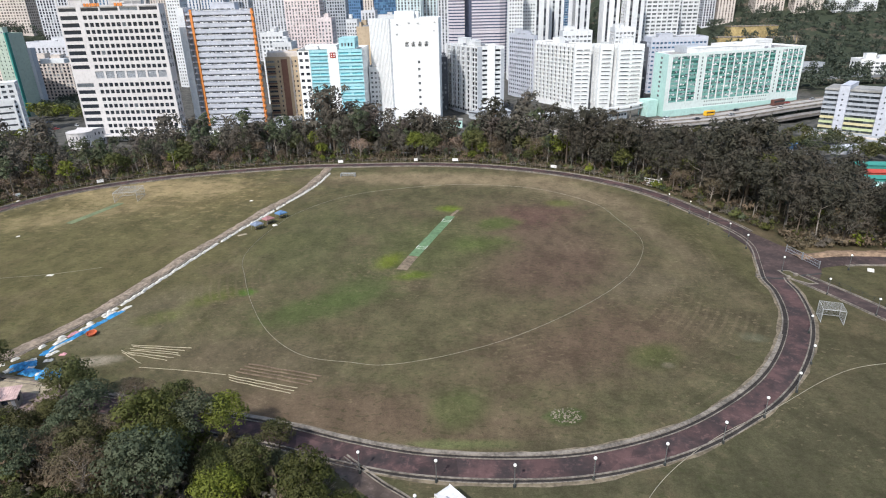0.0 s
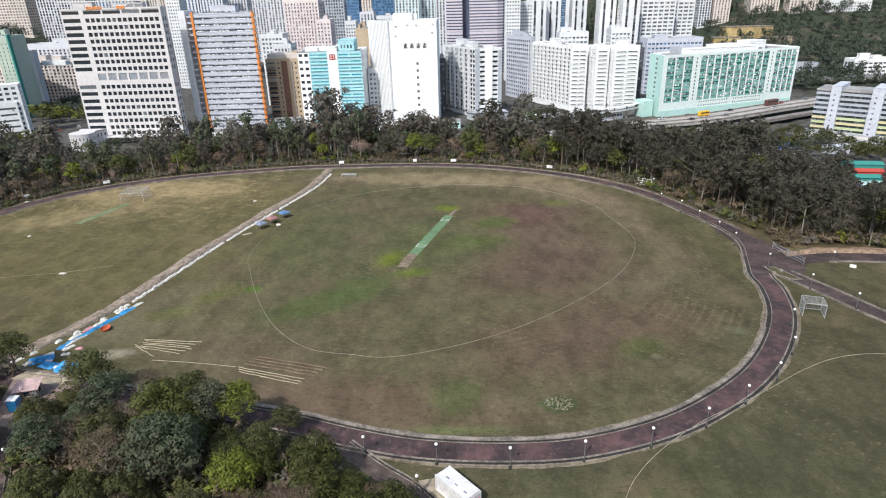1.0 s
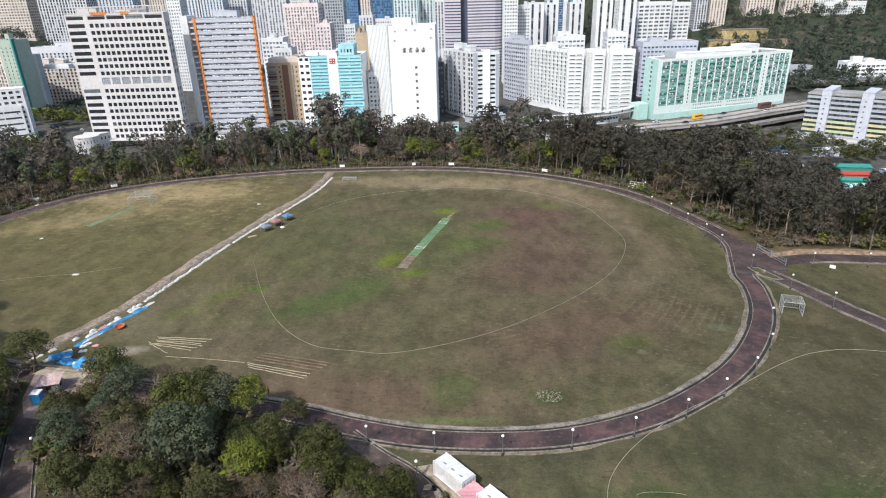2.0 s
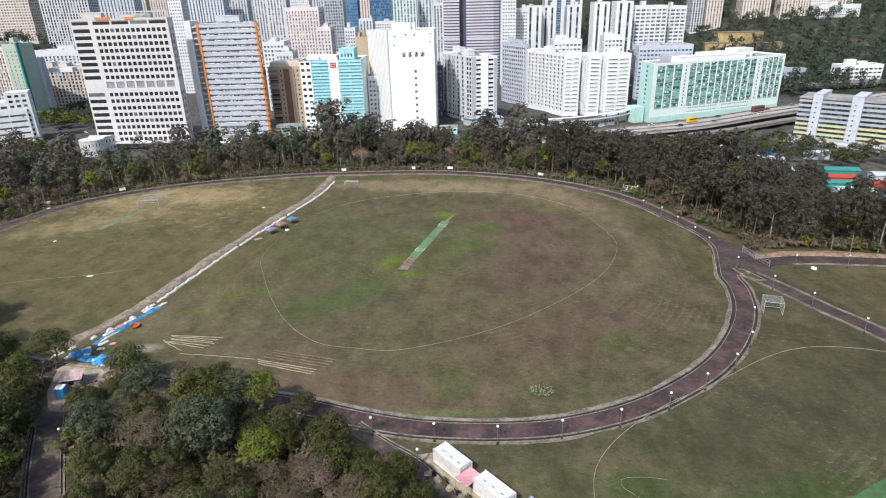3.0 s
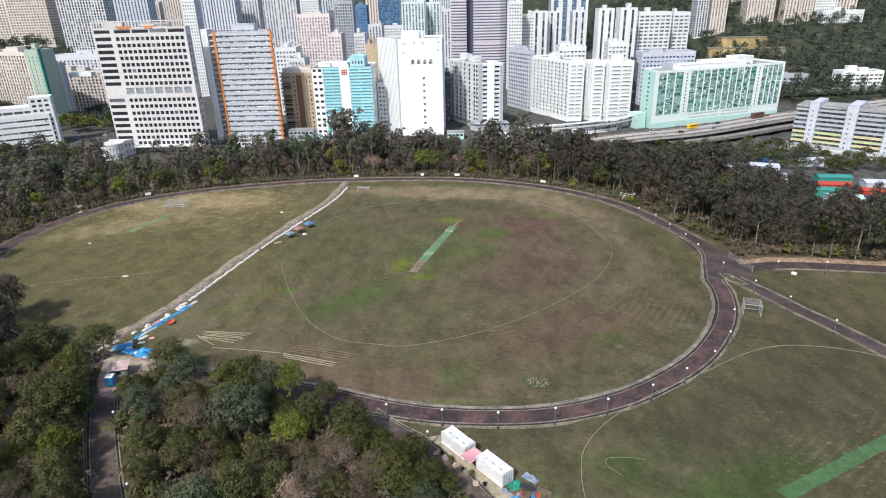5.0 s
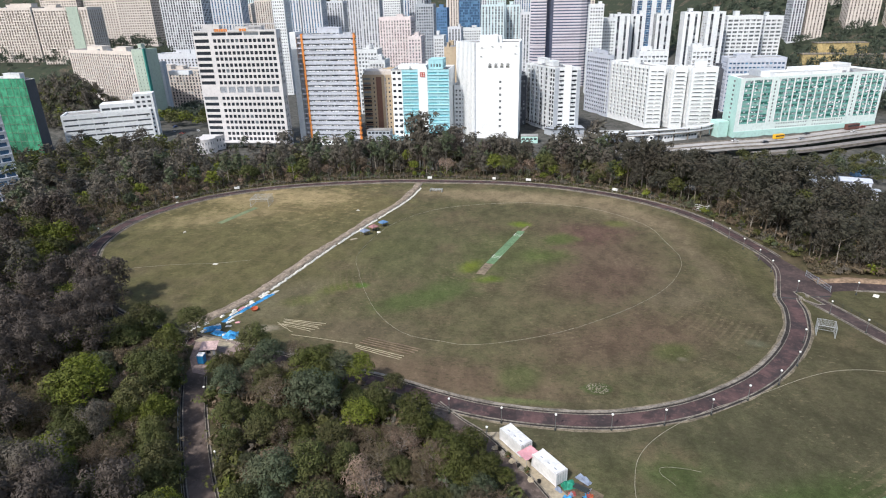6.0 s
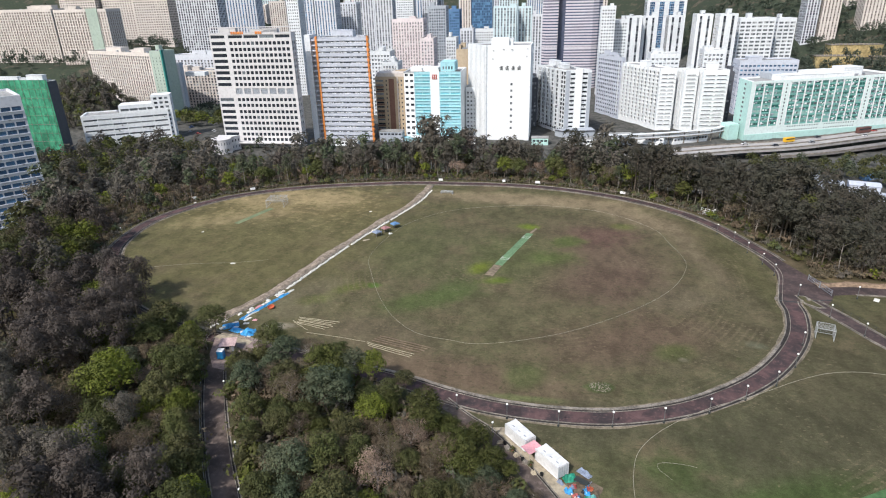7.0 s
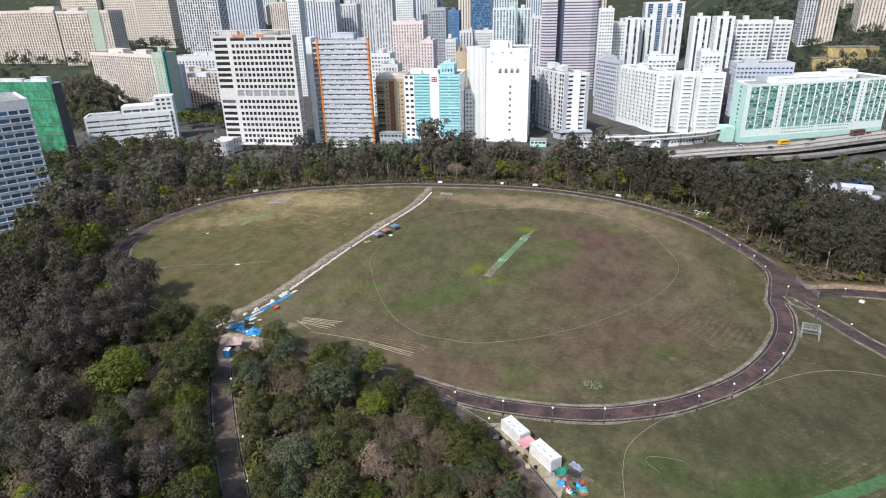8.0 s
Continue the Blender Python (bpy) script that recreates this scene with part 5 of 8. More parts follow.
def wood_tubes(rng, height, girth, limbs, lean=0.06, sides=6):
    """Trunk with limbs; returns the build and the limb ends."""
    b = Build()
    top = Vector((rng.normal() * lean * height, rng.normal() * lean * height, height))
    mid = top * 0.5 + Vector((rng.normal() * 0.25, rng.normal() * 0.25, 0))
    b.tube([(0, 0, -0.6), (0, 0, 0.3), mid, top], [girth * 1.4, girth, girth * 0.7, girth * 0.25], sides)
    ends = [top]
    for i in range(limbs):
        t = 0.35 + 0.6 * (i + 0.5) / limbs
        base = mid.lerp(top, (t - 0.5) * 2) if t > 0.5 else Vector((0, 0, 0)).lerp(mid, t * 2)
        w = i * 2.4 + rng.random() * 0.8
        reach = height * (0.20 + 0.16 * rng.random()) * (1.25 - t * 0.6)
        end = base + Vector((math.cos(w) * reach, math.sin(w) * reach, reach * (0.55 + 0.5 * rng.random())))
        elbow = base.lerp(end, 0.5) + Vector((0, 0, -0.08 * reach))
        b.tube([base, elbow, end], [girth * 0.42, girth * 0.28, girth * 0.1], 4)
        ends.append(end)
    return b, ends


def crown_for(kind, seed, count, size):
    rng = np.random.default_rng(seed)
    if kind == "dark":
        # tall, with many rounded tufts up a narrow irregular crown
        h = 12.0
        b, ends = wood_tubes(rng, h * 0.86, 0.22, 8, 0.03)
        clumps = [(e.x * 0.9, e.y * 0.9, e.z, 0.9 + 0.5 * rng.random()) for e in ends]
        for i in range(16):
            t = (i + rng.random()) / 16
            w = i * 2.4 + rng.random()
            r = 2.2 * (1 - t * t * 0.75) * (0.55 + 0.45 * rng.random())
            clumps.append((math.cos(w) * r, math.sin(w) * r, h * (0.40 + 0.58 * t), 0.75 + 0.55 * rng.random()))
        flat = 1.15
    elif kind == "slim":
        h = 13.0
        b, ends = wood_tubes(rng, h * 0.92, 0.16, 6, 0.03)
        clumps = [(e.x * 0.7, e.y * 0.7, e.z, 0.7 + 0.4 * rng.random()) for e in ends]
        for i in range(9):
            t = rng.random()
            clumps.append((rng.normal() * 0.9, rng.normal() * 0.9, h * (0.60 + 0.40 * t), 0.65 + 0.45 * rng.random()))
        flat = 1.2
    elif kind == "shrub":
        h = 3.0
        b, ends = wood_tubes(rng, h * 0.6, 0.07, 5)
        clumps = [(e.x, e.y, e.z * 0.9, 0.7 + 0.5 * rng.random()) for e in ends]
        clumps += [(rng.normal() * 1.0, rng.normal() * 1.0, 0.8 + rng.random(), 0.7 + 0.4 * rng.random()) for i in range(5)]
        flat = 0.8
    elif kind == "bare":
        h = 8.0
        b, ends = wood_tubes(rng, h * 0.72, 0.2, 16)
        clumps = [(e.x * 1.2, e.y * 1.2, e.z, 0.7 + 0.6 * rng.random()) for e in ends]
        for i in range(12):
            w, r = rng.random() * 6.28, 3.0 * math.sqrt(rng.random())
            clumps.append((math.cos(w) * r, math.sin(w) * r, h * 0.86 - 0.16 * r * r - rng.random() * 1.4, 0.6 + 0.6 * rng.random()))
        flat = 0.8
    else:
        # a dome of billowing clumps over the limbs
        h = 8.5
        b, ends = wood_tubes(rng, h * 0.72, 0.2, 8)
        clumps = [(e.x * 1.1, e.y * 1.1, e.z, 0.8 + 0.4 * rng.random()) for e in ends]
        n = 26
        for i in range(n):
            up = 0.98 - 1.15 * (i + 0.5) / n
            w = i * 2.39996 + rng.random() * 0.9
            r = 2.75 * math.sqrt(max(0.0, 1 - up * up)) * rng.uniform(0.72, 1.1)
            clumps.append((math.cos(w) * r, math.sin(w) * r, 5.0 + 2.9 * up * rng.uniform(0.85, 1.1), 0.72 + 0.55 * rng.random()))
        flat = 0.85
    v, f, q = leaf_cloud(rng, clumps, count, size, flat, 0.55 if kind in ("dark", "slim") else 0.3 if kind == "bare" else 0.75)
    return b, v, f, q


def mesh_from(name, v, f, material, normals=None):
    me = bpy.data.meshes.new(name)
    me.vertices.add(len(v))
    me.vertices.foreach_set("co", np.asarray(v, np.float32).ravel())
    me.loops.add(f.size)
    me.loops.foreach_set("vertex_index", f.ravel().astype(np.int32))
    me.polygons.add(len(f))
    me.polygons.foreach_set("loop_start", np.arange(0, f.size, f.shape[1], dtype=np.int32))
    me.materials.append(material)
    me.update(calc_edges=True)
    if normals is not None:
        me.normals_split_custom_set_from_vertices(normals.tolist())
    return me


# kind, leaf colour, label, leaf count
TREE_KINDS = [
    ("dark", "dark", "tall dark grey-green tree with feathery ragged crown", 2600, 0.18),
    ("dark", "dark", "tall dark grey-green tree with feathery ragged crown", 2600, 0.18),
    ("round", "green", "broadleaf tree with a rounded dull green crown", 2600, 0.19),
    ("round", "blue", "broadleaf tree with a rounded grey-green crown", 2600, 0.19),
    ("round", "lime", "broadleaf tree with a bright yellow-green crown", 2600, 0.19),
    ("bare", "brown", "half-bare tree with dry brown leaves", 1700, 0.15),
    ("bare", "tan", "half-bare tree with pale pinkish seed heads", 1700, 0.14),
    ("slim", "blue", "slim pale-trunked tree with sparse grey-green crown", 1700, 0.17),
    ("dark", "plum", "tall tree with a dense dark purplish-grey crown", 2600, 0.19),
    ("round", "olive", "broadleaf tree with a dense dark olive crown", 2600, 0.19),
    ("dark", "pine", "tall dark casuarina with a fine drooping crown", 2600, 0.17),
    ("slim", "pine", "slim pale-trunked casuarina with a thin dark crown", 2000, 0.16),
]
KIND_OF = {"dark": 0, "green": 2, "blue": 3, "lime": 4, "brown": 5, "tan": 6, "plum": 8, "olive": 9}
TEMPLATES, NEAR_TEMPLATES, FAR_TEMPLATES, MID_TEMPLATES = [], [], [], []
for i, (kind, leaf, label, count, size) in enumerate(TREE_KINDS):
    bark = BARK_PALE if kind == "slim" or leaf in ("tan", "brown") else BARK
    pick = []
    for s_ in range(2):
        b, v, f, q = crown_for(kind, 50 + i + 300 * s_, count, size)
        pick.append((b.mesh("trunk", bark, True), mesh_from("crown", v, f, LEAF[leaf], q), label))
    TEMPLATES.append(pick)
    pick = []
    for s_ in range(2):
        b, v, f, q = crown_for(kind, 20 + i + 300 * s_, int(count * 1.55), size * 0.76)
        pick.append((b.mesh("trunk", bark, True), mesh_from("crown", v, f, LEAF[leaf], q), label))
    NEAR_TEMPLATES.append(pick)
    FAR_TEMPLATES.append((*crown_for(kind, 80 + i, 430, 0.40 if kind != "bare" else 0.26), leaf, bark))
    MID_TEMPLATES.append((*crown_for(kind, 80 + i, 950, 0.27 if kind != "bare" else 0.18), leaf, bark))
b, SHRUB_V, SHRUB_F, SHRUB_N = crown_for("shrub", 7, 78, 0.34)

# the crowns that stand out, by kind: x, y, size
ANCHORS = {
    "green": [(-60.6, 76.6, 1.19), (-43.5, 76, 0.79), (-26.1, 67.6, 0.69), (-27.9, 62, 0.86), (-55, 53.5, 0.89), (-51.1, 45.9, 0.84), (-46.4, 49.1, 0.91), (-42.8, 53.1, 0.85), (-14.2, 35.2, 0.85), (-27.4, 32.1, 0.79), (-43.9, 34.1, 0.7), (-46.4, 73.2, 0.61), (-66.9, 47, 0.86), (-60.4, 38.5, 1.12), (-75.2, 64.1, 1.13), (-91.9, 83.7, 1.2), (-94.2, 79, 1.09), (-136.7, 110.5, 1.17), (-195, 150.9, 1.8), (-230.1, 196.3, 2), (-156.4, 120.9, 1.27)],
    "blue": [(-55.2, 72.3, 1.06), (-59.2, 61.5, 1.1), (-38.9, 56.8, 1.47), (-39.4, 37, 1.24)],
    "brown": [(-50.2, 76.8, 0.9), (-47.2, 58.3, 1.36), (-30, 47.6, 0.87), (-27.4, 51.5, 0.75), (-37.3, 44.2, 0.95), (-13.4, 47.4, 0.71), (-5.6, 37.5, 0.92), (-31, 36.7, 0.89), (-35.1, 36.1, 0.76), (-15.7, 43.5, 0.83), (-55.1, 64, 1), (-82.9, 73.3, 0.75), (-83.7, 67.8, 1.19), (-77.9, 48.4, 1.15), (-69.1, 39.1, 1.29), (-94.6, 49.3, 1.14), (-82.1, 28.3, 1.15), (-89, 67.7, 1.02)],
    "lime": [(-67.1, 70.3, 0.57), (-33.8, 69.7, 1.03), (-30, 55.9, 0.91), (-45.3, 30.4, 0.83), (-85.7, 53.7, 1.64), (-94.3, 66, 0.85), (-79.5, 36.7, 1.18), (-86.8, 49.7, 0.77), (-68.3, 51.3, 1.04), (-74.6, 51, 0.83), (-109.9, 62.1, 0.74), (-53.9, 32.2, 0.5), (-61.6, 27.2, 0.73), (-81.8, 24, 0.84), (-85.1, 81.9, 0.68), (-159.7, 130.4, 1.32), (-173.3, 138.3, 1.27), (-152.6, 132.1, 1.42), (-148.9, 109.1, 1.1), (-142.4, 107.9, 0.97), (-151.3, 122.2, 1.04)],
    "olive": [(-19.7, 57.1, 1.04), (-12.4, 49.5, 0.85), (-7.9, 50.8, 0.86), (-5.1, 45, 0.83), (-8.7, 43.3, 0.82), (-46.5, 64.5, 0.74), (-40, 63.8, 1.08), (-27.1, 58.6, 0.75), (-78.8, 72.4, 1.19)],
    "tan": [(-20.6, 48.9, 1), (-24.2, 38.6, 1.21), (-19.3, 39, 0.58), (-101.5, 61.6, 1.14), (-81.7, 60.7, 0.96)],
    "plum": [(-118.6, 100.3, 1.35), (-112, 95.3, 1.35), (-112.2, 103, 1.09), (-102.7, 80.6, 1.35), (-104.3, 74.9, 1.35), (-103.2, 87, 1.24), (-129.8, 80.6, 1.35), (-118.3, 74, 1.35), (-148.1, 96.9, 1.35), (-102.9, 62.1, 1.35), (-94.8, 69.8, 1.35), (-100.3, 65.1, 1.35), (-110.6, 62.4, 1.35), (-92.2, 42.7, 1.35), (-67.4, 23, 1.35), (-64.9, 23.7, 1.06), (-60.1, 28.4, 1.18), (-103.9, 56.2, 1.35), (-125.6, 68.7, 1.35), (-148, 103.3, 1.35), (-121.5, 85, 1.35), (-167.1, 150.1, 1.35), (-152.5, 138.8, 1.35)],
    "dark": [(-96.4, 40.2, 1.35), (-82.6, 27.5, 1.35), (-80.2, 29.1, 1.25), (-108.8, 50.7, 1.35)],
}

WEIGHTS = {
    "north": [0.24, 0.20, 0.12, 0.12, 0.03, 0.07, 0.01, 0.13, 0.06, 0.02, 0.0, 0.0],
    "west": [0.07, 0.05, 0.20, 0.10, 0.10, 0.26, 0.06, 0.0, 0.10, 0.06, 0.0, 0.0],
    "near": [0.0, 0.0, 0.28, 0.14, 0.03, 0.37, 0.06, 0.0, 0.0, 0.12, 0.0, 0.0],
}
rng = np.random.default_rng(12)
spots = {"north": [], "west": [], "near": []}
GX, GY = np.meshgrid(np.arange(-260, 300, 5.0), np.arange(0, 330, 5.0))
GX, GY = (GX + rng.uniform(-2.1, 2.1, GX.shape)).ravel(), (GY + rng.uniform(-2.1, 2.1, GY.shape)).ravel()
NX, NY = np.meshgrid(np.arange(-70, 24, 4.6), np.arange(8, 78, 4.6))
NX, NY = (NX + rng.uniform(-1.5, 1.5, NX.shape)).ravel(), (NY + rng.uniform(-1.5, 1.5, NY.shape)).ravel()
spare = ~within(NEAR_WOOD, GX, GY)
GX, GY = np.concatenate([GX[spare], NX[within(NEAR_WOOD, NX, NY)]]), np.concatenate([GY[spare], NY[within(NEAR_WOOD, NX, NY)]])
good = in_wood(GX, GY) & (GY < 278 + 0.1 * np.abs(GX) + 8 * np.sin(GX * 0.05)) & ~((GX > 130) & (GY > 238 + 10 * np.sin(GX * 0.1))) & (GX < 215)
thin = (GX < -1.1 * (GY + 43) - 8) | (GX > 0.8 * (GY + 25) + 20) | (GY < 12)
deep = (GY > 108) & (np.hypot((GX + 40) / 150, (GY - 140) / 122) > 1.0)
lot = rng.random(GX.shape)
good &= ~(thin & (lot > 0.22)) & ~(deep & (lot > 0.62))
good &= ~((GX < -205) & (GY > 112) & (GY < 240))
for px, py, hut_wood in zip(GX[good].tolist(), GY[good].tolist(), within(NEAR_WOOD, GX, GY)[good].tolist()):
    spots["near" if hut_wood else "west" if py < 150 and px < 0 else "north"].append((px, py))
OUT = np.array(LOOP_OUT[::4])
single, far = [], []
MARKED = [(x, y, k, size) for k, rows in ANCHORS.items() for x, y, size in rows if near_line(WEST_ROAD, x, y) > 3.0]
MARK_XY = np.array([(x, y) for x, y, *_ in MARKED])
for x, y, k, size in MARKED:
    zone = "near" if inside(NEAR_WOOD, x, y) or x > -55 else "west"
    (single if zone == "near" or (x > -125 and y > 20) else far).append((zone, x, y, KIND_OF[k], size, rng.uniform(0, 6.28)))
for zone, pts in spots.items():
    for px, py in pts:
        away = np.hypot(*(MARK_XY - (px, py)).T)
        if zone != "north" and (away < np.array([(3.4 if m[2] == "tan" else 2.4) * m[3] + 0.6 for m in MARKED])).any():
            continue
        k = int(rng.choice(len(TREE_KINDS), p=WEIGHTS[zone]))
        size = {"north": 0.86 if px < 70 else 0.95, "west": 1.0, "near": 1.0}[zone] * rng.uniform(0.70, 1.30)
        clump = math.sin(px * 0.083 + 1.1 * math.sin(py * 0.07)) * math.cos(py * 0.071 + math.sin(px * 0.11))
        size *= 1.0 + 0.24 * clump
        if zone == "west" and away.min() < 16 and rng.random() < 0.5:
            k = KIND_OF[MARKED[int(away.argmin())][2]]
            k = {4: 2, 6: 5}.get(k, k)
        if zone == "north":
            edge = float(np.sqrt(((OUT - (px, py)) ** 2).sum(1).min()))
            if edge < 3.5:
                size *= 0.5
            near = edge < 9
            size *= (1.0 + 0.42 * min(1.0, edge / 25)) * (0.74 if px > 132 else 0.90 if px > 92 else 1.02 if px > 55 else 1.12 if px > 28 else 1.0)
            size *= rng.uniform(0.78, 1.16)
            if edge > 8 and rng.random() < 0.13:
                k, size = int(rng.integers(0, 2)), size * (1.3 if px < 45 else 1.08)
            elif edge < 13 and rng.random() < 0.62:
                k = int(rng.choice([7, 7, 7, 5, 6, 2, 4] if px < 50 else [7, 3, 0, 1, 5, 3, 2]))
            if px < -85 and rng.random() < 0.34:
                k, size = int(rng.choice([5, 6, 5, 4, 2])), size * 0.85
            if clump < -0.45 and rng.random() < 0.5 and px < 45:
                k, size = int(rng.choice([5, 5, 6, 2])), size * 0.8
            if px > 40:
                k = {0: 10, 1: 10, 2: 11, 3: 11, 4: 10, 6: 5, 7: 11, 8: 10, 9: 10}.get(k, k) if rng.random() < 0.9 else 9
                k = 11 if k == 5 and rng.random() < 0.6 else k
            elif px > -20 and rng.random() < 0.45:
                k = {0: 10, 1: 10, 2: 5, 7: 11}.get(k, k)
            elif rng.random() < 0.4:
                k = {2: 5, 3: 5, 4: 2, 8: 7, 9: 5}.get(k, k)
        elif zone == "west":
            if math.hypot(px + 75, py - 77) < 9:
                continue
            near = px > -125 and py > 25
            size *= 0.7 if near_line(WEST_ROAD, px, py) < 5 else 1.0
        else:
            near = py > 18
            rim = min(near_line(SOUTH_PATH, px, py), near_line(LOOP, px, py) - LOOP_W + (3.0 if px < -32 else -1.0), near_line(WEST_ROAD, px, py))
            if rim < 3.0:
                continue
            size *= (0.62 if rim < 5.5 else 0.85 if rim < 9 else 1.0)
            size *= 0.85
            if away.min() < 12 and rng.random() < 0.4:
                k = {4: 2, 6: 5}.get(KIND_OF[MARKED[int(away.argmin())][2]], KIND_OF[MARKED[int(away.argmin())][2]])
        (single if near else far).append((zone, px, py, k, size, rng.uniform(0, 6.28)))
order = sorted(range(len(single)), key=lambda i: (single[i][0] == "north", single[i][0] == "west", -single[i][2]))
for n_done, i in enumerate(order):
    zone, px, py, k, size, turn = single[i]
    if n_done >= 300:
        far.append(single[i])
        continue
    trunk, crown, label = (NEAR_TEMPLATES if zone == "near" or (zone == "west" and px > -105) else TEMPLATES)[k][i % 2]
    m = Matrix.Translation((px, py, land_z(px, py))) @ Matrix.Rotation(turn, 4, "Z") @ Matrix.Diagonal((size * rng.uniform(0.9, 1.15), size * rng.uniform(0.9, 1.15), size, 1))
    t = thing("tree", label, "tree", m, "trees of the wood round the field")
    part("trunk", trunk, None, t)
    part("crown", crown, None, t)


def joined(name, label, items, shrubs=(), step=1):
    """Many trees in one mesh, where they cannot be counted."""
    mats = list(LEAF.values()) + [BARK, BARK_PALE]
    names = list(LEAF) + ["bark", "pale"]
    vs, fs, ns, mi, at = [], [], [], [], 0
    for zone, px, py, k, size, turn in items:
        b, v, f, q, leaf, bark = (MID_TEMPLATES if zone == "west" and (px > -190 or py < 60) or 25 < px < 130 and py < 225 and zone == "north" else FAR_TEMPLATES)[k]
        # beyond this distance the trees take the haze-tinted leaf colour
        if zone == "hill" and py > 485:
            leaf = "hill"
        if step > 1:
            keep = v.reshape(-1, 3, 3)[::step]
            v = (keep.mean(1, keepdims=True) + (keep - keep.mean(1, keepdims=True)) * (2.0 if step > 3 else 1.35)).reshape(-1, 3)
            f = np.arange(len(v)).reshape(-1, 3)
            q = q.reshape(-1, 3, 3)[::step].reshape(-1, 3)
        c, s = math.cos(turn), math.sin(turn)
        rot = np.array([[c, s, 0], [-s, c, 0], [0, 0, 1]]) * size
        base = np.array([px, py, land_z(px, py)])
        tv, tf = np.array(b.v), np.array([t for q in b.f if len(q) == 4 for t in ((q[0], q[1], q[2]), (q[0], q[2], q[3]))])
        out = tv * np.array([1, 1, 0]) + np.array([0, 0, 1e-3])
        wood = ((tv, tf, out, names.index("pale" if bark is BARK_PALE else "bark")),) if step == 1 else ()
        for vv, ff, qq, idx in ((v, f, q, names.index(leaf)), *wood):
            ns.append(qq @ rot)
            vs.append(vv @ rot + base)
            fs.append(ff + at)
            mi.append(np.full(len(ff), idx))
            at += len(vv)
    for px, py, leaf, size, turn in shrubs:
        c, s = math.cos(turn), math.sin(turn)
        rot = np.array([[c, s, 0], [-s, c, 0], [0, 0, 1]]) * size
        ns.append(SHRUB_N @ rot)
        vs.append(SHRUB_V @ rot + np.array([px, py, land_z(px, py)]))
        fs.append(SHRUB_F + at)
        mi.append(np.full(len(SHRUB_F), names.index(leaf)))
        at += len(SHRUB_V)
    normals = np.concatenate(ns)
    normals /= np.maximum(np.linalg.norm(normals, axis=1), 1e-6)[:, None]
    me = mesh_from(name, np.concatenate(vs), np.concatenate(fs), mats[0], normals)
    for m in mats[1:]:
        me.materials.append(m)
    me.polygons.foreach_set("material_index", np.concatenate(mi).astype(np.int32))
    me.update()
    return tagged(new(name, me), label, "woodland", kind="stuff")


joined("woods", "dense dark mixed woodland on the banks beyond the path", [t for t in far if t[0] == "north"])
joined("woods", "dense mixed woodland with brown and bright crowns", [t for t in far if t[0] != "north"])
shrubs = []
SX, SY = rng.uniform(-230, 215, 9000), rng.uniform(5, 285, 9000)
for px, py in np.stack([SX, SY], 1)[in_wood(SX, SY) & ~((SX > 130) & (SY > 245)) & ~((SX < -205) & (SY > 112))][:2300].tolist():
    shrubs.append((px, py, str(rng.choice(["green", "brown", "blue", "lime", "dark"], p=[0.26, 0.40, 0.16, 0.08, 0.10])), rng.uniform(0.6, 1.3), rng.uniform(0, 6.28)))
for i in range(0, len(LOOP), 1):
    (px, py), (a, c) = LOOP[i], LOOP_NORMALS[i]
    if py > 150 or px < -120:
        for _ in range(3):
            u = LOOP_W + rng.uniform(2.4, 8.0)
            shrubs.append((px + a * u, py + c * u, str(rng.choice(["brown", "dark", "green", "olive", "blue"], p=[0.38, 0.26, 0.10, 0.12, 0.14])), rng.uniform(0.35, 0.85), rng.uniform(0, 6.28)))
for px, py in NORTH_EAST_ROAD[3:40]:
    for _ in range(5):
        shrubs.append((px + rng.uniform(-1, 2), py + rng.uniform(8.0, 17.0), str(rng.choice(["brown", "dark", "pine", "olive"], p=[0.5, 0.2, 0.2, 0.1])), rng.uniform(0.5, 1.1), rng.uniform(0, 6.28)))
UX, UY = rng.uniform(-130, 15, 5200), rng.uniform(18, 100, 5200)
for px, py in np.stack([UX, UY], 1)[within(NEAR_WOOD, UX, UY) | within(WEST_WOOD, UX, UY)].tolist():
    if min(near_line(WEST_ROAD, px, py), near_line(SOUTH_PATH, px, py)) > 3.4 and near_line(LOOP, px, py) > LOOP_W + 2 and len(shrubs) < 4600:
        shrubs.append((px, py, str(rng.choice(["brown", "green", "olive", "blue", "dark"], p=[0.42, 0.2, 0.16, 0.12, 0.10])), rng.uniform(0.7, 1.4), rng.uniform(0, 6.28)))
joined("undergrowth", "tangled green and brown undergrowth below the trees", [], shrubs)
# wooded slopes and street planting in the town
hill = []
HX = np.concatenate([rng.uniform(190, 700, 2300), rng.uniform(-700, -330, 900), rng.uniform(-458, -350, 520)])
HY = np.concatenate([rng.uniform(520, 1000, 2300), rng.uniform(400, 900, 900), rng.uniform(412, 476, 520)])
HZ = land(HX, HY)
for px, py, z in zip(HX.tolist(), HY.tolist(), HZ.tolist()):
    built = any(x0 - 6 < px < x1 + 6 and y - 6 < py < y + 30 for _, x0, x1, y, _ in TOWERS)
    if (z > CITY_Z + 3 or px > 270) and not built and not (-450 < px < -320 and 474 < py < 610):
        hill.append(("hill", px, py, int(rng.choice([0, 1, 2, 3, 4], p=[0.3, 0.25, 0.25, 0.15, 0.05])), rng.uniform(0.9, 1.5) * (0.7 if py < 480 else 1.0), rng.uniform(0, 6.28)))
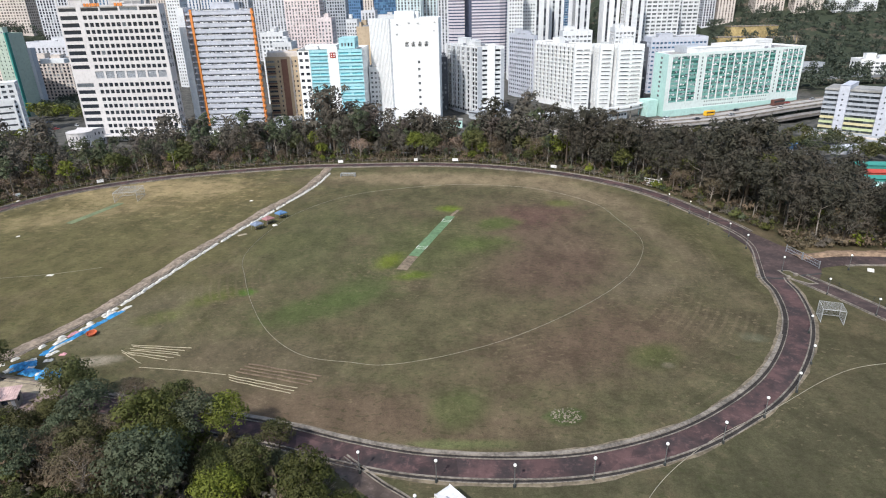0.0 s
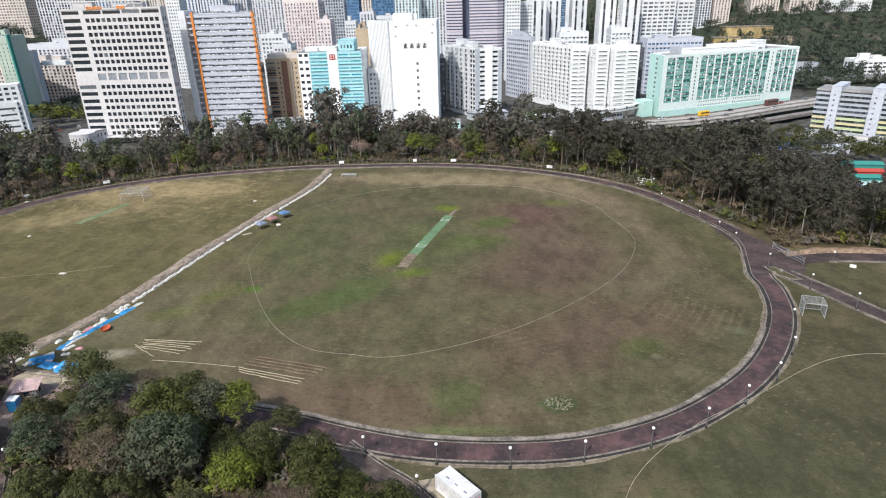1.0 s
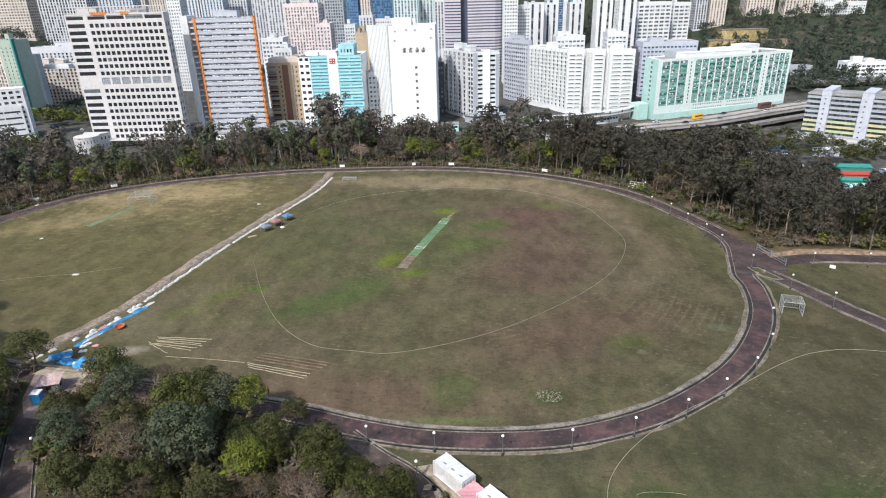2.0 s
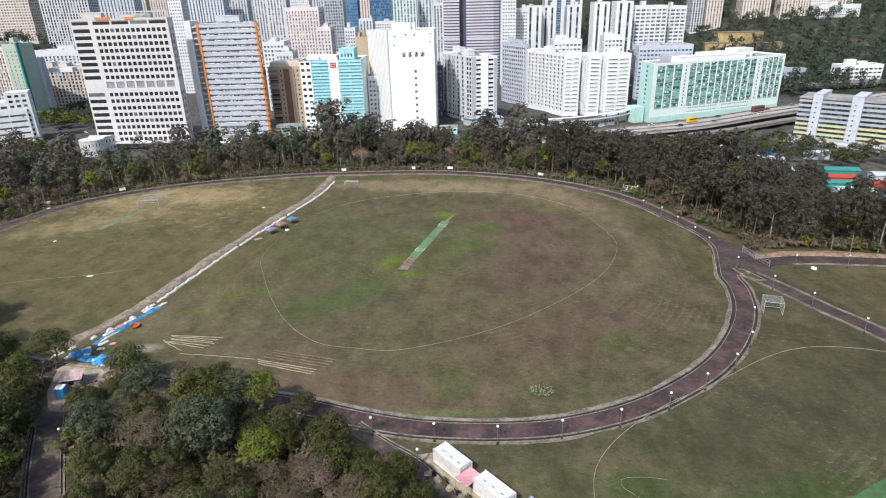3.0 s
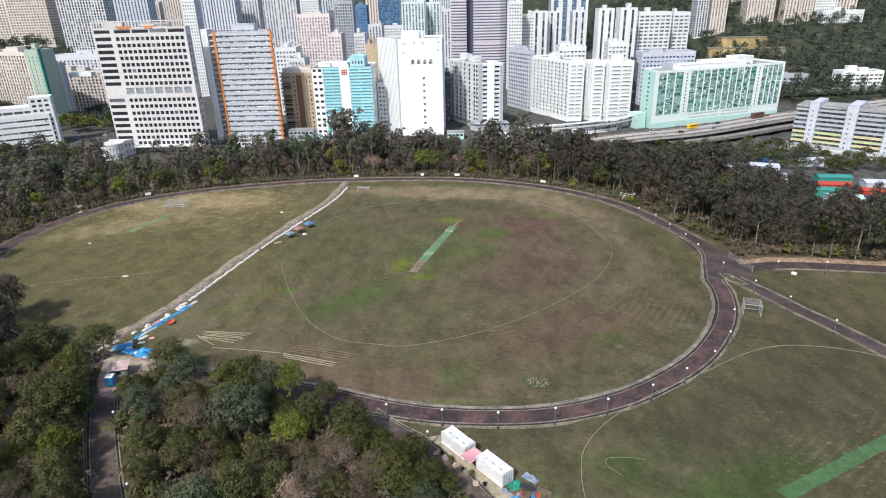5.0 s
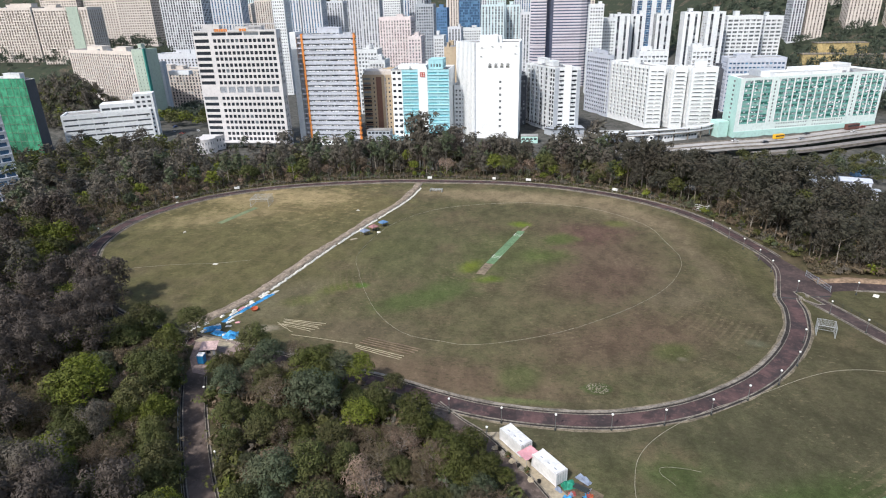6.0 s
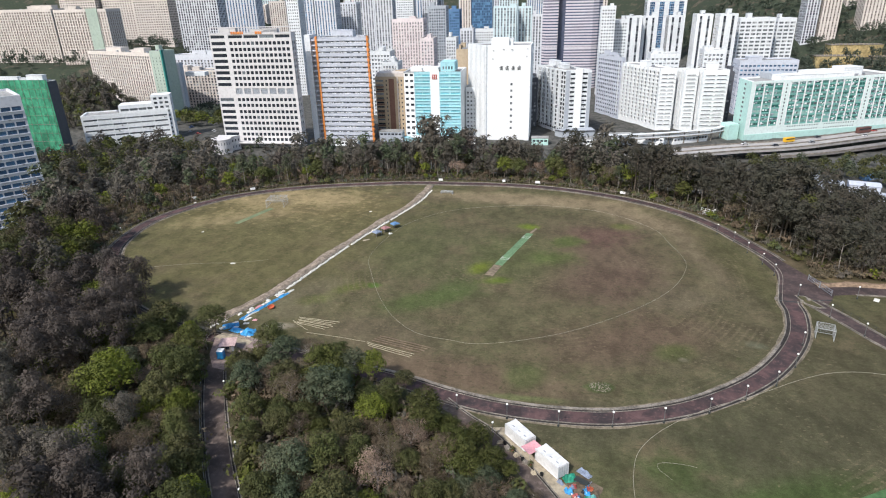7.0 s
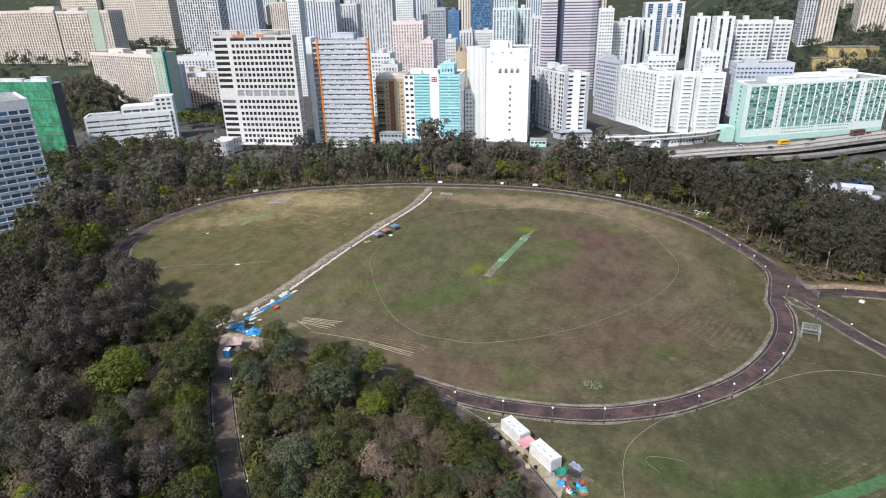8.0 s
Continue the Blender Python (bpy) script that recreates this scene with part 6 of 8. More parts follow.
for i in range(330):
    px, py = rng.uniform(-400, -235), rng.uniform(285, 372)
    if (px > -325 or py < 325) and not (px > -245 and py > 345):
        hill.append(("hill", px, py, int(rng.choice([0, 2, 3, 4], p=[0.2, 0.45, 0.2, 0.15])), rng.uniform(0.9, 1.6), rng.uniform(0, 6)))
for i in range(120):
    px, py = rng.uniform(-262, -100), rng.uniform(298, 368)
    if not (-246 < px < -208 and py > 345):
        hill.append(("hill", px, py, int(rng.choice([0, 2, 3, 7], p=[0.3, 0.3, 0.2, 0.2])), rng.uniform(0.6, 1.0), rng.uniform(0, 6)))
for i in range(90):
    px, py = rng.uniform(-335, -270), rng.uniform(452, 530)
    hill.append(("hill", px, py, int(rng.choice([2, 4, 2])), rng.uniform(0.9, 1.5), rng.uniform(0, 6)))
for i in range(460):
    px, py = rng.uniform(125, 295), rng.uniform(275, 362)
    if (px - 214.2) * 0.66 + (py - 362) * 0.75 > -10 and px > 200:
        continue
    if rng.random() < 0.7 and not (140 < px < 182 and 278 < py < 316) and not (px > 175 and py < 296) and not (196 < px < 214 and 312 < py < 324):
        hill.append(("hill", px, py, int(rng.choice([2, 3])), rng.uniform(0.7, 1.1), rng.uniform(0, 6)))
for i in range(520):
    px, py = rng.uniform(-330, -140), rng.uniform(150, 330)
    if not (-288 < px < -222 and 160 < py < 226) and (px < -205 or py > 255) and py > 150 + (px + 330) * 0.2:
        hill.append(("hill", px, py, int(rng.choice([0, 2, 3, 4, 5, 8], p=[0.22, 0.28, 0.12, 0.14, 0.14, 0.10])), rng.uniform(0.8, 1.3), rng.uniform(0, 6)))
joined("hillside_woods", "dark green wooded hillside behind the towers", [t for t in hill if t[2] > 400], step=7)
joined("street_trees", "green trees between the sheds and the factory", [t for t in hill if t[2] <= 400], step=3)

# ---------------------------------------------------------------- town, west and east sides
def netted_block():
    own = thing("scaffolded_block", "building wrapped in green scaffold netting", "building")
    z0, z1 = CITY_Z, 33.5
    core = Build().prism([(-395, 331), (-332, 331), (-332.5, 340), (-395, 340)], z0, z1)
    # dark colour stands in for shade on the exposed end wall
    part("wall", core, PAINT["dark"], own)
    net = Build()
    rng = random.Random(3)
    nx, nz = 30, 24
    grid = [[(-395.5 + 64 * i / nx, 330.2 + 0.16 * math.sin(i * 2.1) + rng.uniform(-0.06, 0.06), z0 + (z1 - z0 + 1.5) * k / nz) for i in range(nx + 1)] for k in range(nz + 1)]
    for k in range(nz):
        for i in range(nx):
            net.quad(grid[k][i], grid[k][i + 1], grid[k + 1][i + 1], grid[k + 1][i])
    part("netting", net, NET_GREEN, own, "creased green scaffold netting")
    for k in range(9):
        z = z0 + 3 + 6 * k
        part("scaffold_tube", Build().tube([(-395.5, 329.8, z), (-331.5, 329.8, z)], [0.09, 0.09], 5), BARK_PALE, own)
    for i in range(14):
        x = -395 + 4.8 * i
        part("scaffold_tube", Build().tube([(x, 329.9, z0), (x, 329.9, z1 + 2)], [0.08, 0.08], 5), BARK_PALE, own)
    roof_on(own, [(-395, 331), (-332, 331), (-332.5, 340), (-395, 340)], z1 + 0.4, rng, clutter=6, wall_mat=PAINT["white"])


def slanted_tower():
    foot = [(-254, 166), (-228, 199), (-254, 220), (-280, 186)]
    z0, z1 = -18.0, 44.5
    own = tower("office_block", "blue-grey and white banded office tower rising from the trees", foot, z0, z1, PAINT["tile"], GLASS_BLUE, {
        0: (spread(42, 10, 0.86, 0.6), floors(17, 3.35, 2.4, 0.55)), 1: (spread(33, 8, 0.85), floors(17, 3.35, 2.4, 0.55)), 3: (spread(33, 6, 0.6), floors(17, 3.35, 2.4, 0.45))}, 0.5, True, 3, 41)
    u = (Vector(foot[1]) - Vector(foot[0])).normalized()
    m = Matrix.Translation((foot[0][0], foot[0][1], 0)) @ Matrix.Rotation(math.atan2(u.y, u.x), 4, "Z")
    for i in range(17):
        part("storey_band", Build().box(0, -0.4, z0 + 2.0 + i * 3.35, 42, 0.02, z0 + 2.35 + i * 3.35), PAINT["bluegrey"], own, m=m)


def white_low_block():
    foot = [(-352, 376), (-299, 409), (-309, 428), (-362, 395)]
    z0, z1 = CITY_Z, 2.0
    own = tower("factory", "long low white factory with ribbon windows", foot, z0, z1, PAINT["bright"], GLASS_GREY, {
        0: (spread(62.4, 6, 0.94, 1.0), floors(5, 4.1, 3.0, 0.32)), 1: (spread(21.4, 2, 0.7), floors(5, 4.1, 3.0, 0.4))}, 0.6, True, 2, 51)
    f2 = [(-330, 392), (-301, 410), (-308, 424), (-337, 406)]
    wall, panes = Build(), []
    for i in range(4):
        facade(wall, panes, f2[i], f2[(i + 1) % 4], z1 - 0.4, z1 + 5.4, spread(length(f2[i], f2[(i + 1) % 4]), 5, 0.9), [(1.4, 3.2)], 0.4)
    wall.prism(f2, z1 + 5.3, z1 + 5.6)
    part("upper_storey", wall, PAINT["bright"], own)
    add_panes(own, panes, GLASS_GREY, True)
    f3 = [(-309, 404.4), (-297, 411.8), (-303, 424), (-315, 416.6)]
    wall, panes = Build(), []
    for i in range(4):
        w = length(f3[i], f3[(i + 1) % 4])
        facade(wall, panes, f3[i], f3[(i + 1) % 4], z0, 13.5, spread(w, 3, 0.6), floors(10, 3.4, 1.6, 0.5), 0.4)
    wall.prism(f3, 13.2, 13.6)
    part("stair_tower", wall, PAINT["bright"], own)
    add_panes(own, panes, GLASS_DARK, True)


NET_GREEN = plain("green_netting", (0.045, 0.235, 0.135, 1), 0.9, 0.45, 0.35, 0.08, 0.4)
netted_block()
slanted_tower()
white_low_block()
f = [(-449, 521), (-355, 481), (-346, 500), (-440, 540)]
tower("apartment_tower", "cream housing slab with narrow windows and balconies", f, CITY_Z, 40, PAINT["cream"], GLASS_DARK, {0: (spread(102, 27, 0.6), floors(20, 2.85, 3.0, 0.58))}, 0.5, False, 3, 61)
f = [(-354.5, 480.5), (-341, 478), (-337, 492), (-348, 495)]
own = tower("apartment_tower", "sage green end block of the housing slab", f, CITY_Z, 42, PAINT["sage"], GLASS_DARK, {0: (spread(13.7, 3, 0.25), floors(20, 2.85, 3.0, 0.4))}, 0.4, False, 1, 62)
part("edge_pier", Build().box(-341.6, 477.0, CITY_Z, -340.4, 482, 42.5), PAINT["teal"], own)
part("lift_tower", Build().box(-338.5, 492, CITY_Z, -334.5, 498, 30), PAINT["grey"], own)
part("linkway", Build().box(-338, 505, 17, -318, 512, 20.5, bevel=0.1), PAINT["white"], own)
f = rect(-385, -325, 545, 20)
tower("apartment_tower", "cream housing block with small windows", f, CITY_Z, 18, PAINT["cream"], GLASS_DARK, {0: (spread(60, 17, 0.58), floors(13, 2.85, 2.0, 0.58))}, 0.4, False, 2, 63)
f = rect(-400, -340, 585, 18)
tower("apartment_tower", "cream housing block with small windows", f, CITY_Z, 30, PAINT["tile"], GLASS_DARK, {0: (spread(60, 15, 0.5), floors(16, 2.85, 2.0, 0.5))}, 0.4, False, 2, 64)

f = rect(-131.5, -106.5, 432, 18)
own = tower("industrial_block", "tan and cream tiled block with a dark brown strip", f, CITY_Z, 24.0, PAINT["tan"], GLASS_DARK, {0: ([(0.6, 6.4), (8.4, 9.4), (17.6, 18.8), (20.4, 21.6)], floors(13, 3.35, 2.0, 0.42)), 1: (spread(18, 3, 0.6), floors(13, 3.35, 2.0, 0.42))}, 0.5, True, 2, 65)
part("brown_strip", Build().box(-120.6, 431.7, CITY_Z, -116.4, 432.05, 22.4), PAINT["brown"], own)
part("cream_strip", Build().box(-114.2, 431.8, CITY_Z, -113.2, 432.05, 23.6).box(-106.9, 431.8, CITY_Z, -106.5, 432.05, 23.6), PAINT["cream"], own)
part("top_storey", Build().box(-130, 433, 23.0, -108, 447, 27.0, bevel=0.1), PAINT["cream"], own)
for i in range(13):
    part("balcony", Build().box(-131.2, 431.0, CITY_Z + 1.0 + 3.35 * i, -124.8, 432.0, CITY_Z + 1.9 + 3.35 * i, bevel=0.04), PAINT["brown"] if i % 3 else PAINT["tan"], own)

# a second, farther rank of towers
rng2 = random.Random(77)
x = -620.0
while x < 60:
    w = rng2.uniform(20, 36)
    y = rng2.uniform(980, 1180)
    style = rng2.choice(["grey", "cream", "white", "bluewhite", "aqua", "pink"])
    paint, glass, bay, storey, fx, fz, deep, text = STYLES[style]
    foot = rect(x, x + w, y, deep)
    top = rng2.uniform(98, 150)
    specs = {e: (spread(ww, max(2, round(ww / 4.5)), fx, 0.6), floors(int((top - 12) / 3.6), 3.6, 1.0, fz)) for e, ww in ((0, w), (1, deep), (3, deep))}
    tower("apartment_tower", text, foot, 10, top, PAINT[paint], glass, specs, 0.12, False, 1, int(x) + 900, far=True)
    x += w + rng2.uniform(1, 9)

# low podiums, covered walkways and sheds at the foot of the blocks
for cx, cy, w, d, h, turn, col in ((28, 405, 22, 8, 5.5, 0.1, "white"), (52, 412, 24, 9, 7.0, 0.15, "grey"), (78, 414, 20, 8, 6.0, -0.5, "white"), (104, 422, 30, 8, 5.0, 0.5, "white"), (-2, 408, 12, 7, 5.0, 0.0, "aqua"), (-60, 408, 20, 6, 5.0, 0.0, "white"), (-115, 412, 18, 8, 8.0, 0.0, "grey"), (-150, 396, 26, 6, 4.0, 0.0, "white")):
    own = thing("low_building", "low flat-roofed annex at the foot of the blocks", "building", Matrix.Translation((cx, cy, CITY_Z)) @ Matrix.Rotation(turn, 4, "Z"))
    wall, panes = Build(), []
    f = [(-w / 2, -d / 2), (w / 2, -d / 2), (w / 2, d / 2), (-w / 2, d / 2)]
    for i in range(4):
        ww = length(f[i], f[(i + 1) % 4])
        facade(wall, panes, f[i], f[(i + 1) % 4], 0, h, spread(ww, max(2, int(ww / 2.6)), 0.75, 0.4), [(h - 2.6, h - 1.2)], 0.25)
    part("wall", wall, PAINT[{"white": "bright", "grey": "grey", "aqua": "mint"}[col]], own)
    add_panes(own, panes, GLASS_DARK, True)
    part("roof", Build().box(-w / 2 - 0.3, -d / 2 - 0.3, h - 0.02, w / 2 + 0.3, d / 2 + 0.3, h + 0.4, bevel=0.1), ROOF_GREY, own)
BRIDGE = curve_points([(40, 398), (66, 404), (92, 412), (118, 424), (136, 440)], 3.0)
own = thing("footbridge", "covered white footbridge over the street", "bridge")
part("deck", band(Build(), BRIDGE, -1.6, 1.6, -16.6, -16.0), CONCRETE, own)
part("canopy", band(Build(), BRIDGE, -1.9, 1.9, -13.2, -12.9), PAINT["white"], own)
for u in (-1.6, 1.5):
    part("side_panel", band(Build(), BRIDGE, u, u + 0.1, -16.1, -15.0), PAINT["white"], own)
for i in range(1, len(BRIDGE), 4):
    px, py = BRIDGE[i]
    part("column", Build().lathe([(0.5, 0), (0.5, 9.0)], (px, py, CITY_Z - 0.2), 8), CONCRETE, own)

# elevated road
DECK = curve_points([(52, 352), (87, 365), (120, 378), (164, 393), (232, 430), (306, 466), (414, 514)], 4.0)
own = thing("elevated_road", "elevated concrete road with low parapets", "road", kind="structure")
part("deck", band(Build(), DECK, -6.5, 12, -17.0, -15.6), plain("worn_highway", (0.36, 0.345, 0.33, 1), 0.9, 0.2, 1.0, 0.1, 0.2), own)
for u in (-6.5, 11.7):
    part("parapet", band(Build(), DECK, u, u + 0.3, -15.7, -14.7), CONCRETE, own)
part("median", band(Build(), DECK, 2.4, 3.0, -15.7, -14.9), CONCRETE, own)
for i in range(4, len(DECK), 8):
    px, py = DECK[i]
    part("pier", Build().lathe([(1.0, 0), (1.0, 5.5), (2.2, 7.0)], (px, py, -24.0), 10), CONCRETE, own)
SLIP = curve_points([(140, 366), (182, 382), (238, 412), (296, 440)], 4.0)
part("slip_road", band(Build(), SLIP, -4, 4, -19.5, -18.4), ROAD, own)
part("slip_parapet", band(Build(), SLIP, 3.7, 4.0, -18.5, -17.6), CONCRETE, own)

# railway viaduct, site works and blocks on the eastern slope
LINE = curve_points([(292, 556), (350, 562), (420, 568), (520, 570)], 5.0)
own = thing("railway_viaduct", "grey concrete railway viaduct at the foot of the hill", "viaduct", kind="structure")
part("deck", band(Build(), LINE, -4.5, 4.5, -17.6, -16.0), CONCRETE, own)
for u in (-4.5, 4.2):
    part("parapet", band(Build(), LINE, u, u + 0.3, -16.1, -14.6), METAL, own)
for i in range(2, len(LINE), 5):
    part("pier", Build().lathe([(1.2, 0), (1.2, 6.0), (2.6, 8.0)], (LINE[i][0], LINE[i][1], -25.5), 8), CONCRETE, own)
SITE = plain("ochre_site_hoarding", (0.42, 0.33, 0.16, 1), 0.8, 0.35, 0.4, 0.06, 0.3)
for x0, x1, y0, y1, h, word in ((296, 340, 722, 738, 7, "ochre"), (318, 372, 744, 760, 8, "ochre"), (352, 384, 716, 728, 6, "grey")):
    z = min(land_z(x0, y0), land_z(x1, y0), land_z(x0, y1), land_z(x1, y1)) - 1.0
    top = max(land_z(x0, y0), land_z(x1, y0), land_z(x0, y1), land_z(x1, y1)) + h
    own = thing("site_platform", word + " netted platform of a building site on the slope", "building site")
    part("wall", Build().box(x0, y0, z, x1, y1, top - 1.2), SITE if word == "ochre" else CONCRETE, own)
    part("deck", Build().box(x0 - 0.6, y0 - 0.6, top - 1.2, x1 + 0.6, y1 + 0.6, top - 0.6), CONCRETE, own)
    for k in range(int((x1 - x0) / 4)):
        part("post", Build().box(x0 + 4 * k, y0 - 0.5, z, x0 + 4 * k + 0.4, y0 - 0.1, top + 0.5), SITE, own)
for x0, x1, y, top, style in ((415, 433, 800, 78, "cream"), (434, 453, 806, 84, "cream"), (458, 486, 812, 80, "white"), (488, 514, 818, 76, "cream"), (460, 512, 796, 46, "white")):
    paint, glass, bay, storey, fx, fz, deep, text = STYLES[style]
    z = min(land_z(x0, y), land_z(x1, y)) - 1.0
    specs = {e: (spread(ww, max(2, round(ww / bay)), fx, 0.6), floors(int((top - z - 3) / storey), storey, 1.5, fz)) for e, ww in ((0, x1 - x0), (1, 16), (3, 16))}
    tower("apartment_tower", text, rect(x0, x1, y, 16), z, top, PAINT[paint], glass, specs, 0.12, False, 1, int(x0), far=True)
specs = {0: (spread(40, 9, 0.8, 0.6), floors(5, 3.6, 2.2, 0.42)), 3: (spread(16, 3, 0.6), floors(5, 3.6, 2.2, 0.42))}
tower("office_block", "low white block with ribbon windows by the railway", rect(373, 413, 584, 16), -24, -2.5, PAINT["bright"], GLASS_DARK, specs, 0.4, False, 2, 88)

TYRE = plain("tyre_rubber", (0.02, 0.02, 0.02, 1), 0.8, 0.2, 8, 1, 0.1)
CAR_GLASS = plain("car_glass", (0.02, 0.025, 0.03, 1), 0.1, 0.1, 1, 1, 0.0, 0, 0, 0.5)


def vehicle(name, label, category, paint, L, W, H, cab, m):
    """cab: (start, end) of the cabin along the length; a box body where the cabin is None."""
    own = thing(name, label, category, m)
    body = Build().box(-L / 2, -W / 2, 0.35, L / 2, W / 2, H * 0.55 if cab else H, bevel=0.12)
    part("body", body, paint, own)
    if cab:
        a, b = cab[0] * L - L / 2, cab[1] * L - L / 2
        g = Build()
        lo, hi, ins = H * 0.55, H, 0.18
        ring0 = [(a, -W / 2 + 0.05), (b, -W / 2 + 0.05), (b, W / 2 - 0.05), (a, W / 2 - 0.05)]
        ring1 = [(a + 0.5, -W / 2 + ins), (b - 0.6, -W / 2 + ins), (b - 0.6, W / 2 - ins), (a + 0.5, W / 2 - ins)]
        for i in range(4):
            j = (i + 1) % 4
            g.quad((*ring0[i], lo), (*ring0[j], lo), (*ring1[j], hi - 0.06), (*ring1[i], hi - 0.06))
        part("window", g, CAR_GLASS, own)
        part("roof", Build().prism(ring1, hi - 0.08, hi), paint, own)
    else:
        part("window", Build().box(-L / 2 + 0.4, -W / 2 - 0.02, H * 0.55, L / 2 - 0.3, W / 2 + 0.02, H * 0.8), CAR_GLASS, own)
    for sx in (-0.32, 0.32):
        for sy in (-1, 1):
            wheel = Build()
            wheel.tube([(sx * L, sy * (W / 2 - 0.22), 0.34), (sx * L, sy * (W / 2 + 0.01), 0.34)], [0.34, 0.34], 10)
            part("wheel", wheel, TYRE, own)
    return own


CAR_PAINTS = [plain("car_paint", c, 0.35, 0.06, 3, 0.5, 0.0, 0, 0, 0.5) for c in ((0.7, 0.7, 0.7, 1), (0.05, 0.05, 0.06, 1), (0.30, 0.31, 0.33, 1), (0.40, 0.05, 0.04, 1), (0.06, 0.12, 0.3, 1))]
CAR_WORDS = ["white", "black", "silver-grey", "red", "blue"]
TRUCK_YELLOW = plain("truck_paint", (0.75, 0.42, 0.03, 1), 0.4, 0.08, 3, 0.5, 0.0)


def on_line(pts, i, u, z):
    nx, ny = side_normals(pts)[i]
    p, q = pts[i], pts[min(i + 1, len(pts) - 1)]
    return Matrix.Translation((p[0] + nx * u, p[1] + ny * u, z)) @ Matrix.Rotation(math.atan2(q[1] - p[1], q[0] - p[0]), 4, "Z")


for i, u, c in ((22, -4.5, 0), (26, 4.2, 1), (33, 4.6, 2), (37, -5, 1), (45, 5, 0), (50, -4, 3), (57, -5.0, 2), (64, 4.4, 4), (70, -4.5, 0)):
    vehicle("car", CAR_WORDS[c] + " car driving on the elevated road", "car", CAR_PAINTS[c], 4.4, 1.8, 1.5, (0.22, 0.86), on_line(DECK, i, u, -15.58))
truck = vehicle("truck", "yellow box truck on the elevated road", "truck", TRUCK_YELLOW, 7.5, 2.4, 3.2, None, on_line(DECK, 30, -2.8, -15.58))
vehicle("bus", "dark double-deck bus on the elevated road", "bus", plain("bus_paint", (0.13, 0.06, 0.05, 1), 0.4, 0.2, 2, 0.4, 0.0), 11.5, 2.5, 4.2, None, on_line(DECK, 47, -2.8, -15.58))
for k, (x, y) in enumerate(((-330, 432), (-322, 440), (-300, 436), (-288, 428), (-310, 455), (-280, 440), (258, 452), (266, 458), (274, 446), (282, 455), (290, 448), (246, 446))):
    c = k % 5
    vehicle("car", CAR_WORDS[c] + " car parked on the street", "car", CAR_PAINTS[c], 4.4, 1.8, 1.5, (0.22, 0.86), Matrix.Translation((x, y, land_z(x, y) + 0.02)) @ Matrix.Rotation(0.5 + k, 4, "Z"))

# low sheds and stacked boxes below the east bank
SHED = {"green": PAINT["teal"], "red": PAINT["red"], "blue": PAINT["blue"], "aqua": PAINT["mint"], "white": PAINT["bluegrey"], "grey": PAINT["grey"]}


def shed(cx, cy, w, d, h, turn, col, label):
    z = land_z(cx, cy) - 0.3
    own = thing("shed", label, "shed", Matrix.Translation((cx, cy, z)) @ Matrix.Rotation(turn, 4, "Z"))
    b = Build().box(-w / 2, -d / 2, 0, w / 2, d / 2, h)
    part("wall", b, SHED["white" if col in ("white", "aqua", "grey") else col], own)
    r = Build()
    n = int(w / 0.9)
    for i in range(n):
        x0, x1 = -w / 2 - 0.3 + (w + 0.6) * i / n, -w / 2 - 0.3 + (w + 0.6) * (i + 1) / n
        xm, e = (x0 + x1) / 2, 0.09
        r.quad((x0, -d / 2 - 0.4, h), (xm, -d / 2 - 0.4, h + e), (xm, 0, h + 0.9 + e), (x0, 0, h + 0.9))
        r.quad((xm, -d / 2 - 0.4, h + e), (x1, -d / 2 - 0.4, h), (x1, 0, h + 0.9), (xm, 0, h + 0.9 + e))
        r.quad((x0, 0, h + 0.9), (xm, 0, h + 0.9 + e), (xm, d / 2 + 0.4, h + e), (x0, d / 2 + 0.4, h))
        r.quad((xm, 0, h + 0.9 + e), (x1, 0, h + 0.9), (x1, d / 2 + 0.4, h), (xm, d / 2 + 0.4, h + e))
    part("roof", r, SHED[col], own)
    part("door", Build().box(-0.6, -d / 2 - 0.06, 0.05, 0.6, -d / 2, 2.1), METAL, own)


for cx, cy, w, d, h, turn, col in ((196, 281, 16, 7, 4.5, -0.15, "green"), (190, 270, 15, 6, 4, -0.15, "red"), (184, 262, 15, 6, 3.6, -0.15, "green"), (205, 258, 15, 6, 4, -0.2, "red"),
                                   (184, 250, 15, 8, 3.6, -0.15, "aqua"), (198, 246, 12, 7, 3.6, -0.2, "blue"), (193, 236, 16, 7, 3.6, -0.2, "white"), (213, 271, 14, 8, 4.2, -0.15, "white"), (214, 247, 12, 7, 4, -0.2, "aqua"),
                                   (228, 262, 16, 9, 4, -0.2, "grey"), (153, 305, 15, 12, 5, -0.3, "grey"), (169, 300, 14, 9, 6, -0.3, "white"), (168, 287, 13, 10, 4, -0.3, "grey"), (150, 330, 16, 7, 5, 0.3, "white"), (205, 318, 12, 6, 4, 0.1, "white"), (186, 330, 9, 5, 3, 0.2, "blue")):
    shed(cx, cy, w, d, h, turn, col, {"green": "green-roofed", "red": "red-roofed", "blue": "blue-roofed", "aqua": "pale aqua-roofed", "white": "white-roofed", "grey": "grey flat-roofed"}[col] + " metal shed below the wooded bank")

# ---------------------------------------------------------------- lamps, fences and gates along the paths


POST_GREY = plain("grey_painted_metal", (0.13, 0.135, 0.13, 1), 0.5, 0.2, 8, 0.5, 0.1)


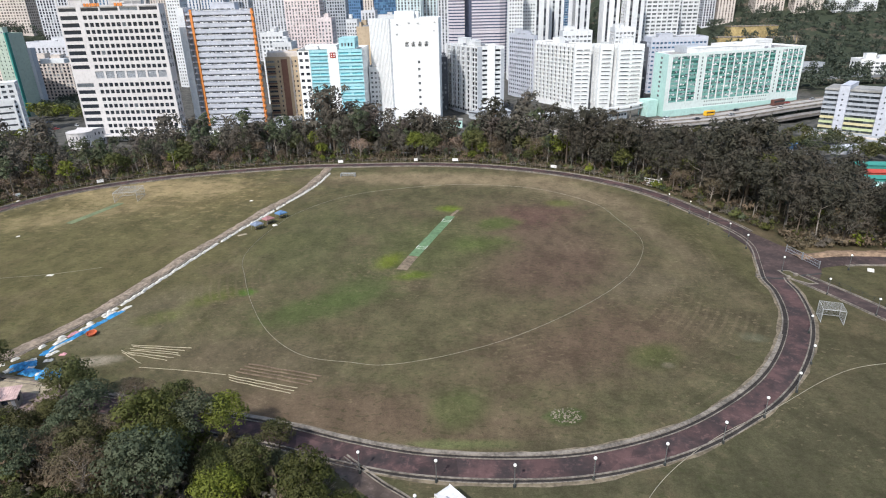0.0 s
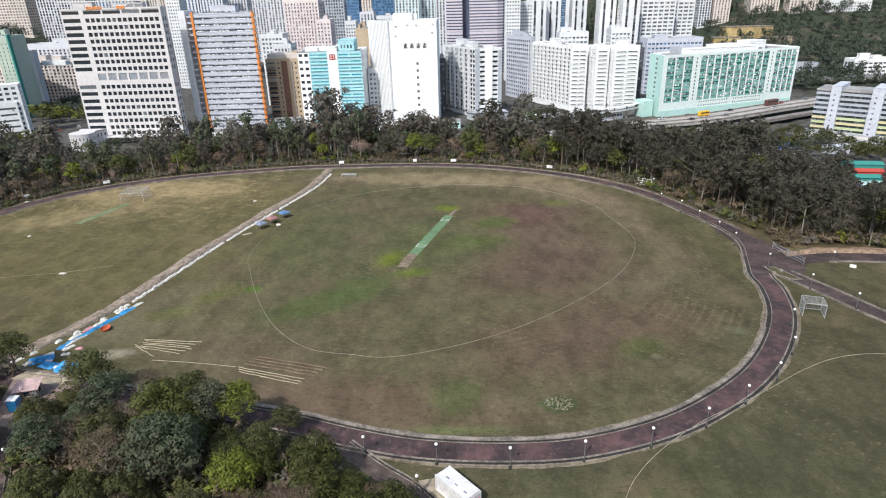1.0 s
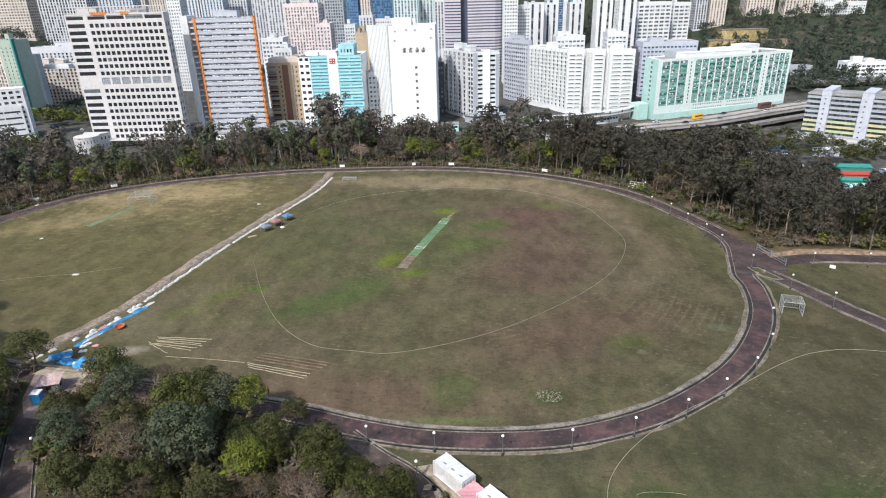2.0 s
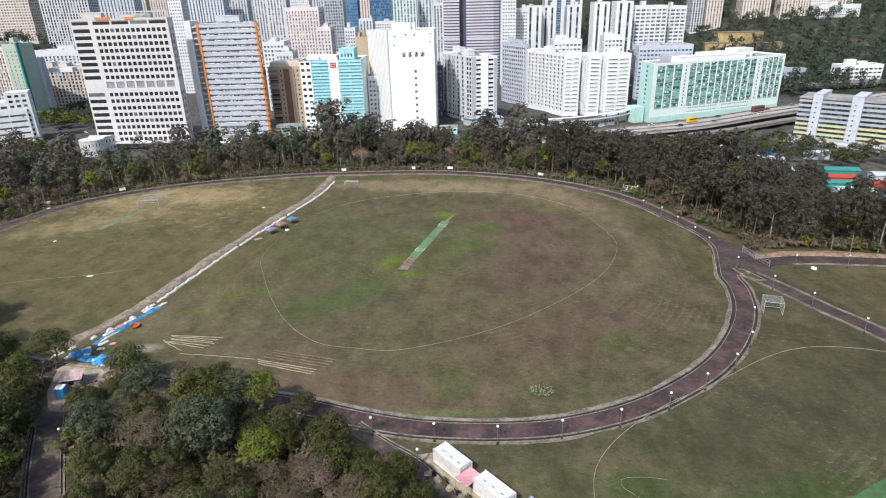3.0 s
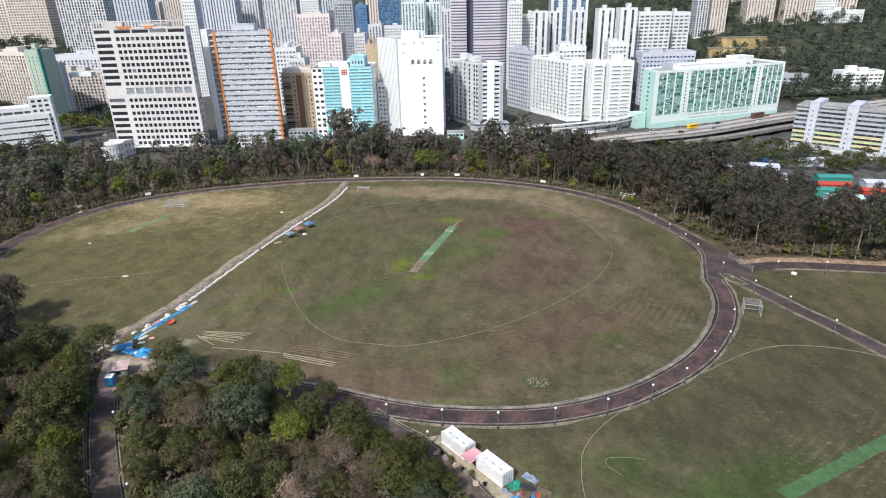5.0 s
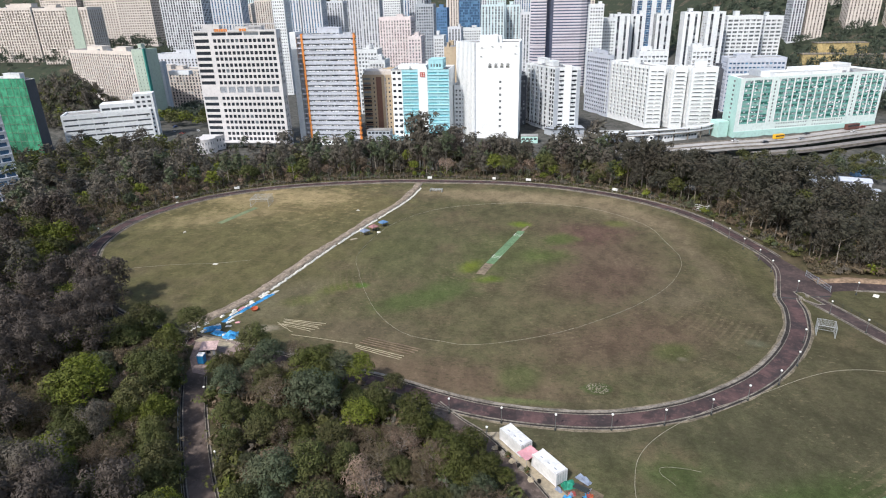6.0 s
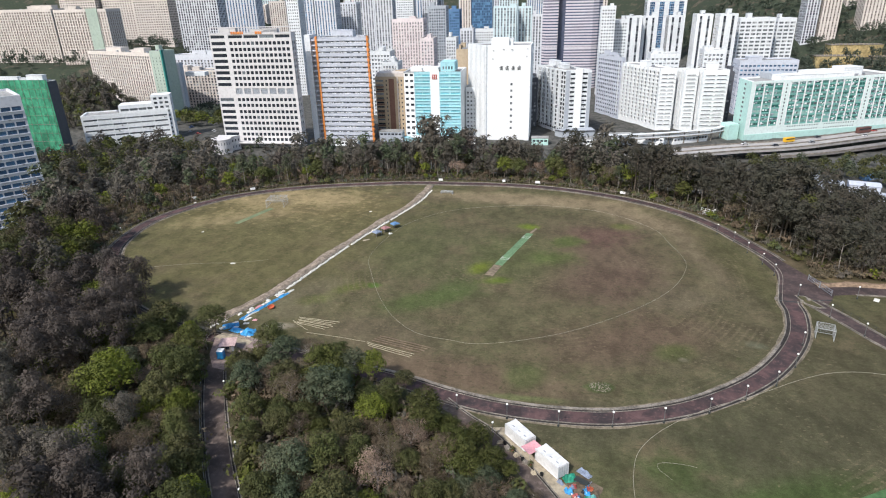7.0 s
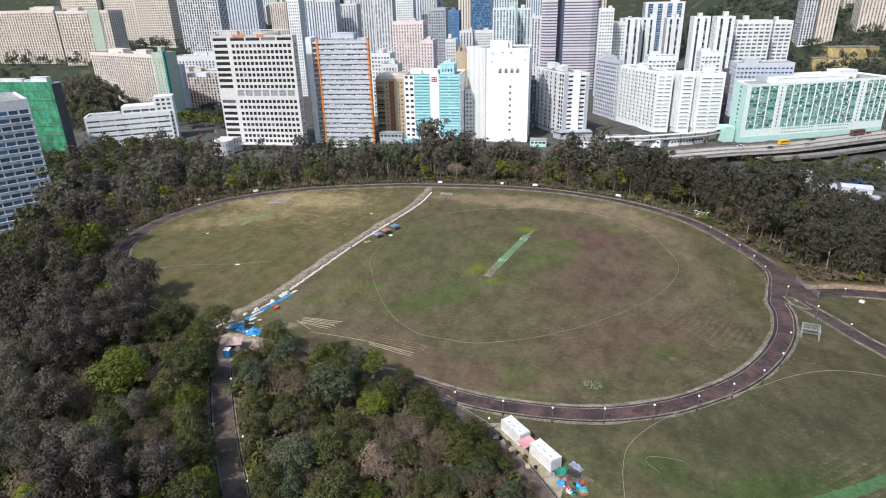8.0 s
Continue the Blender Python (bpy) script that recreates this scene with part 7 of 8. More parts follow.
def lamp_template():
    own = thing("street_lamp", "dark park lamp post with a white globe", "lamp", Matrix.Translation((-13.9, 63.8, 0)), "lamps along the path")
    part("base", Build().lathe([(0.0, 0.5), (0.13, 0.5), (0.2, 0.35), (0.24, 0.0)][::-1], (0, 0, 0), 8), METAL_DARK, own)
    part("pole", Build().tube([(0, 0, 0.3), (0, 0, 3.35)], [0.065, 0.048], 7), POST_GREY, own)
    part("collar", Build().lathe([(0.07, 3.3), (0.17, 3.36), (0.17, 3.44), (0.1, 3.46)], (0, 0, 0), 8), METAL_DARK, own)
    prof = [(0.235 * math.sin(a), 3.66 - 0.235 * math.cos(a)) for a in np.linspace(0.35, math.pi, 8)]
    part("globe", Build().lathe(prof, (0, 0, 0), 12), GLOBE, own, "white opal globe", True)
    return own


LAMPS = [(-3.4, 62.1), (6.9, 61.2), (17.5, 62.4), (27.7, 65.0), (37.3, 69.3), (45.7, 74.8), (53.7, 81.0), (60.2, 88.9), (65.3, 99.1), (71.6, 139.7), (70.7, 147.9), (68.8, 156.9), (67.0, 166.2), (63.3, 173.4), (65.9, 189.4), (73.6, 126.0), (77.3, 114.5), (81.6, 105.3), (86.0, 93.5), (88.8, 126.4), (101.8, 125.6), (118, 123.0), (-5.8, 56.1), (-53.1, 44.0), (-46.7, 33.0), (-65.0, 62.0), (-152.5, 148.4)]
lamp = lamp_template()
for x, y in LAMPS:
    copy_thing(lamp, Matrix.Translation((x, y, land_z(x, y))))


def fence(name, label, pts, step, height, rails, mat, category="fence", thick=0.06):
    own = thing(name, label, category, kind="")
    post = Build().tube([(0, 0, -0.3), (0, 0, height)], [thick, thick * 0.85], 5).mesh("post", mat)
    walk_pts = curve_points(pts, step)
    rg = random.Random(len(walk_pts))
    for x, y in walk_pts:
        part("post", post, None, own, m=Matrix.Translation((x, y, land_z(x, y))) @ Matrix.Rotation(rg.uniform(-0.06, 0.06), 4, "X") @ Matrix.Rotation(rg.uniform(-0.06, 0.06), 4, "Y"))
    for h in rails:
        part("rail", Build().tube([(x, y, land_z(x, y) + h) for x, y in walk_pts], [0.025] * len(walk_pts), 4), mat, own)
    return own


outer = [(x + a * (LOOP_W + 1.9), y + b * (LOOP_W + 1.9)) for (x, y), (a, b) in zip(LOOP, side_normals(LOOP, True))]
far_run = [p for p in outer if p[1] > 196 and p[0] < 60]
far_run.sort(key=lambda p: math.atan2(p[1] - 140, p[0] + 40))
fence("fence", "rustic fence of thin wooden posts at the wood's edge", far_run[::3], 1.9, 1.7, (0.8, 1.4), BARK_PALE)
left_run = [p for p in outer if p[0] < -120 and 125 < p[1] <= 196]
left_run.sort(key=lambda p: -p[1])
fence("fence", "rustic fence of thin wooden posts at the wood's edge", left_run[::3], 2.2, 1.6, (0.8, 1.4), BARK_PALE)
west_left = [(x - 2.9 * a, y - 2.9 * b) for (x, y), (a, b) in zip(WEST_ROAD, [(-n[0], -n[1]) for n in side_normals(WEST_ROAD)]) if y < 72]
fence("railing", "grey metal railing along the road", west_left[::4], 2.4, 1.1, (0.5, 1.05), METAL)
east_side = [(x + 3.0 * a, y + 3.0 * b) for (x, y), (a, b) in zip(EAST_ROAD, [(-n[0], -n[1]) for n in side_normals(EAST_ROAD)]) if y < 119]
fence("railing", "dark metal railing beside the tarmac path", east_side[::4], 2.5, 1.1, (0.55, 1.05), METAL_DARK)


def gate():
    a, b = Vector((80.2, 137.4, 0)), Vector((82.6, 127.2, 0))
    u = (b - a).normalized()
    L = (b - a).length
    own = thing("metal_gate", "pale grey tubular metal gate across the apron", "gate", Matrix.Translation(a) @ Matrix.Rotation(math.atan2(u.y, u.x), 4, "Z"))
    for x in (0, L / 2 - 0.1, L / 2 + 0.1, L):
        part("post", Build().tube([(x, 0, -0.1), (x, 0, 2.0)], [0.09, 0.09], 7), METAL, own)
    for z in (0.35, 1.0, 1.75):
        part("rail", Build().tube([(0, 0, z), (L, 0, z)], [0.05, 0.05], 6), METAL, own)
    n = 22
    for i in range(n):
        x = L * (i + 0.5) / n
        part("bar", Build().tube([(x, 0, 0.35), (x, 0, 1.75)], [0.022, 0.022], 5), METAL, own)
    for x in (0.3, L - 0.3):
        part("brace", Build().tube([(x, 0, 1.6), (x + (1.6 if x < 1 else -1.6), 1.2, 0)], [0.05, 0.05], 5), METAL, own)


gate()


def cross_channel(ax, ay, bx, by):
    a, b = (ax, ay), (bx, by)
    pts = curve_points([a, ((ax + bx) / 2, (ay + by) / 2), b], 1.5)
    g = band(Build(), pts, -0.25, 0.25, -0.05, 0.085)
    tagged(part("drain_grating", g, METAL_DARK), "dark steel drain grating across the path", "drain", kind="structure")


cross_channel(66.8, 123.0, 73.3, 122.2)
cross_channel(75.5, 123.6, 81.8, 124.6)
for x, y in ((67.0, 123.4), (73.2, 122.4), (75.4, 123.6)):
    b = Build().box(-0.35, -0.35, 0, 0.35, 0.35, 0.55, bevel=0.05).box(-0.42, -0.42, 0.55, 0.42, 0.42, 0.68, bevel=0.04)
    tagged(part("bollard", b, CONCRETE, m=Matrix.Translation((x, y, 0.0))), "squat pale concrete bollard", "bollard")
isl = Build().prism([(72.9, 126.8), (75.6, 126.4), (78.4, 119.5), (76.4, 119.2), (73.9, 121.8)], -0.1, 0.09)
tagged(part("kerb", isl, CONCRETE), "concrete edge of a small grass island", "kerb", kind="structure")
isl = Build().prism([(73.3, 126.3), (75.2, 126.0), (77.8, 119.9), (76.6, 119.8), (74.3, 122.0)], 0.0, 0.13)
tagged(part("lawn", isl, TURF_MAT), "small grass island between paths", "grass", kind="structure")


def frame_bench(x, y, turn):
    own = thing("bench_stand", "white tubular seating stand beside the path", "bench", Matrix.Translation((x, y, land_z(x, y))) @ Matrix.Rotation(turn, 4, "Z"))
    for i in range(3):
        part("plank", Build().box(-2.6, 0.7 * i, 0.4 + 0.45 * i, 2.6, 0.7 * i + 0.35, 0.46 + 0.45 * i, bevel=0.02), WHITE_PAINT, own)
    for s in (-2.4, -0.8, 0.8, 2.4):
        part("leg", Build().tube([(s, -0.1, 0), (s, 1.7, 1.5)], [0.05, 0.05], 5).tube([(s, 1.7, 0), (s, 1.7, 2.1)], [0.05, 0.05], 5), WHITE_PAINT, own)
    part("rail", Build().tube([(-2.6, 1.7, 2.1), (2.6, 1.7, 2.1)], [0.05, 0.05], 5), WHITE_PAINT, own)


frame_bench(63.6, 193.5, -0.7)


def sign(x, y, w, turn):
    own = thing("sign_board", "small white board on two posts by the fence", "sign", Matrix.Translation((x, y, land_z(x, y))) @ Matrix.Rotation(turn, 4, "Z"), "boards along the far path")
    part("board", Build().box(-w / 2, -0.04, 0.7, w / 2, 0.04, 1.75, bevel=0.02), WHITE_PAINT, own)
    for s in (-w / 2 + 0.15, w / 2 - 0.15):
        part("post", Build().tube([(s, 0.08, 0), (s, 0.08, 1.7)], [0.04, 0.04], 5), METAL, own)


for x, y, w, turn in ((-45.5, 229.6, 2.0, 0.0), (-16.1, 230.2, 1.4, 0.0), (-0.7, 228.9, 2.2, -0.1), (35.4, 216.2, 2.2, -0.5), (-129.0, 208.0, 2.2, 0.6), (-149.0, 192.5, 2.0, 0.9)):
    sign(x, y, w, turn)

# ---------------------------------------------------------------- the playing field
MAT_GREEN = plain("green_matting", (0.118, 0.200, 0.105, 1), 0.95, 0.25, 1.2, 0.25, 0.3)
MAT_DEEP = plain("deep_green_matting", (0.060, 0.125, 0.050, 1), 0.95, 0.25, 1.2, 0.25, 0.3)
MAT_FADED = plain("faded_matting", (0.150, 0.185, 0.100, 1), 0.95, 0.25, 1.2, 0.25, 0.3)
LINE = plain("white_line", (0.55, 0.55, 0.50, 1), 0.9, 0.25, 2, 0.4, 0.1)
SOIL = plain("bare_soil", (0.17, 0.135, 0.095, 1), 0.95, 0.35, 1.0, 0.25, 0.5)
SAND = plain("pale_sand", (0.34, 0.29, 0.21, 1), 0.95, 0.3, 1.0, 0.3, 0.5)
GRAVEL = plain("gravel_and_dirt", (0.245, 0.198, 0.152, 1), 0.95, 0.5, 1.4, 0.4, 0.8)
BAG = plain("woven_bag", (0.66, 0.64, 0.58, 1), 0.8, 0.2, 2, 0.5, 0.4, 0, 0.15)
TARP_BLUE = plain("blue_tarpaulin", (0.045, 0.26, 0.52, 1), 0.55, 0.45, 1.5, 0.5, 0.5)
TARP_GREEN = plain("green_tarpaulin", (0.02, 0.20, 0.13, 1), 0.55, 0.5, 1.5, 0.5, 0.5)
TARP_RED = plain("red_tarpaulin", (0.34, 0.085, 0.075, 1), 0.5, 0.3, 1.5, 0.5, 0.5)
TARP_ORANGE = plain("orange_plastic", (0.42, 0.10, 0.045, 1), 0.5, 0.25, 1.5, 0.5, 0.4)
TARP_PINK = plain("pink_tarpaulin", (0.60, 0.30, 0.33, 1), 0.6, 0.15, 1.5, 0.5, 0.4)
TARP_DULL = plain("faded_blue_canvas", (0.10, 0.20, 0.36, 1), 0.7, 0.25, 1.5, 0.5, 0.4)
TARP_FADED = plain("faded_red_canvas", (0.33, 0.17, 0.17, 1), 0.7, 0.25, 1.5, 0.5, 0.4)
TARP_GREY = plain("grey_tarpaulin", (0.20, 0.24, 0.32, 1), 0.5, 0.3, 1.5, 0.5, 0.5)
BAMBOO = plain("bleached_bamboo", (0.38, 0.34, 0.24, 1), 0.8, 0.25, 3, 0.5, 0.3)
TIMBER = plain("weathered_timber", (0.16, 0.12, 0.085, 1), 0.9, 0.3, 3, 0.5, 0.4)


def strip(name, label, a, b, w, z, mat, category, lines=()):
    a, b = Vector((*a, 0)), Vector((*b, 0))
    u = (b - a).normalized()
    L = (b - a).length
    own = thing(name, label, category, Matrix.Translation(a) @ Matrix.Rotation(math.atan2(u.y, u.x), 4, "Z"))
    base = Build()
    n = max(4, int(L / 1.5))
    rg = random.Random(int(L * 10))
    edge = [(L * i / n, -w / 2 + rg.uniform(-0.08, 0.08)) for i in range(n + 1)] + [(L * i / n, w / 2 + rg.uniform(-0.08, 0.08)) for i in range(n, -1, -1)]
    base.prism(edge, -0.05, z)
    part("mat", base, mat, own)
    for s, c0, c1, t in lines:
        part("crease_line", Build().box(s, c0, z, s + t, c1, z + 0.012), LINE, own)
    return own


strip("cricket_pitch", "green artificial cricket pitch with white crease lines", (-11.2, 138.3), (-2.1, 167.3), 2.6, 0.045, MAT_GREEN, "pitch",
      [(s, c0, c1, t) for s, c0, c1, t in ((6.0, -1.3, 1.3, 0.14), (4.7, -1.3, 1.3, 0.12), (25.5, -1.3, 1.3, 0.14), (26.8, -1.3, 1.3, 0.12), (4.7, -1.3, -1.15, 2.4), (4.7, 1.15, 1.3, 2.4), (25.4, -1.3, -1.15, 2.4), (25.4, 1.15, 1.3, 2.4))])
strip("worn_strip", "bare brown worn end of the pitch", (-13.6, 130.2), (-11.3, 138.1), 2.7, 0.02, SOIL, "pitch")
strip("worn_strip", "bare brown worn end of the pitch", (-2.0, 167.5), (0.2, 172.8), 0.9, 0.02, SOIL, "pitch")
strip("practice_mat", "faded green practice matting on dry grass", (-116.0, 166.5), (-109.8, 185.5), 2.4, 0.04, MAT_FADED, "pitch")
strip("practice_mat", "bright green artificial pitch on the lower field", (50.8, 44.9), (82.0, 61.0), 2.4, 0.045, MAT_DEEP, "pitch")


def rope(name, label, pts, radius, mat, closed=False):
    c = curve_points(pts, 1.0, closed)
    q = [(x, y, 0.07) for x, y in c]
    if closed:
        q.append(q[0])
    return tagged(part(name, Build().tube(q, [radius] * len(q), 5), mat), label, "rope")


ROPE = plain("pale_rope", (0.34, 0.32, 0.25, 1), 0.8, 0.2, 2, 0.4, 0.2)
rope("boundary_rope", "pale boundary rope laid in a large oval on the turf", [(-54.6, 140.9), (-50.3, 127.3), (-43.7, 112.3), (-36.8, 100.9), (-28.7, 93.3), (-19.7, 90.9), (-12.4, 90), (-0.3, 93.6), (12.7, 100.5), (27.7, 112.6), (38.9, 125.2), (45.6, 138.2), (47.7, 148.8), (45.5, 162), (41.6, 177), (26.3, 192.7), (3.9, 199.3), (-17.3, 196.6), (-35.4, 188.9), (-47.2, 175.4), (-52.3, 161.7)], 0.03, ROPE, True)
rope("boundary_rope", "pale boundary rope curving over the lower field", [(18.5, 36.0), (19.5, 42.1), (20.0, 49.4), (22.0, 56.3), (27.8, 63.4), (37.4, 70.8), (48.8, 77.2), (60.0, 84.2), (68.4, 87.9), (77, 88.6), (88, 85.5), (99, 78)], 0.04, ROPE)
rope("hose", "loose pale hose lying in loops on the grass", [(31.6, 52.9), (29.5, 53.4), (26.1, 53.5), (24.7, 53.0), (24.7, 51.5), (26.0, 50.1), (26.6, 49.2)], 0.022, ROPE)
rope("rope", "straight pale rope lying on the grass", [(-57.3, 90.0), (-49, 88.9), (-40.7, 87.4)], 0.055, BAMBOO)
rope("rope", "thin line stretched over the grass", [(-126, 123.5), (-112, 128), (-98.6, 130.4), (-88, 134)], 0.03, ROPE)

# drainage strip across the field with its row of bags
DRAIN = curve_points([(-48.6, 224.3), (-50.8, 202), (-56.2, 182.3), (-62.3, 162.5), (-67.4, 144.2), (-71.4, 127.1), (-75.2, 111.8), (-80.2, 99.5), (-85.5, 90.5)], 1.2)
rg = random.Random(9)
nor = side_normals(DRAIN)
b = Build()
ring, wob = [], 0.0
for (x, y), (a, c) in zip(DRAIN, nor):
    wob = wob * 0.8 + rg.gauss(0, 0.2)
    l, r = 2.5 + max(-0.7, min(0.7, wob)), -0.9 - rg.uniform(-0.2, 0.5)
    ring.append(((x + a * l, y + c * l, 0.0), (x + a * 0.6, y + c * 0.6, 0.16 + rg.uniform(0, 0.14)), (x - a * 0.2, y - c * 0.2, 0.05), (x + a * r, y + c * r, 0.0)))
for p, q in zip(ring, ring[1:]):
    for s in range(3):
        b.quad(p[s], q[s], q[s + 1], p[s + 1])
tagged(part("dirt_bank", b, GRAVEL), "low bank of gravel and dug earth beside the ditch", "earth", kind="structure")
kerb_line(DRAIN, -0.55, False, None, 0.4)

BAG_MESHES = []
for k in range(4):
    w, d, h = rg.uniform(1.25, 1.7), rg.uniform(0.65, 0.9), rg.uniform(0.3, 0.45)
    g = Build()
    nx, ny = 6, 4
    rows = []
    for j in range(ny + 1):
        rows.append([((i / nx - 0.5) * w, (j / ny - 0.5) * d, h * (1 - abs(2 * i / nx - 1) ** 3) * (1 - abs(2 * j / ny - 1) ** 3) + rg.uniform(-0.02, 0.03)) for i in range(nx + 1)])
    for j in range(ny):
        for i in range(nx):
            g.quad(rows[j][i], rows[j][i + 1], rows[j + 1][i + 1], rows[j + 1][i])
    BAG_MESHES.append(g.mesh("sandbag", BAG, True))
along = 0
for i, ((x, y), (a, c)) in enumerate(zip(DRAIN, nor)):
    if y > 216 or (y < 114 and rg.random() < 0.7) or rg.random() < 0.04:
        continue
    t = math.atan2(-a, c)
    ob = part("sandbag", BAG_MESHES[rg.randrange(4)], None, m=Matrix.Translation((x - a * (1.75 + rg.uniform(-0.15, 0.15)), y - c * (1.75 + rg.uniform(-0.15, 0.15)), 0.0)) @ Matrix.Rotation(t + rg.uniform(-0.25, 0.25), 4, "Z"))
    tagged(ob, "white woven sandbag in a row beside the ditch", "sandbag", "sandbags along the ditch")


def draped(name, label, category, mat, x, y, w, d, h, turn=0.0, seed=0, z=0.0, group=""):
    """A lumpy heap under a creased sheet."""
    rr = np.random.default_rng(seed)
    nx, ny = 14, 12
    bumps = [(rr.uniform(-0.35, 0.35), rr.uniform(-0.35, 0.35), rr.uniform(0.12, 0.3), rr.uniform(0.4, 1.0)) for _ in range(6)]
    rows = []
    for j in range(ny + 1):
        row = []
        for i in range(nx + 1):
            u, v = i / nx - 0.5, j / ny - 0.5
            rim = min(1.0, (0.5 - max(abs(u), abs(v))) * 7)
            hh = max([k * math.exp(-((u - a) ** 2 + (v - b) ** 2) / (r * r)) for a, b, r, k in bumps]) * h * rim
            row.append((u * w * (1 + rr.normal() * 0.03), v * d * (1 + rr.normal() * 0.03), max(0.015, hh + rr.normal() * 0.02 * h) if rim > 0 else 0.0))
        rows.append(row)
    g = Build()
    for j in range(ny):
        for i in range(nx):
            g.quad(rows[j][i], rows[j][i + 1], rows[j + 1][i + 1], rows[j + 1][i])
    ob = part(name, g, mat, m=Matrix.Translation((x, y, z)) @ Matrix.Rotation(turn, 4, "Z"))
    return tagged(ob, label, category, group)


for k, (x, y, w, d, h, turn) in enumerate(((-79.0, 91.0, 4.2, 3.0, 1.0, 0.6), (-76.4, 88.9, 3.4, 2.2, 0.8, -0.3), (-72.4, 87.8, 4.0, 3.4, 1.2, 0.5), (-77.0, 96.6, 5.0, 1.2, 0.5, 1.2), (-75.3, 101.0, 4.6, 1.2, 0.5, 1.2), (-73.6, 105.4, 4.6, 1.2, 0.5, 1.2), (-71.9, 109.6, 4.2, 1.1, 0.5, 1.2))):
    draped("tarpaulin", "crumpled blue tarpaulin over a heap of gear", "tarpaulin", TARP_BLUE, x, y, w, d, h, turn, 20 + k)
for k, (x, y, w, d, turn) in enumerate(((-78.6, 92.6, 1.8, 1.1, 0.8), (-75.4, 92.6, 1.6, 1.0, 0.2), (-76.1, 94.9, 2.4, 0.9, 1.1), (-77.3, 99.2, 2.8, 0.8, 1.2), (-75.2, 104.6, 3.2, 0.8, 1.2), (-73.2, 109.8, 3.0, 0.8, 1.2), (-72.0, 86.2, 1.8, 1.2, 0.3), (-80.6, 89.6, 1.8, 1.2, 1.0), (-77.6, 90.6, 2.0, 1.2, 0.2), (-76.4, 97.6, 5.0, 0.8, 1.15), (-71.4, 111.6, 4.6, 0.7, 1.15), (-74.2, 88.4, 1.6, 1.4, 0.8))):
    draped("sheet", "crumpled white plastic sheet on the ground", "sheet", BAG, x, y, w, d, 0.35, turn, 40 + k)
draped("sheet", "faded red plastic sheet on the ground", "sheet", TARP_PINK, -76.3, 101.9, 2.4, 0.7, 0.35, 1.2, 61)
draped("sheet", "faded red plastic sheet on the ground", "sheet", TARP_PINK, -73.9, 94.6, 1.3, 0.8, 0.3, 0.2, 62)
tub = Build().lathe([(0.0, 0.05), (0.75, 0.05), (0.95, 0.55), (1.0, 0.6), (0.88, 0.55), (0.7, 0.2), (0.0, 0.2)], (0, 0, 0), 14)
tagged(part("plastic_tub", tub, TARP_ORANGE, m=Matrix.Translation((-72.3, 101.6, 0)) @ Matrix.Rotation(0.15, 4, "X")), "orange-red plastic tub lying on the grass", "tub")


def poles(name, label, rows, mat, radius):
    for k, (ax, ay, bx, by) in enumerate(rows):
        rr = random.Random(k + int(ax * 10))
        n = 7
        pts = [(ax + (bx - ax) * i / n, ay + (by - ay) * i / n + rr.uniform(-0.12, 0.12), radius) for i in range(n + 1)]
        ob = part(name, Build().tube(pts, [radius * rr.uniform(0.7, 1.15) for _ in pts], 6), mat)
        tagged(ob, label, "pole", "poles laid in rows on the grass")


poles("bamboo_pole", "bleached bamboo pole lying in a row on the grass", [(-62.4 + 0.12 * k + 0.4 * (k % 2), 97.6 - 0.62 * k, -50.4 - 0.35 * k - 0.5 * (k % 3), 96.2 - 0.80 * k) for k in range(6)] + [(-62.8, 94.9, -57.5, 91.2), (-63.4, 95.6, -60.0, 93.8)], BAMBOO, 0.075)
poles("bamboo_pole", "bleached bamboo pole lying in a row on the grass", [(-40.2 + 0.3 * k, 87.3 - 0.75 * k, -27.2 - 0.4 * k, 83.3 - 0.7 * k) for k in range(3)], BAMBOO, 0.075)
poles("timber_pole", "dark weathered timber pole lying on the grass", [(-39.2 + 0.5 * k, 88.2 + 0.8 * k, -25.6 + 0.6 * k, 84.2 + 0.8 * k) for k in range(4)], TIMBER, 0.14)

ROCK = []
for k in range(5):
    bm = bmesh.new()
    bmesh.ops.create_icosphere(bm, subdivisions=1, radius=0.5)
    for v in bm.verts:
        v.co *= rg.uniform(0.7, 1.2)
        v.co.z *= 0.6
    me = bpy.data.meshes.new("stone")
    bm.to_mesh(me)
    bm.free()
    me.materials.append(plain("rubble", (0.27, 0.235, 0.18, 1), 0.9, 0.3, 3, 0.8, 0.4, 0, 0.9))
    ROCK.append(me)
own = thing("rubble_heap", "ring of pale rubble and broken stones in the grass", "rubble")
for k in range(130):
    w, r = rg.uniform(0, 6.28), 2.5 * rg.random() ** 0.6
    s = rg.uniform(0.08, 0.36)
    part("stone", ROCK[k % 5], None, own, m=Matrix.Translation((16.2 + r * math.cos(w), 75.7 + 0.75 * r * math.sin(w), 0.1 * s)) @ Matrix.Rotation(rg.uniform(0, 6), 4, "Z") @ Matrix.Diagonal((s, s, s, 1)))


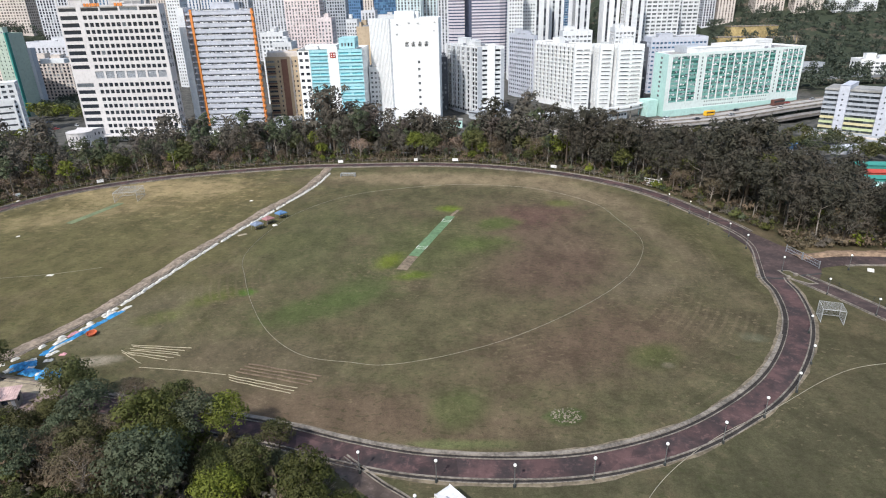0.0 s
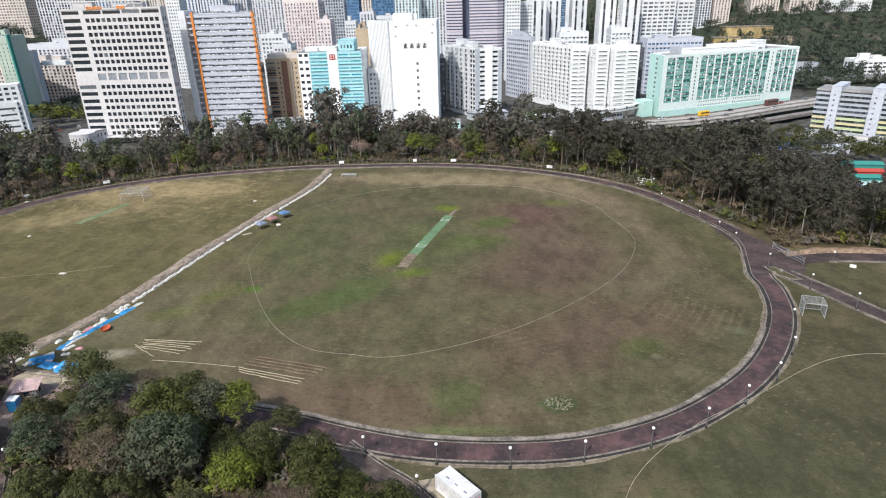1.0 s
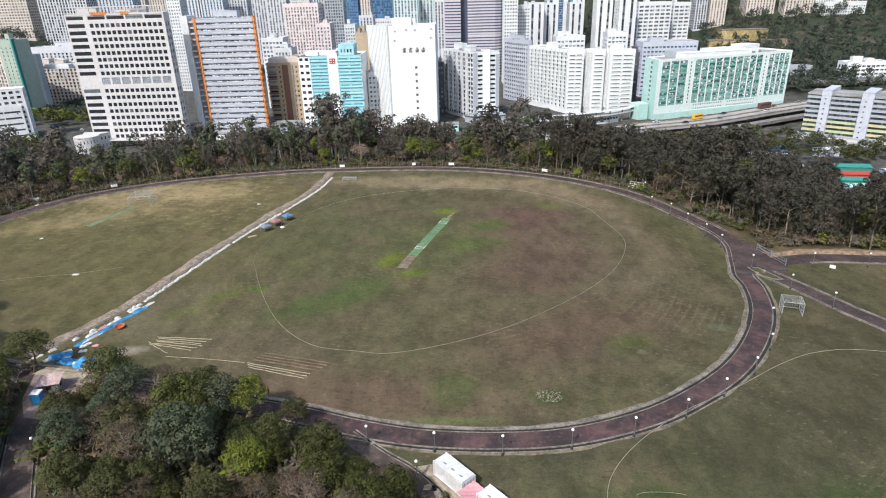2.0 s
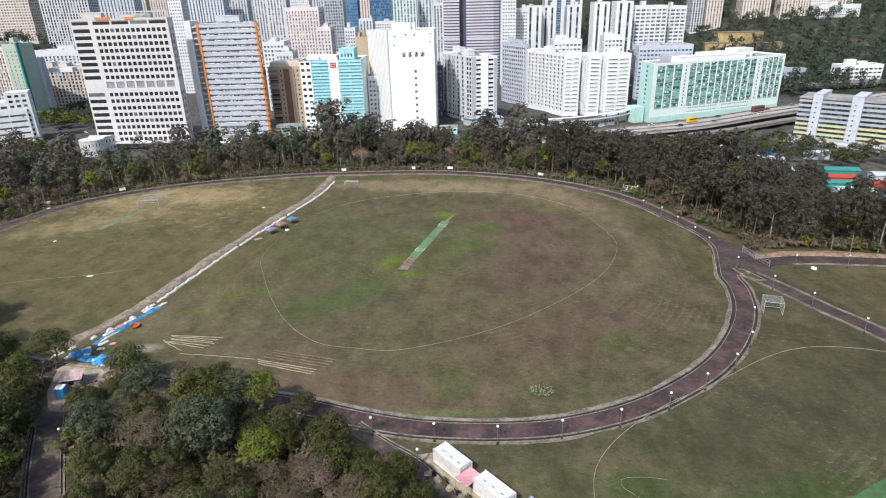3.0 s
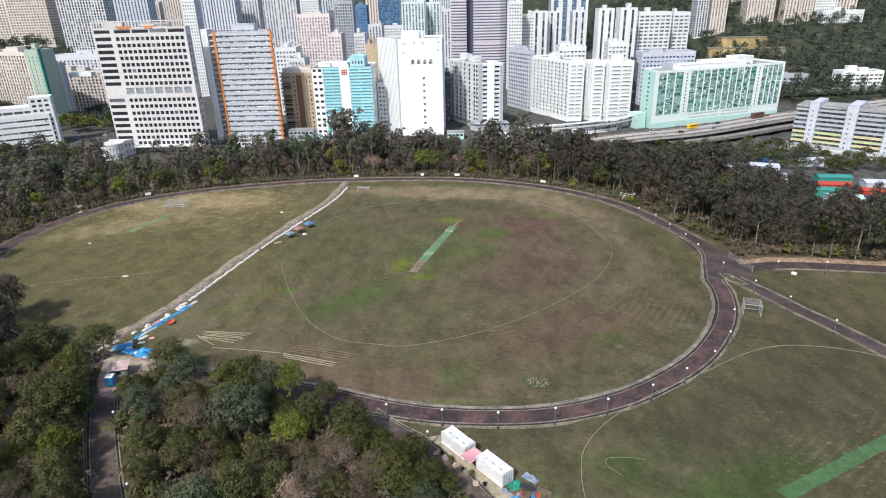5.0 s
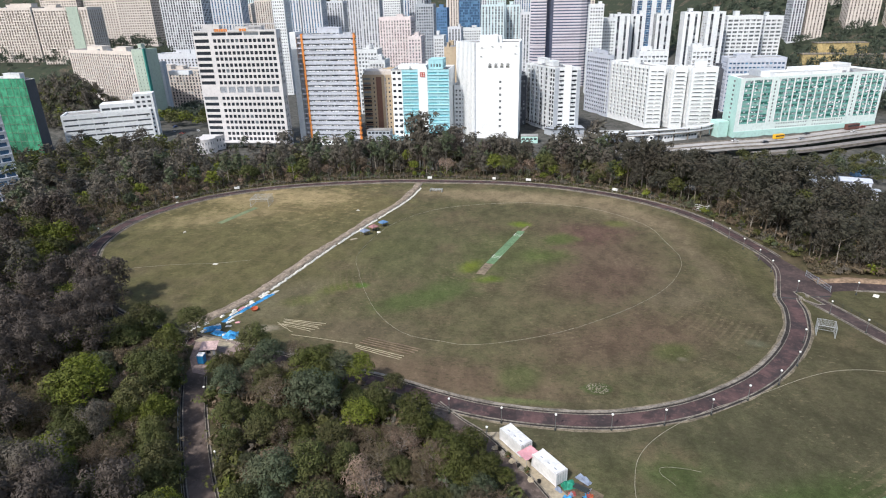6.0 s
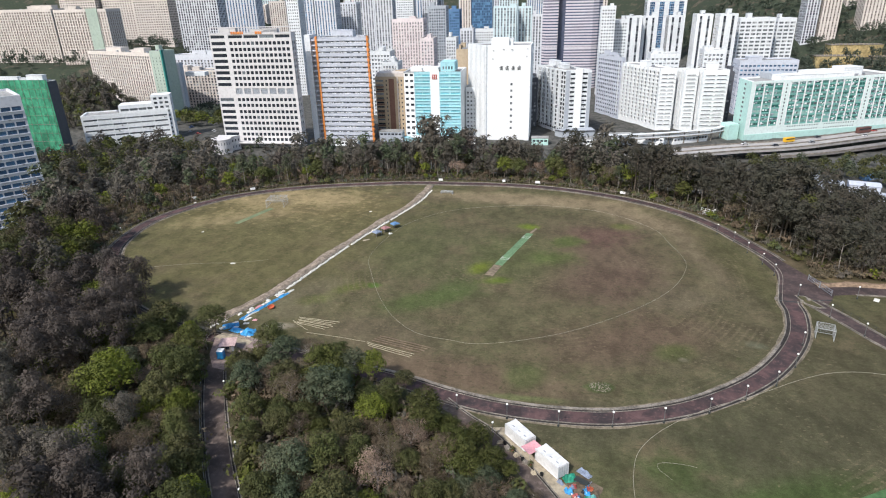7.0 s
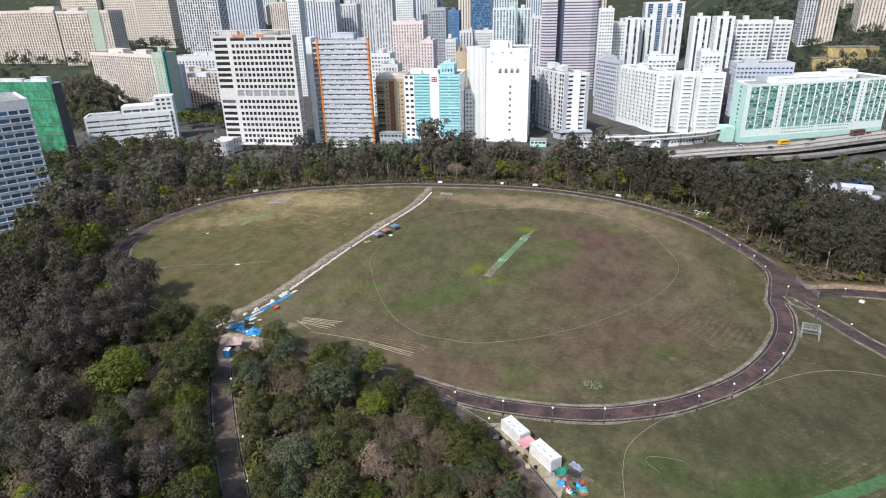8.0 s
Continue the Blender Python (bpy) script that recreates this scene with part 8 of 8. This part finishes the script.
def canopy(x, y, turn, mat, label):
    own = thing("canopy_tent", label, "tent", Matrix.Translation((x, y, 0)) @ Matrix.Rotation(turn, 4, "Z") @ Matrix.Diagonal((0.78, 0.78, 0.85, 1)), "tents by the ditch")
    for sx in (-1.5, 1.5):
        for sy in (-1.3, 1.3):
            part("leg", Build().tube([(sx, sy, 0), (sx, sy, 2.0)], [0.04, 0.04], 5), METAL, own)
    g = Build()
    rim = [(-1.8, -1.6), (1.8, -1.6), (1.8, 1.6), (-1.8, 1.6)]
    for i in range(4):
        p, q = rim[i], rim[(i + 1) % 4]
        mx, my = (p[0] + q[0]) / 2, (p[1] + q[1]) / 2
        g.quad((*p, 2.0), (mx, my, 1.95), (mx * 0.2, my * 0.2, 2.75), (p[0] * 0.2, p[1] * 0.2, 2.75))
        g.quad((mx, my, 1.95), (*q, 2.0), (q[0] * 0.2, q[1] * 0.2, 2.75), (mx * 0.2, my * 0.2, 2.75))
        g.quad((*p, 1.7), (*q, 1.7), (*q, 2.0), (*p, 2.0))
    g.quad(*[(p[0] * 0.2, p[1] * 0.2, 2.75) for p in rim])
    part("cover", g, mat, own)
    part("bench", Build().box(-1.2, -0.3, 0.38, 1.2, 0.3, 0.45, bevel=0.02).box(-1.0, -0.2, 0, -0.9, 0.2, 0.38).box(0.9, -0.2, 0, 1.0, 0.2, 0.38), TIMBER, own)


canopy(-57.0, 159.2, 0.9, TARP_GREY, "blue-grey canopy tent beside the ditch")
canopy(-55.0, 163.6, 0.9, TARP_FADED, "faded red canopy tent beside the ditch")
canopy(-52.6, 168.4, 0.9, TARP_DULL, "blue canopy tent beside the ditch")
draped("sheet", "pale sheet spread on the grass", "sheet", SAND, -60.0, 155.0, 2.6, 1.2, 0.12, 0.6, 71)
draped("sheet", "white bag of gear by the tents", "sheet", BAG, -52.8, 162.0, 1.3, 1.0, 0.6, 0.6, 72)
for k, (x, y, w) in enumerate(((-98.6, 129.9, 1.6), (-67.0, 185.4, 1.2), (-124.5, 156.4, 1.0), (-132.8, 208.4, 1.0), (-147.0, 189.5, 1.2), (93.7, 126.2, 2.2))):
    draped("sheet", "small white sheet lying on the grass", "sheet", BAG, x, y, w, w * 0.6, 0.3, 0.2 * k, 80 + k)


def goal(name, label, a, b, h, depth, mat, boxed=False):
    a, b = Vector((*a, 0)), Vector((*b, 0))
    u = (b - a).normalized()
    w = (b - a).length
    own = thing(name, label, "goal", Matrix.Translation(a) @ Matrix.Rotation(math.atan2(u.y, u.x), 4, "Z"))
    r = 0.055
    back_h = h if boxed else 0.1
    top_d = depth if boxed else depth * 0.45
    for x in (0, w):
        part("post", Build().tube([(x, 0, 0), (x, 0, h)], [r, r], 7), FRAME_GREY, own)
        part("back_post", Build().tube([(x, top_d, h), (x, depth, 0)], [r * 0.6, r * 0.6], 6), FRAME_GREY, own)
        part("side_bar", Build().tube([(x, 0, h), (x, top_d, h)], [r * 0.7, r * 0.7], 6), FRAME_GREY, own)
        part("ground_bar", Build().tube([(x, 0, 0.05), (x, depth, 0.05)], [r * 0.7, r * 0.7], 6), FRAME_GREY, own)
    part("crossbar", Build().tube([(0, 0, h), (w, 0, h)], [r, r], 7), FRAME_GREY, own)
    part("rear_bar", Build().tube([(0, depth, 0.05), (w, depth, 0.05)], [r * 0.7, r * 0.7], 6), FRAME_GREY, own)
    part("top_bar", Build().tube([(0, top_d, h), (w, top_d, h)], [r * 0.6, r * 0.6], 6), FRAME_GREY, own)
    net = Build()
    t = 0.007
    n = int(w / 0.13)
    for i in range(n + 1):
        x = w * i / n
        net.tube([(x, 0, h), (x, top_d, h), (x, depth, 0.05)], [t] * 3, 3, False)
    for k in range(20):
        z = h * k / 20
        y = top_d + (depth - top_d) * (1 - k / 20)
        net.tube([(0, 0, z), (0, y, z), (w, y, z), (w, 0, z)], [t] * 4, 3, False)
    for k in range(24):
        net.tube([(0, top_d * k / 24, h), (w, top_d * k / 24, h)], [t, t], 3, False)
    for x in (0, w):
        for k in range(1, 24):
            net.tube([(x, depth * k / 24, 0), (x, min(top_d, depth * k / 24), h)], [t, t], 3, False)
    part("net", net, mat, own, "pale cord net")


FRAME_GREY = plain("worn_grey_paint", (0.42, 0.44, 0.44, 1), 0.6, 0.15, 2, 0.4, 0.1)
NET_CORD = plain("net_cord", (0.30, 0.31, 0.31, 1), 0.8, 0.1, 2, 0.5, 0.0)
goal("football_goal", "boxy metal goal cage with grey net on the grass", (69.6, 103.0), (73.3, 101.8), 2.9, 3.6, NET_CORD, True)
goal("football_goal", "low white goal frame with net at the field's far edge", (-42.4, 211.5), (-37.2, 211.0), 1.2, 1.8, NET_CORD, True)
goal("practice_net", "tall netted practice cage at the end of the matting", (-112.4, 186.0), (-105.2, 187.0), 3.2, 7.5, NET_CORD, True)

# ---------------------------------------------------------------- hut by the road


def hut():
    own = thing("hut", "small hut with a faded red roof beside the path", "hut", Matrix.Translation((-73.3, 79.3, 0)) @ Matrix.Rotation(0.25, 4, "Z") @ Matrix.Diagonal((0.8, 0.8, 0.9, 1)))
    wall, panes = Build(), []
    f = [(-2.0, -1.5), (2.0, -1.5), (2.0, 1.5), (-2.0, 1.5)]
    for i in range(4):
        w = length(f[i], f[(i + 1) % 4])
        facade(wall, panes, f[i], f[(i + 1) % 4], 0, 2.4, [(w / 2 - 0.6, w / 2 + 0.6)], [(1.0, 1.9)], 0.1)
    part("wall", wall, CONCRETE, own)
    add_panes(own, panes, GLASS_DARK, True)
    g = Build()
    n = 22
    xs = [-2.5 + 5.0 * k / n for k in range(n + 1)]
    for k in range(n):
        a0, a1 = 0.05 * (k % 2), 0.05 * ((k + 1) % 2)
        g.quad((xs[k], -2.0, 2.35 + a0), (xs[k + 1], -2.0, 2.35 + a1), (xs[k + 1], 2.0, 3.0 + a1), (xs[k], 2.0, 3.0 + a0))
    part("roof", g, plain("faded_red_sheet", (0.50, 0.36, 0.34, 1), 0.7, 0.2, 2, 0.5, 0.2), own)
    part("door", Build().box(1.2, -1.56, 0.02, 1.9, -1.5, 2.0), METAL, own)
    part("gable", Build().box(-2.0, 1.4, 2.4, 2.0, 1.5, 2.85), CONCRETE, own)


hut()
own = thing("portable_toilet", "bright blue plastic portable toilet with a white top", "toilet", Matrix.Translation((-73.4, 75.6, 0.06)) @ Matrix.Rotation(0.1, 4, "Z"))
g = Build().box(-0.75, -0.7, 0.1, 0.75, 0.7, 2.2, bevel=0.06)
for k in range(5):
    g.box(-0.78, -0.6 + 0.26 * k, 0.25, -0.74, -0.46 + 0.26 * k, 2.0)
part("body", g, plain("blue_plastic", (0.02, 0.20, 0.45, 1), 0.4, 0.1, 2, 0.5, 0.1), own)
part("door", Build().box(-0.5, -0.76, 0.2, 0.5, -0.7, 2.05, bevel=0.02), plain("blue_door_plastic", (0.03, 0.26, 0.52, 1), 0.4, 0.1, 2, 0.5, 0.1), own)
part("roof", Build().box(-0.82, -0.77, 2.2, 0.82, 0.77, 2.4, bevel=0.08), WHITE_PAINT, own)
draped("sheet", "white goods piled on the hut's far side", "sheet", BAG, -75.4, 82.4, 2.0, 1.0, 0.8, 0.3, 91)
b = Build().prism([(-80.6, 84.6), (-79.2, 87.0), (-74.6, 86.2), (-69.4, 84.2), (-69.8, 82.2), (-74.6, 83.2)], -0.05, 0.078)
tagged(part("sandy_patch", b, SAND), "pale sandy worn ground by the hut", "ground", kind="structure")

b = Build().prism([(-80.0, 84.6), (-74.0, 86.4), (-68.5, 85.2), (-66.4, 81.0), (-69.4, 77.6), (-70.4, 71.0), (-73.6, 71.6), (-77.4, 77.0)], -0.05, 0.07)
tagged(part("paving", b, plain("pinkish_paving", (0.235, 0.178, 0.158, 1), 0.9, 0.3, 1.2, 0.4, 0.3)), "worn pinkish paving round the hut", "paving", kind="structure")

# ---------------------------------------------------------------- containers and their clutter
CONTAINER = plain("container_paint", (0.66, 0.66, 0.655, 1), 0.5, 0.14, 1.5, 0.4, 0.1)


def container(x, y, turn):
    own = thing("shipping_container", "white corrugated shipping container on the grass verge", "container", Matrix.Translation((x, y, 0.12)) @ Matrix.Rotation(turn, 4, "Z"), "two containers in line")
    L, W, H = 6.06, 2.44, 2.6
    for s in (-1, 1):
        g = Build()
        n, e = 22, 0.045
        xs = [-L / 2 + 0.12 + (L - 0.24) * i / (2 * n) for i in range(2 * n + 1)]
        for i in range(2 * n):
            y0, y1 = s * (W / 2 - (e if (i // 1) % 2 else 0)), s * (W / 2 - (e if ((i + 1) // 1) % 2 else 0))
            g.quad((xs[i], y0, 0.14), (xs[i + 1], y1, 0.14), (xs[i + 1], y1, H - 0.1), (xs[i], y0, H - 0.1))
        part("side_panel", g, CONTAINER, own)
    g = Build()
    n = 20
    for i in range(n):
        x0, x1 = -L / 2 + 0.1 + (L - 0.2) * i / n, -L / 2 + 0.1 + (L - 0.2) * (i + 1) / n
        z0, z1 = H - 0.05 + (0.03 if i % 2 else 0), H - 0.05 + (0.0 if i % 2 else 0.03)
        g.quad((x0, -W / 2 + 0.08, z0), (x1, -W / 2 + 0.08, z1), (x1, W / 2 - 0.08, z1), (x0, W / 2 - 0.08, z0))
    part("roof", g, CONTAINER, own)
    for sx in (-1, 1):
        for sy in (-1, 1):
            part("corner_post", Build().box(sx * L / 2 - 0.08, sy * W / 2 - 0.08, 0, sx * L / 2 + 0.08, sy * W / 2 + 0.08, H, bevel=0.02), CONTAINER, own)
    for sy in (-1, 1):
        part("top_rail", Build().box(-L / 2, sy * W / 2 - 0.06, H - 0.12, L / 2, sy * W / 2 + 0.06, H, bevel=0.02), CONTAINER, own)
        part("bottom_rail", Build().box(-L / 2, sy * W / 2 - 0.06, 0, L / 2, sy * W / 2 + 0.06, 0.15, bevel=0.02), CONTAINER, own)
    part("end_panel", Build().box(-L / 2 - 0.02, -W / 2 + 0.08, 0.1, -L / 2 + 0.04, W / 2 - 0.08, H - 0.08), CONTAINER, own)
    for s in (-1, 1):
        d = part("door", Build().box(L / 2 - 0.05, min(0.02 * s, s * (W / 2 - 0.09)), 0.12, L / 2 + 0.04, max(0.02 * s, s * (W / 2 - 0.09)), H - 0.1, bevel=0.01), CONTAINER, own)
        for o in (0.3, 0.85):
            part("locking_bar", Build().tube([(L / 2 + 0.08, s * o, 0.15), (L / 2 + 0.08, s * o, H - 0.15)], [0.03, 0.03], 5), METAL, d)
    for k in range(3):
        part("roof_mark", Build().box(-1.8 + 1.7 * k, -0.5, H - 0.01, -1.2 + 1.7 * k, -0.3, H + 0.03), METAL, own)
    for sx in (-1, 1):
        part("footing", Build().box(sx * 2.6 - 0.25, -1.2, -0.2, sx * 2.6 + 0.25, 1.2, 0.0), CONCRETE, own)


CT = math.atan2(-4.45, 3.95)
container(-0.45, 55.85, CT)
container(5.55, 49.55, CT)
# awning between them
own = thing("awning", "pink tarpaulin awning stretched between the containers", "awning", Matrix.Translation((2.35, 52.15, 0)) @ Matrix.Rotation(CT, 4, "Z"))
g = Build()
for j in range(6):
    for i in range(6):
        def za(i, j):
            return 2.25 - 0.28 * math.sin(math.pi * i / 6) * math.sin(math.pi * j / 6) - 0.05 * ((i + j) % 2)
        x0, x1, y0, y1 = -1.3 + 2.6 * i / 6, -1.3 + 2.6 * (i + 1) / 6, -2.2 + 3.3 * j / 6, -2.2 + 3.3 * (j + 1) / 6
        g.quad((x0, y0, za(i, j)), (x1, y0, za(i + 1, j)), (x1, y1, za(i + 1, j + 1)), (x0, y1, za(i, j + 1)))
part("cover", g, TARP_PINK, own)
for sx, sy in ((-1.25, -2.1), (1.25, -2.1), (-1.25, 1.0), (1.25, 1.0)):
    part("pole", Build().tube([(sx, sy, 0), (sx, sy, 2.25)], [0.035, 0.035], 5), METAL, own)

b = Build().prism([(-8.6, 58.5), (-3.0, 59.6), (-2.2, 57.4), (4.4, 49.4), (9.2, 44.2), (8.4, 40.6), (6.6, 41.6), (1.5, 48.4), (-5.0, 56.2)], -0.05, 0.025)
tagged(part("sandy_verge", b, SAND), "bare sandy verge beside the containers", "ground", kind="structure")
rg = random.Random(31)
for k in range(10):
    t = k / 9
    x, y = -3.9 + 7.5 * t + rg.uniform(-0.5, 0.3), 55.2 - 8.0 * t + rg.uniform(-0.4, 0.3)
    kind = k % 4
    if kind == 0:
        draped("sheet", "grey canvas bundle by the container", "bundle", SAND, x, y, 1.6, 1.2, 0.7, k, 100 + k)
    elif kind == 1:
        ob = part("bucket", Build().lathe([(0.0, 0.02), (0.26, 0.02), (0.34, 0.6), (0.36, 0.62), (0.3, 0.58), (0.24, 0.1), (0.0, 0.1)], (0, 0, 0), 10), TYRE, m=Matrix.Translation((x, y, 0.03)))
        tagged(ob, "black rubber bucket standing by the container", "bucket")
    elif kind == 2:
        g = Build().box(-0.7, -0.4, 0, 0.7, 0.4, 0.5, bevel=0.04)
        for q in range(4):
            g.box(-0.72, -0.42, 0.06 + 0.12 * q, 0.72, 0.42, 0.1 + 0.12 * q)
        tagged(part("crate", g, CONCRETE, m=Matrix.Translation((x, y, 0.02)) @ Matrix.Rotation(k, 4, "Z")), "pale slatted crate by the container", "crate")
    else:
        v, fcs = SHRUB_V * 0.42, SHRUB_F
        t_ = thing("potted_plant", "bushy green potted plant by the container", "plant", Matrix.Translation((x, y, 0)))
        part("pot", Build().lathe([(0.0, 0.02), (0.22, 0.02), (0.32, 0.45), (0.27, 0.42), (0.0, 0.38)], (0, 0, 0), 10), TARP_RED, t_)
        part("leaves", mesh_from("leaves", v + np.array([0, 0, 0.25]), fcs, LEAF["green"]), None, t_)
TARP_TEAL = plain("teal_tarpaulin", (0.10, 0.30, 0.27, 1), 0.55, 0.35, 1.5, 0.5, 0.5)
JUNK = [("tarpaulin", "green tarpaulin over stacked gear", TARP_GREEN, 8.8, 47.2, 2.5, 2.1, 1.3, 0.4), ("tarpaulin", "blue tarpaulin over a long frame", TARP_GREY, 11.4, 48.7, 2.8, 1.2, 0.8, -0.7),
        ("tarpaulin", "bright blue tarpaulin over a heap", TARP_BLUE, 8.5, 43.9, 1.4, 1.5, 0.9, 0.3), ("sheet", "red plastic sheet over boxes", TARP_RED, 9.3, 45.2, 1.4, 1.0, 0.8, 0.2), ("sheet", "red plastic sheet on the ground", TARP_RED, 9.7, 43.1, 1.2, 1.2, 0.5, 0.9),
        ("sheet", "orange plastic sheet over crates", TARP_ORANGE, 12.2, 45.2, 1.2, 1.2, 0.6, -0.4), ("tarpaulin", "blue tarpaulin bundle on the grass", TARP_BLUE, 11.4, 44.3, 0.8, 1.6, 0.7, 0.3), ("tarpaulin", "green and teal netting bundle", TARP_TEAL, 12.4, 43.0, 1.7, 1.4, 0.6, 0.2),
        ("sheet", "grey-blue cloth bundle by the container", TARP_GREY, 7.1, 45.8, 1.5, 0.8, 0.7, -0.8), ("sheet", "pile of white sacks on the ground", BAG, 10.0, 42.2, 1.3, 1.1, 0.7, 0.1), ("tarpaulin", "small green tarpaulin bundle", TARP_GREEN, 10.8, 41.6, 0.9, 1.0, 0.6, 0.4), ("sheet", "orange net bag of balls", TARP_ORANGE, 12.5, 42.0, 1.5, 0.6, 0.35, 0.3)]
for k, (nm, label, mat, x, y, w, d, h, turn) in enumerate(JUNK):
    draped(nm, label, nm, mat, x, y, w, d, h, turn, 130 + k)
JUNK_DARK = plain("dark_rubber_sheet", (0.03, 0.03, 0.033, 1), 0.6, 0.4, 2, 0.5, 0.4)
rg = random.Random(55)
for k in range(16):
    x, y = 10.2 + rg.uniform(-2.2, 2.4), 44.9 + rg.uniform(-3.0, 2.2)
    mat, word = rg.choice(((JUNK_DARK, "black"), (JUNK_DARK, "black"), (TARP_BLUE, "blue"), (TARP_GREY, "grey-blue"), (BAG, "white"), (TARP_RED, "red"), (TARP_GREEN, "green")))
    draped("bundle", "small %s bundle among the stored gear" % word, "bundle", mat, x, y, rg.uniform(0.5, 1.3), rg.uniform(0.5, 1.1), rg.uniform(0.3, 0.9), rg.uniform(0, 3), 170 + k)
b = Build().prism([(12.6 * 0.25 + 10.2 * 0.75 + (3.4 + 0.5 * math.sin(a * 5)) * math.cos(a), 44.6 + (3.3 + 0.5 * math.cos(a * 4)) * math.sin(a)) for a in np.linspace(0, 6.0, 20)], -0.05, 0.018)
tagged(part("trampled_earth", b, plain("muddy_earth", (0.115, 0.090, 0.062, 1), 0.95, 0.5, 1.5, 0.4, 0.5)), "muddy trampled earth under the stored gear", "ground", kind="structure")
own = thing("trestle", "dark metal frame trolley among the stored gear", "trolley", Matrix.Translation((10.8, 46.2, 0)) @ Matrix.Rotation(-0.5, 4, "Z"))
part("tray", Build().box(-1.3, -0.6, 0.55, 1.3, 0.6, 0.65, bevel=0.02), METAL_DARK, own)
for sx in (-1.2, 1.2):
    for sy in (-0.5, 0.5):
        part("leg", Build().tube([(sx, sy, 0), (sx, sy, 0.6)], [0.05, 0.05], 5), METAL_DARK, own)
part("handle", Build().tube([(1.3, -0.4, 0.6), (1.7, -0.4, 1.1), (1.7, 0.4, 1.1), (1.3, 0.4, 0.6)], [0.04] * 4, 5), METAL, own)


def bare_tree(x, y, h, seed):
    rr = np.random.default_rng(seed)
    b = Build()

    def grow(p, d, length_, r, level):
        q = p + d * length_
        b.tube([p, p.lerp(q, 0.5) + Vector(rr.normal(size=3) * 0.06 * length_), q], [r, r * 0.8, r * 0.55], 5 if level == 0 else 4, False)
        if level < 4:
            for k in range(3 if level else 4):
                nd = (d + Vector(rr.normal(size=3)) * 0.5 + Vector((0, 0, 0.18))).normalized()
                grow(q if k else p.lerp(q, 0.7), nd, length_ * rr.uniform(0.6, 0.8), r * 0.52, level + 1)

    grow(Vector((0, 0, -0.2)), Vector((rr.normal() * 0.05, rr.normal() * 0.05, 1)).normalized(), h * 0.34, 0.12, 0)
    own = thing("bare_tree", "leafless tree with pale branching limbs", "tree", Matrix.Translation((x, y, land_z(x, y))))
    part("branch_frame", b, BARK_PALE, own)


for x, y, h, s in ((-18.0, 57.0, 6.0, 1), (96.0, 141.5, 11.0, 2), (-12, 44, 7, 3), (-47.5, 71.5, 9.0, 4), (-79, 79, 7, 5), (70, 205, 8, 6), (-101, 229.5, 9, 7), (-138, 214, 9, 8), (24, 229, 8, 9), (118, 141, 10, 10)):
    bare_tree(x, y, h, s)
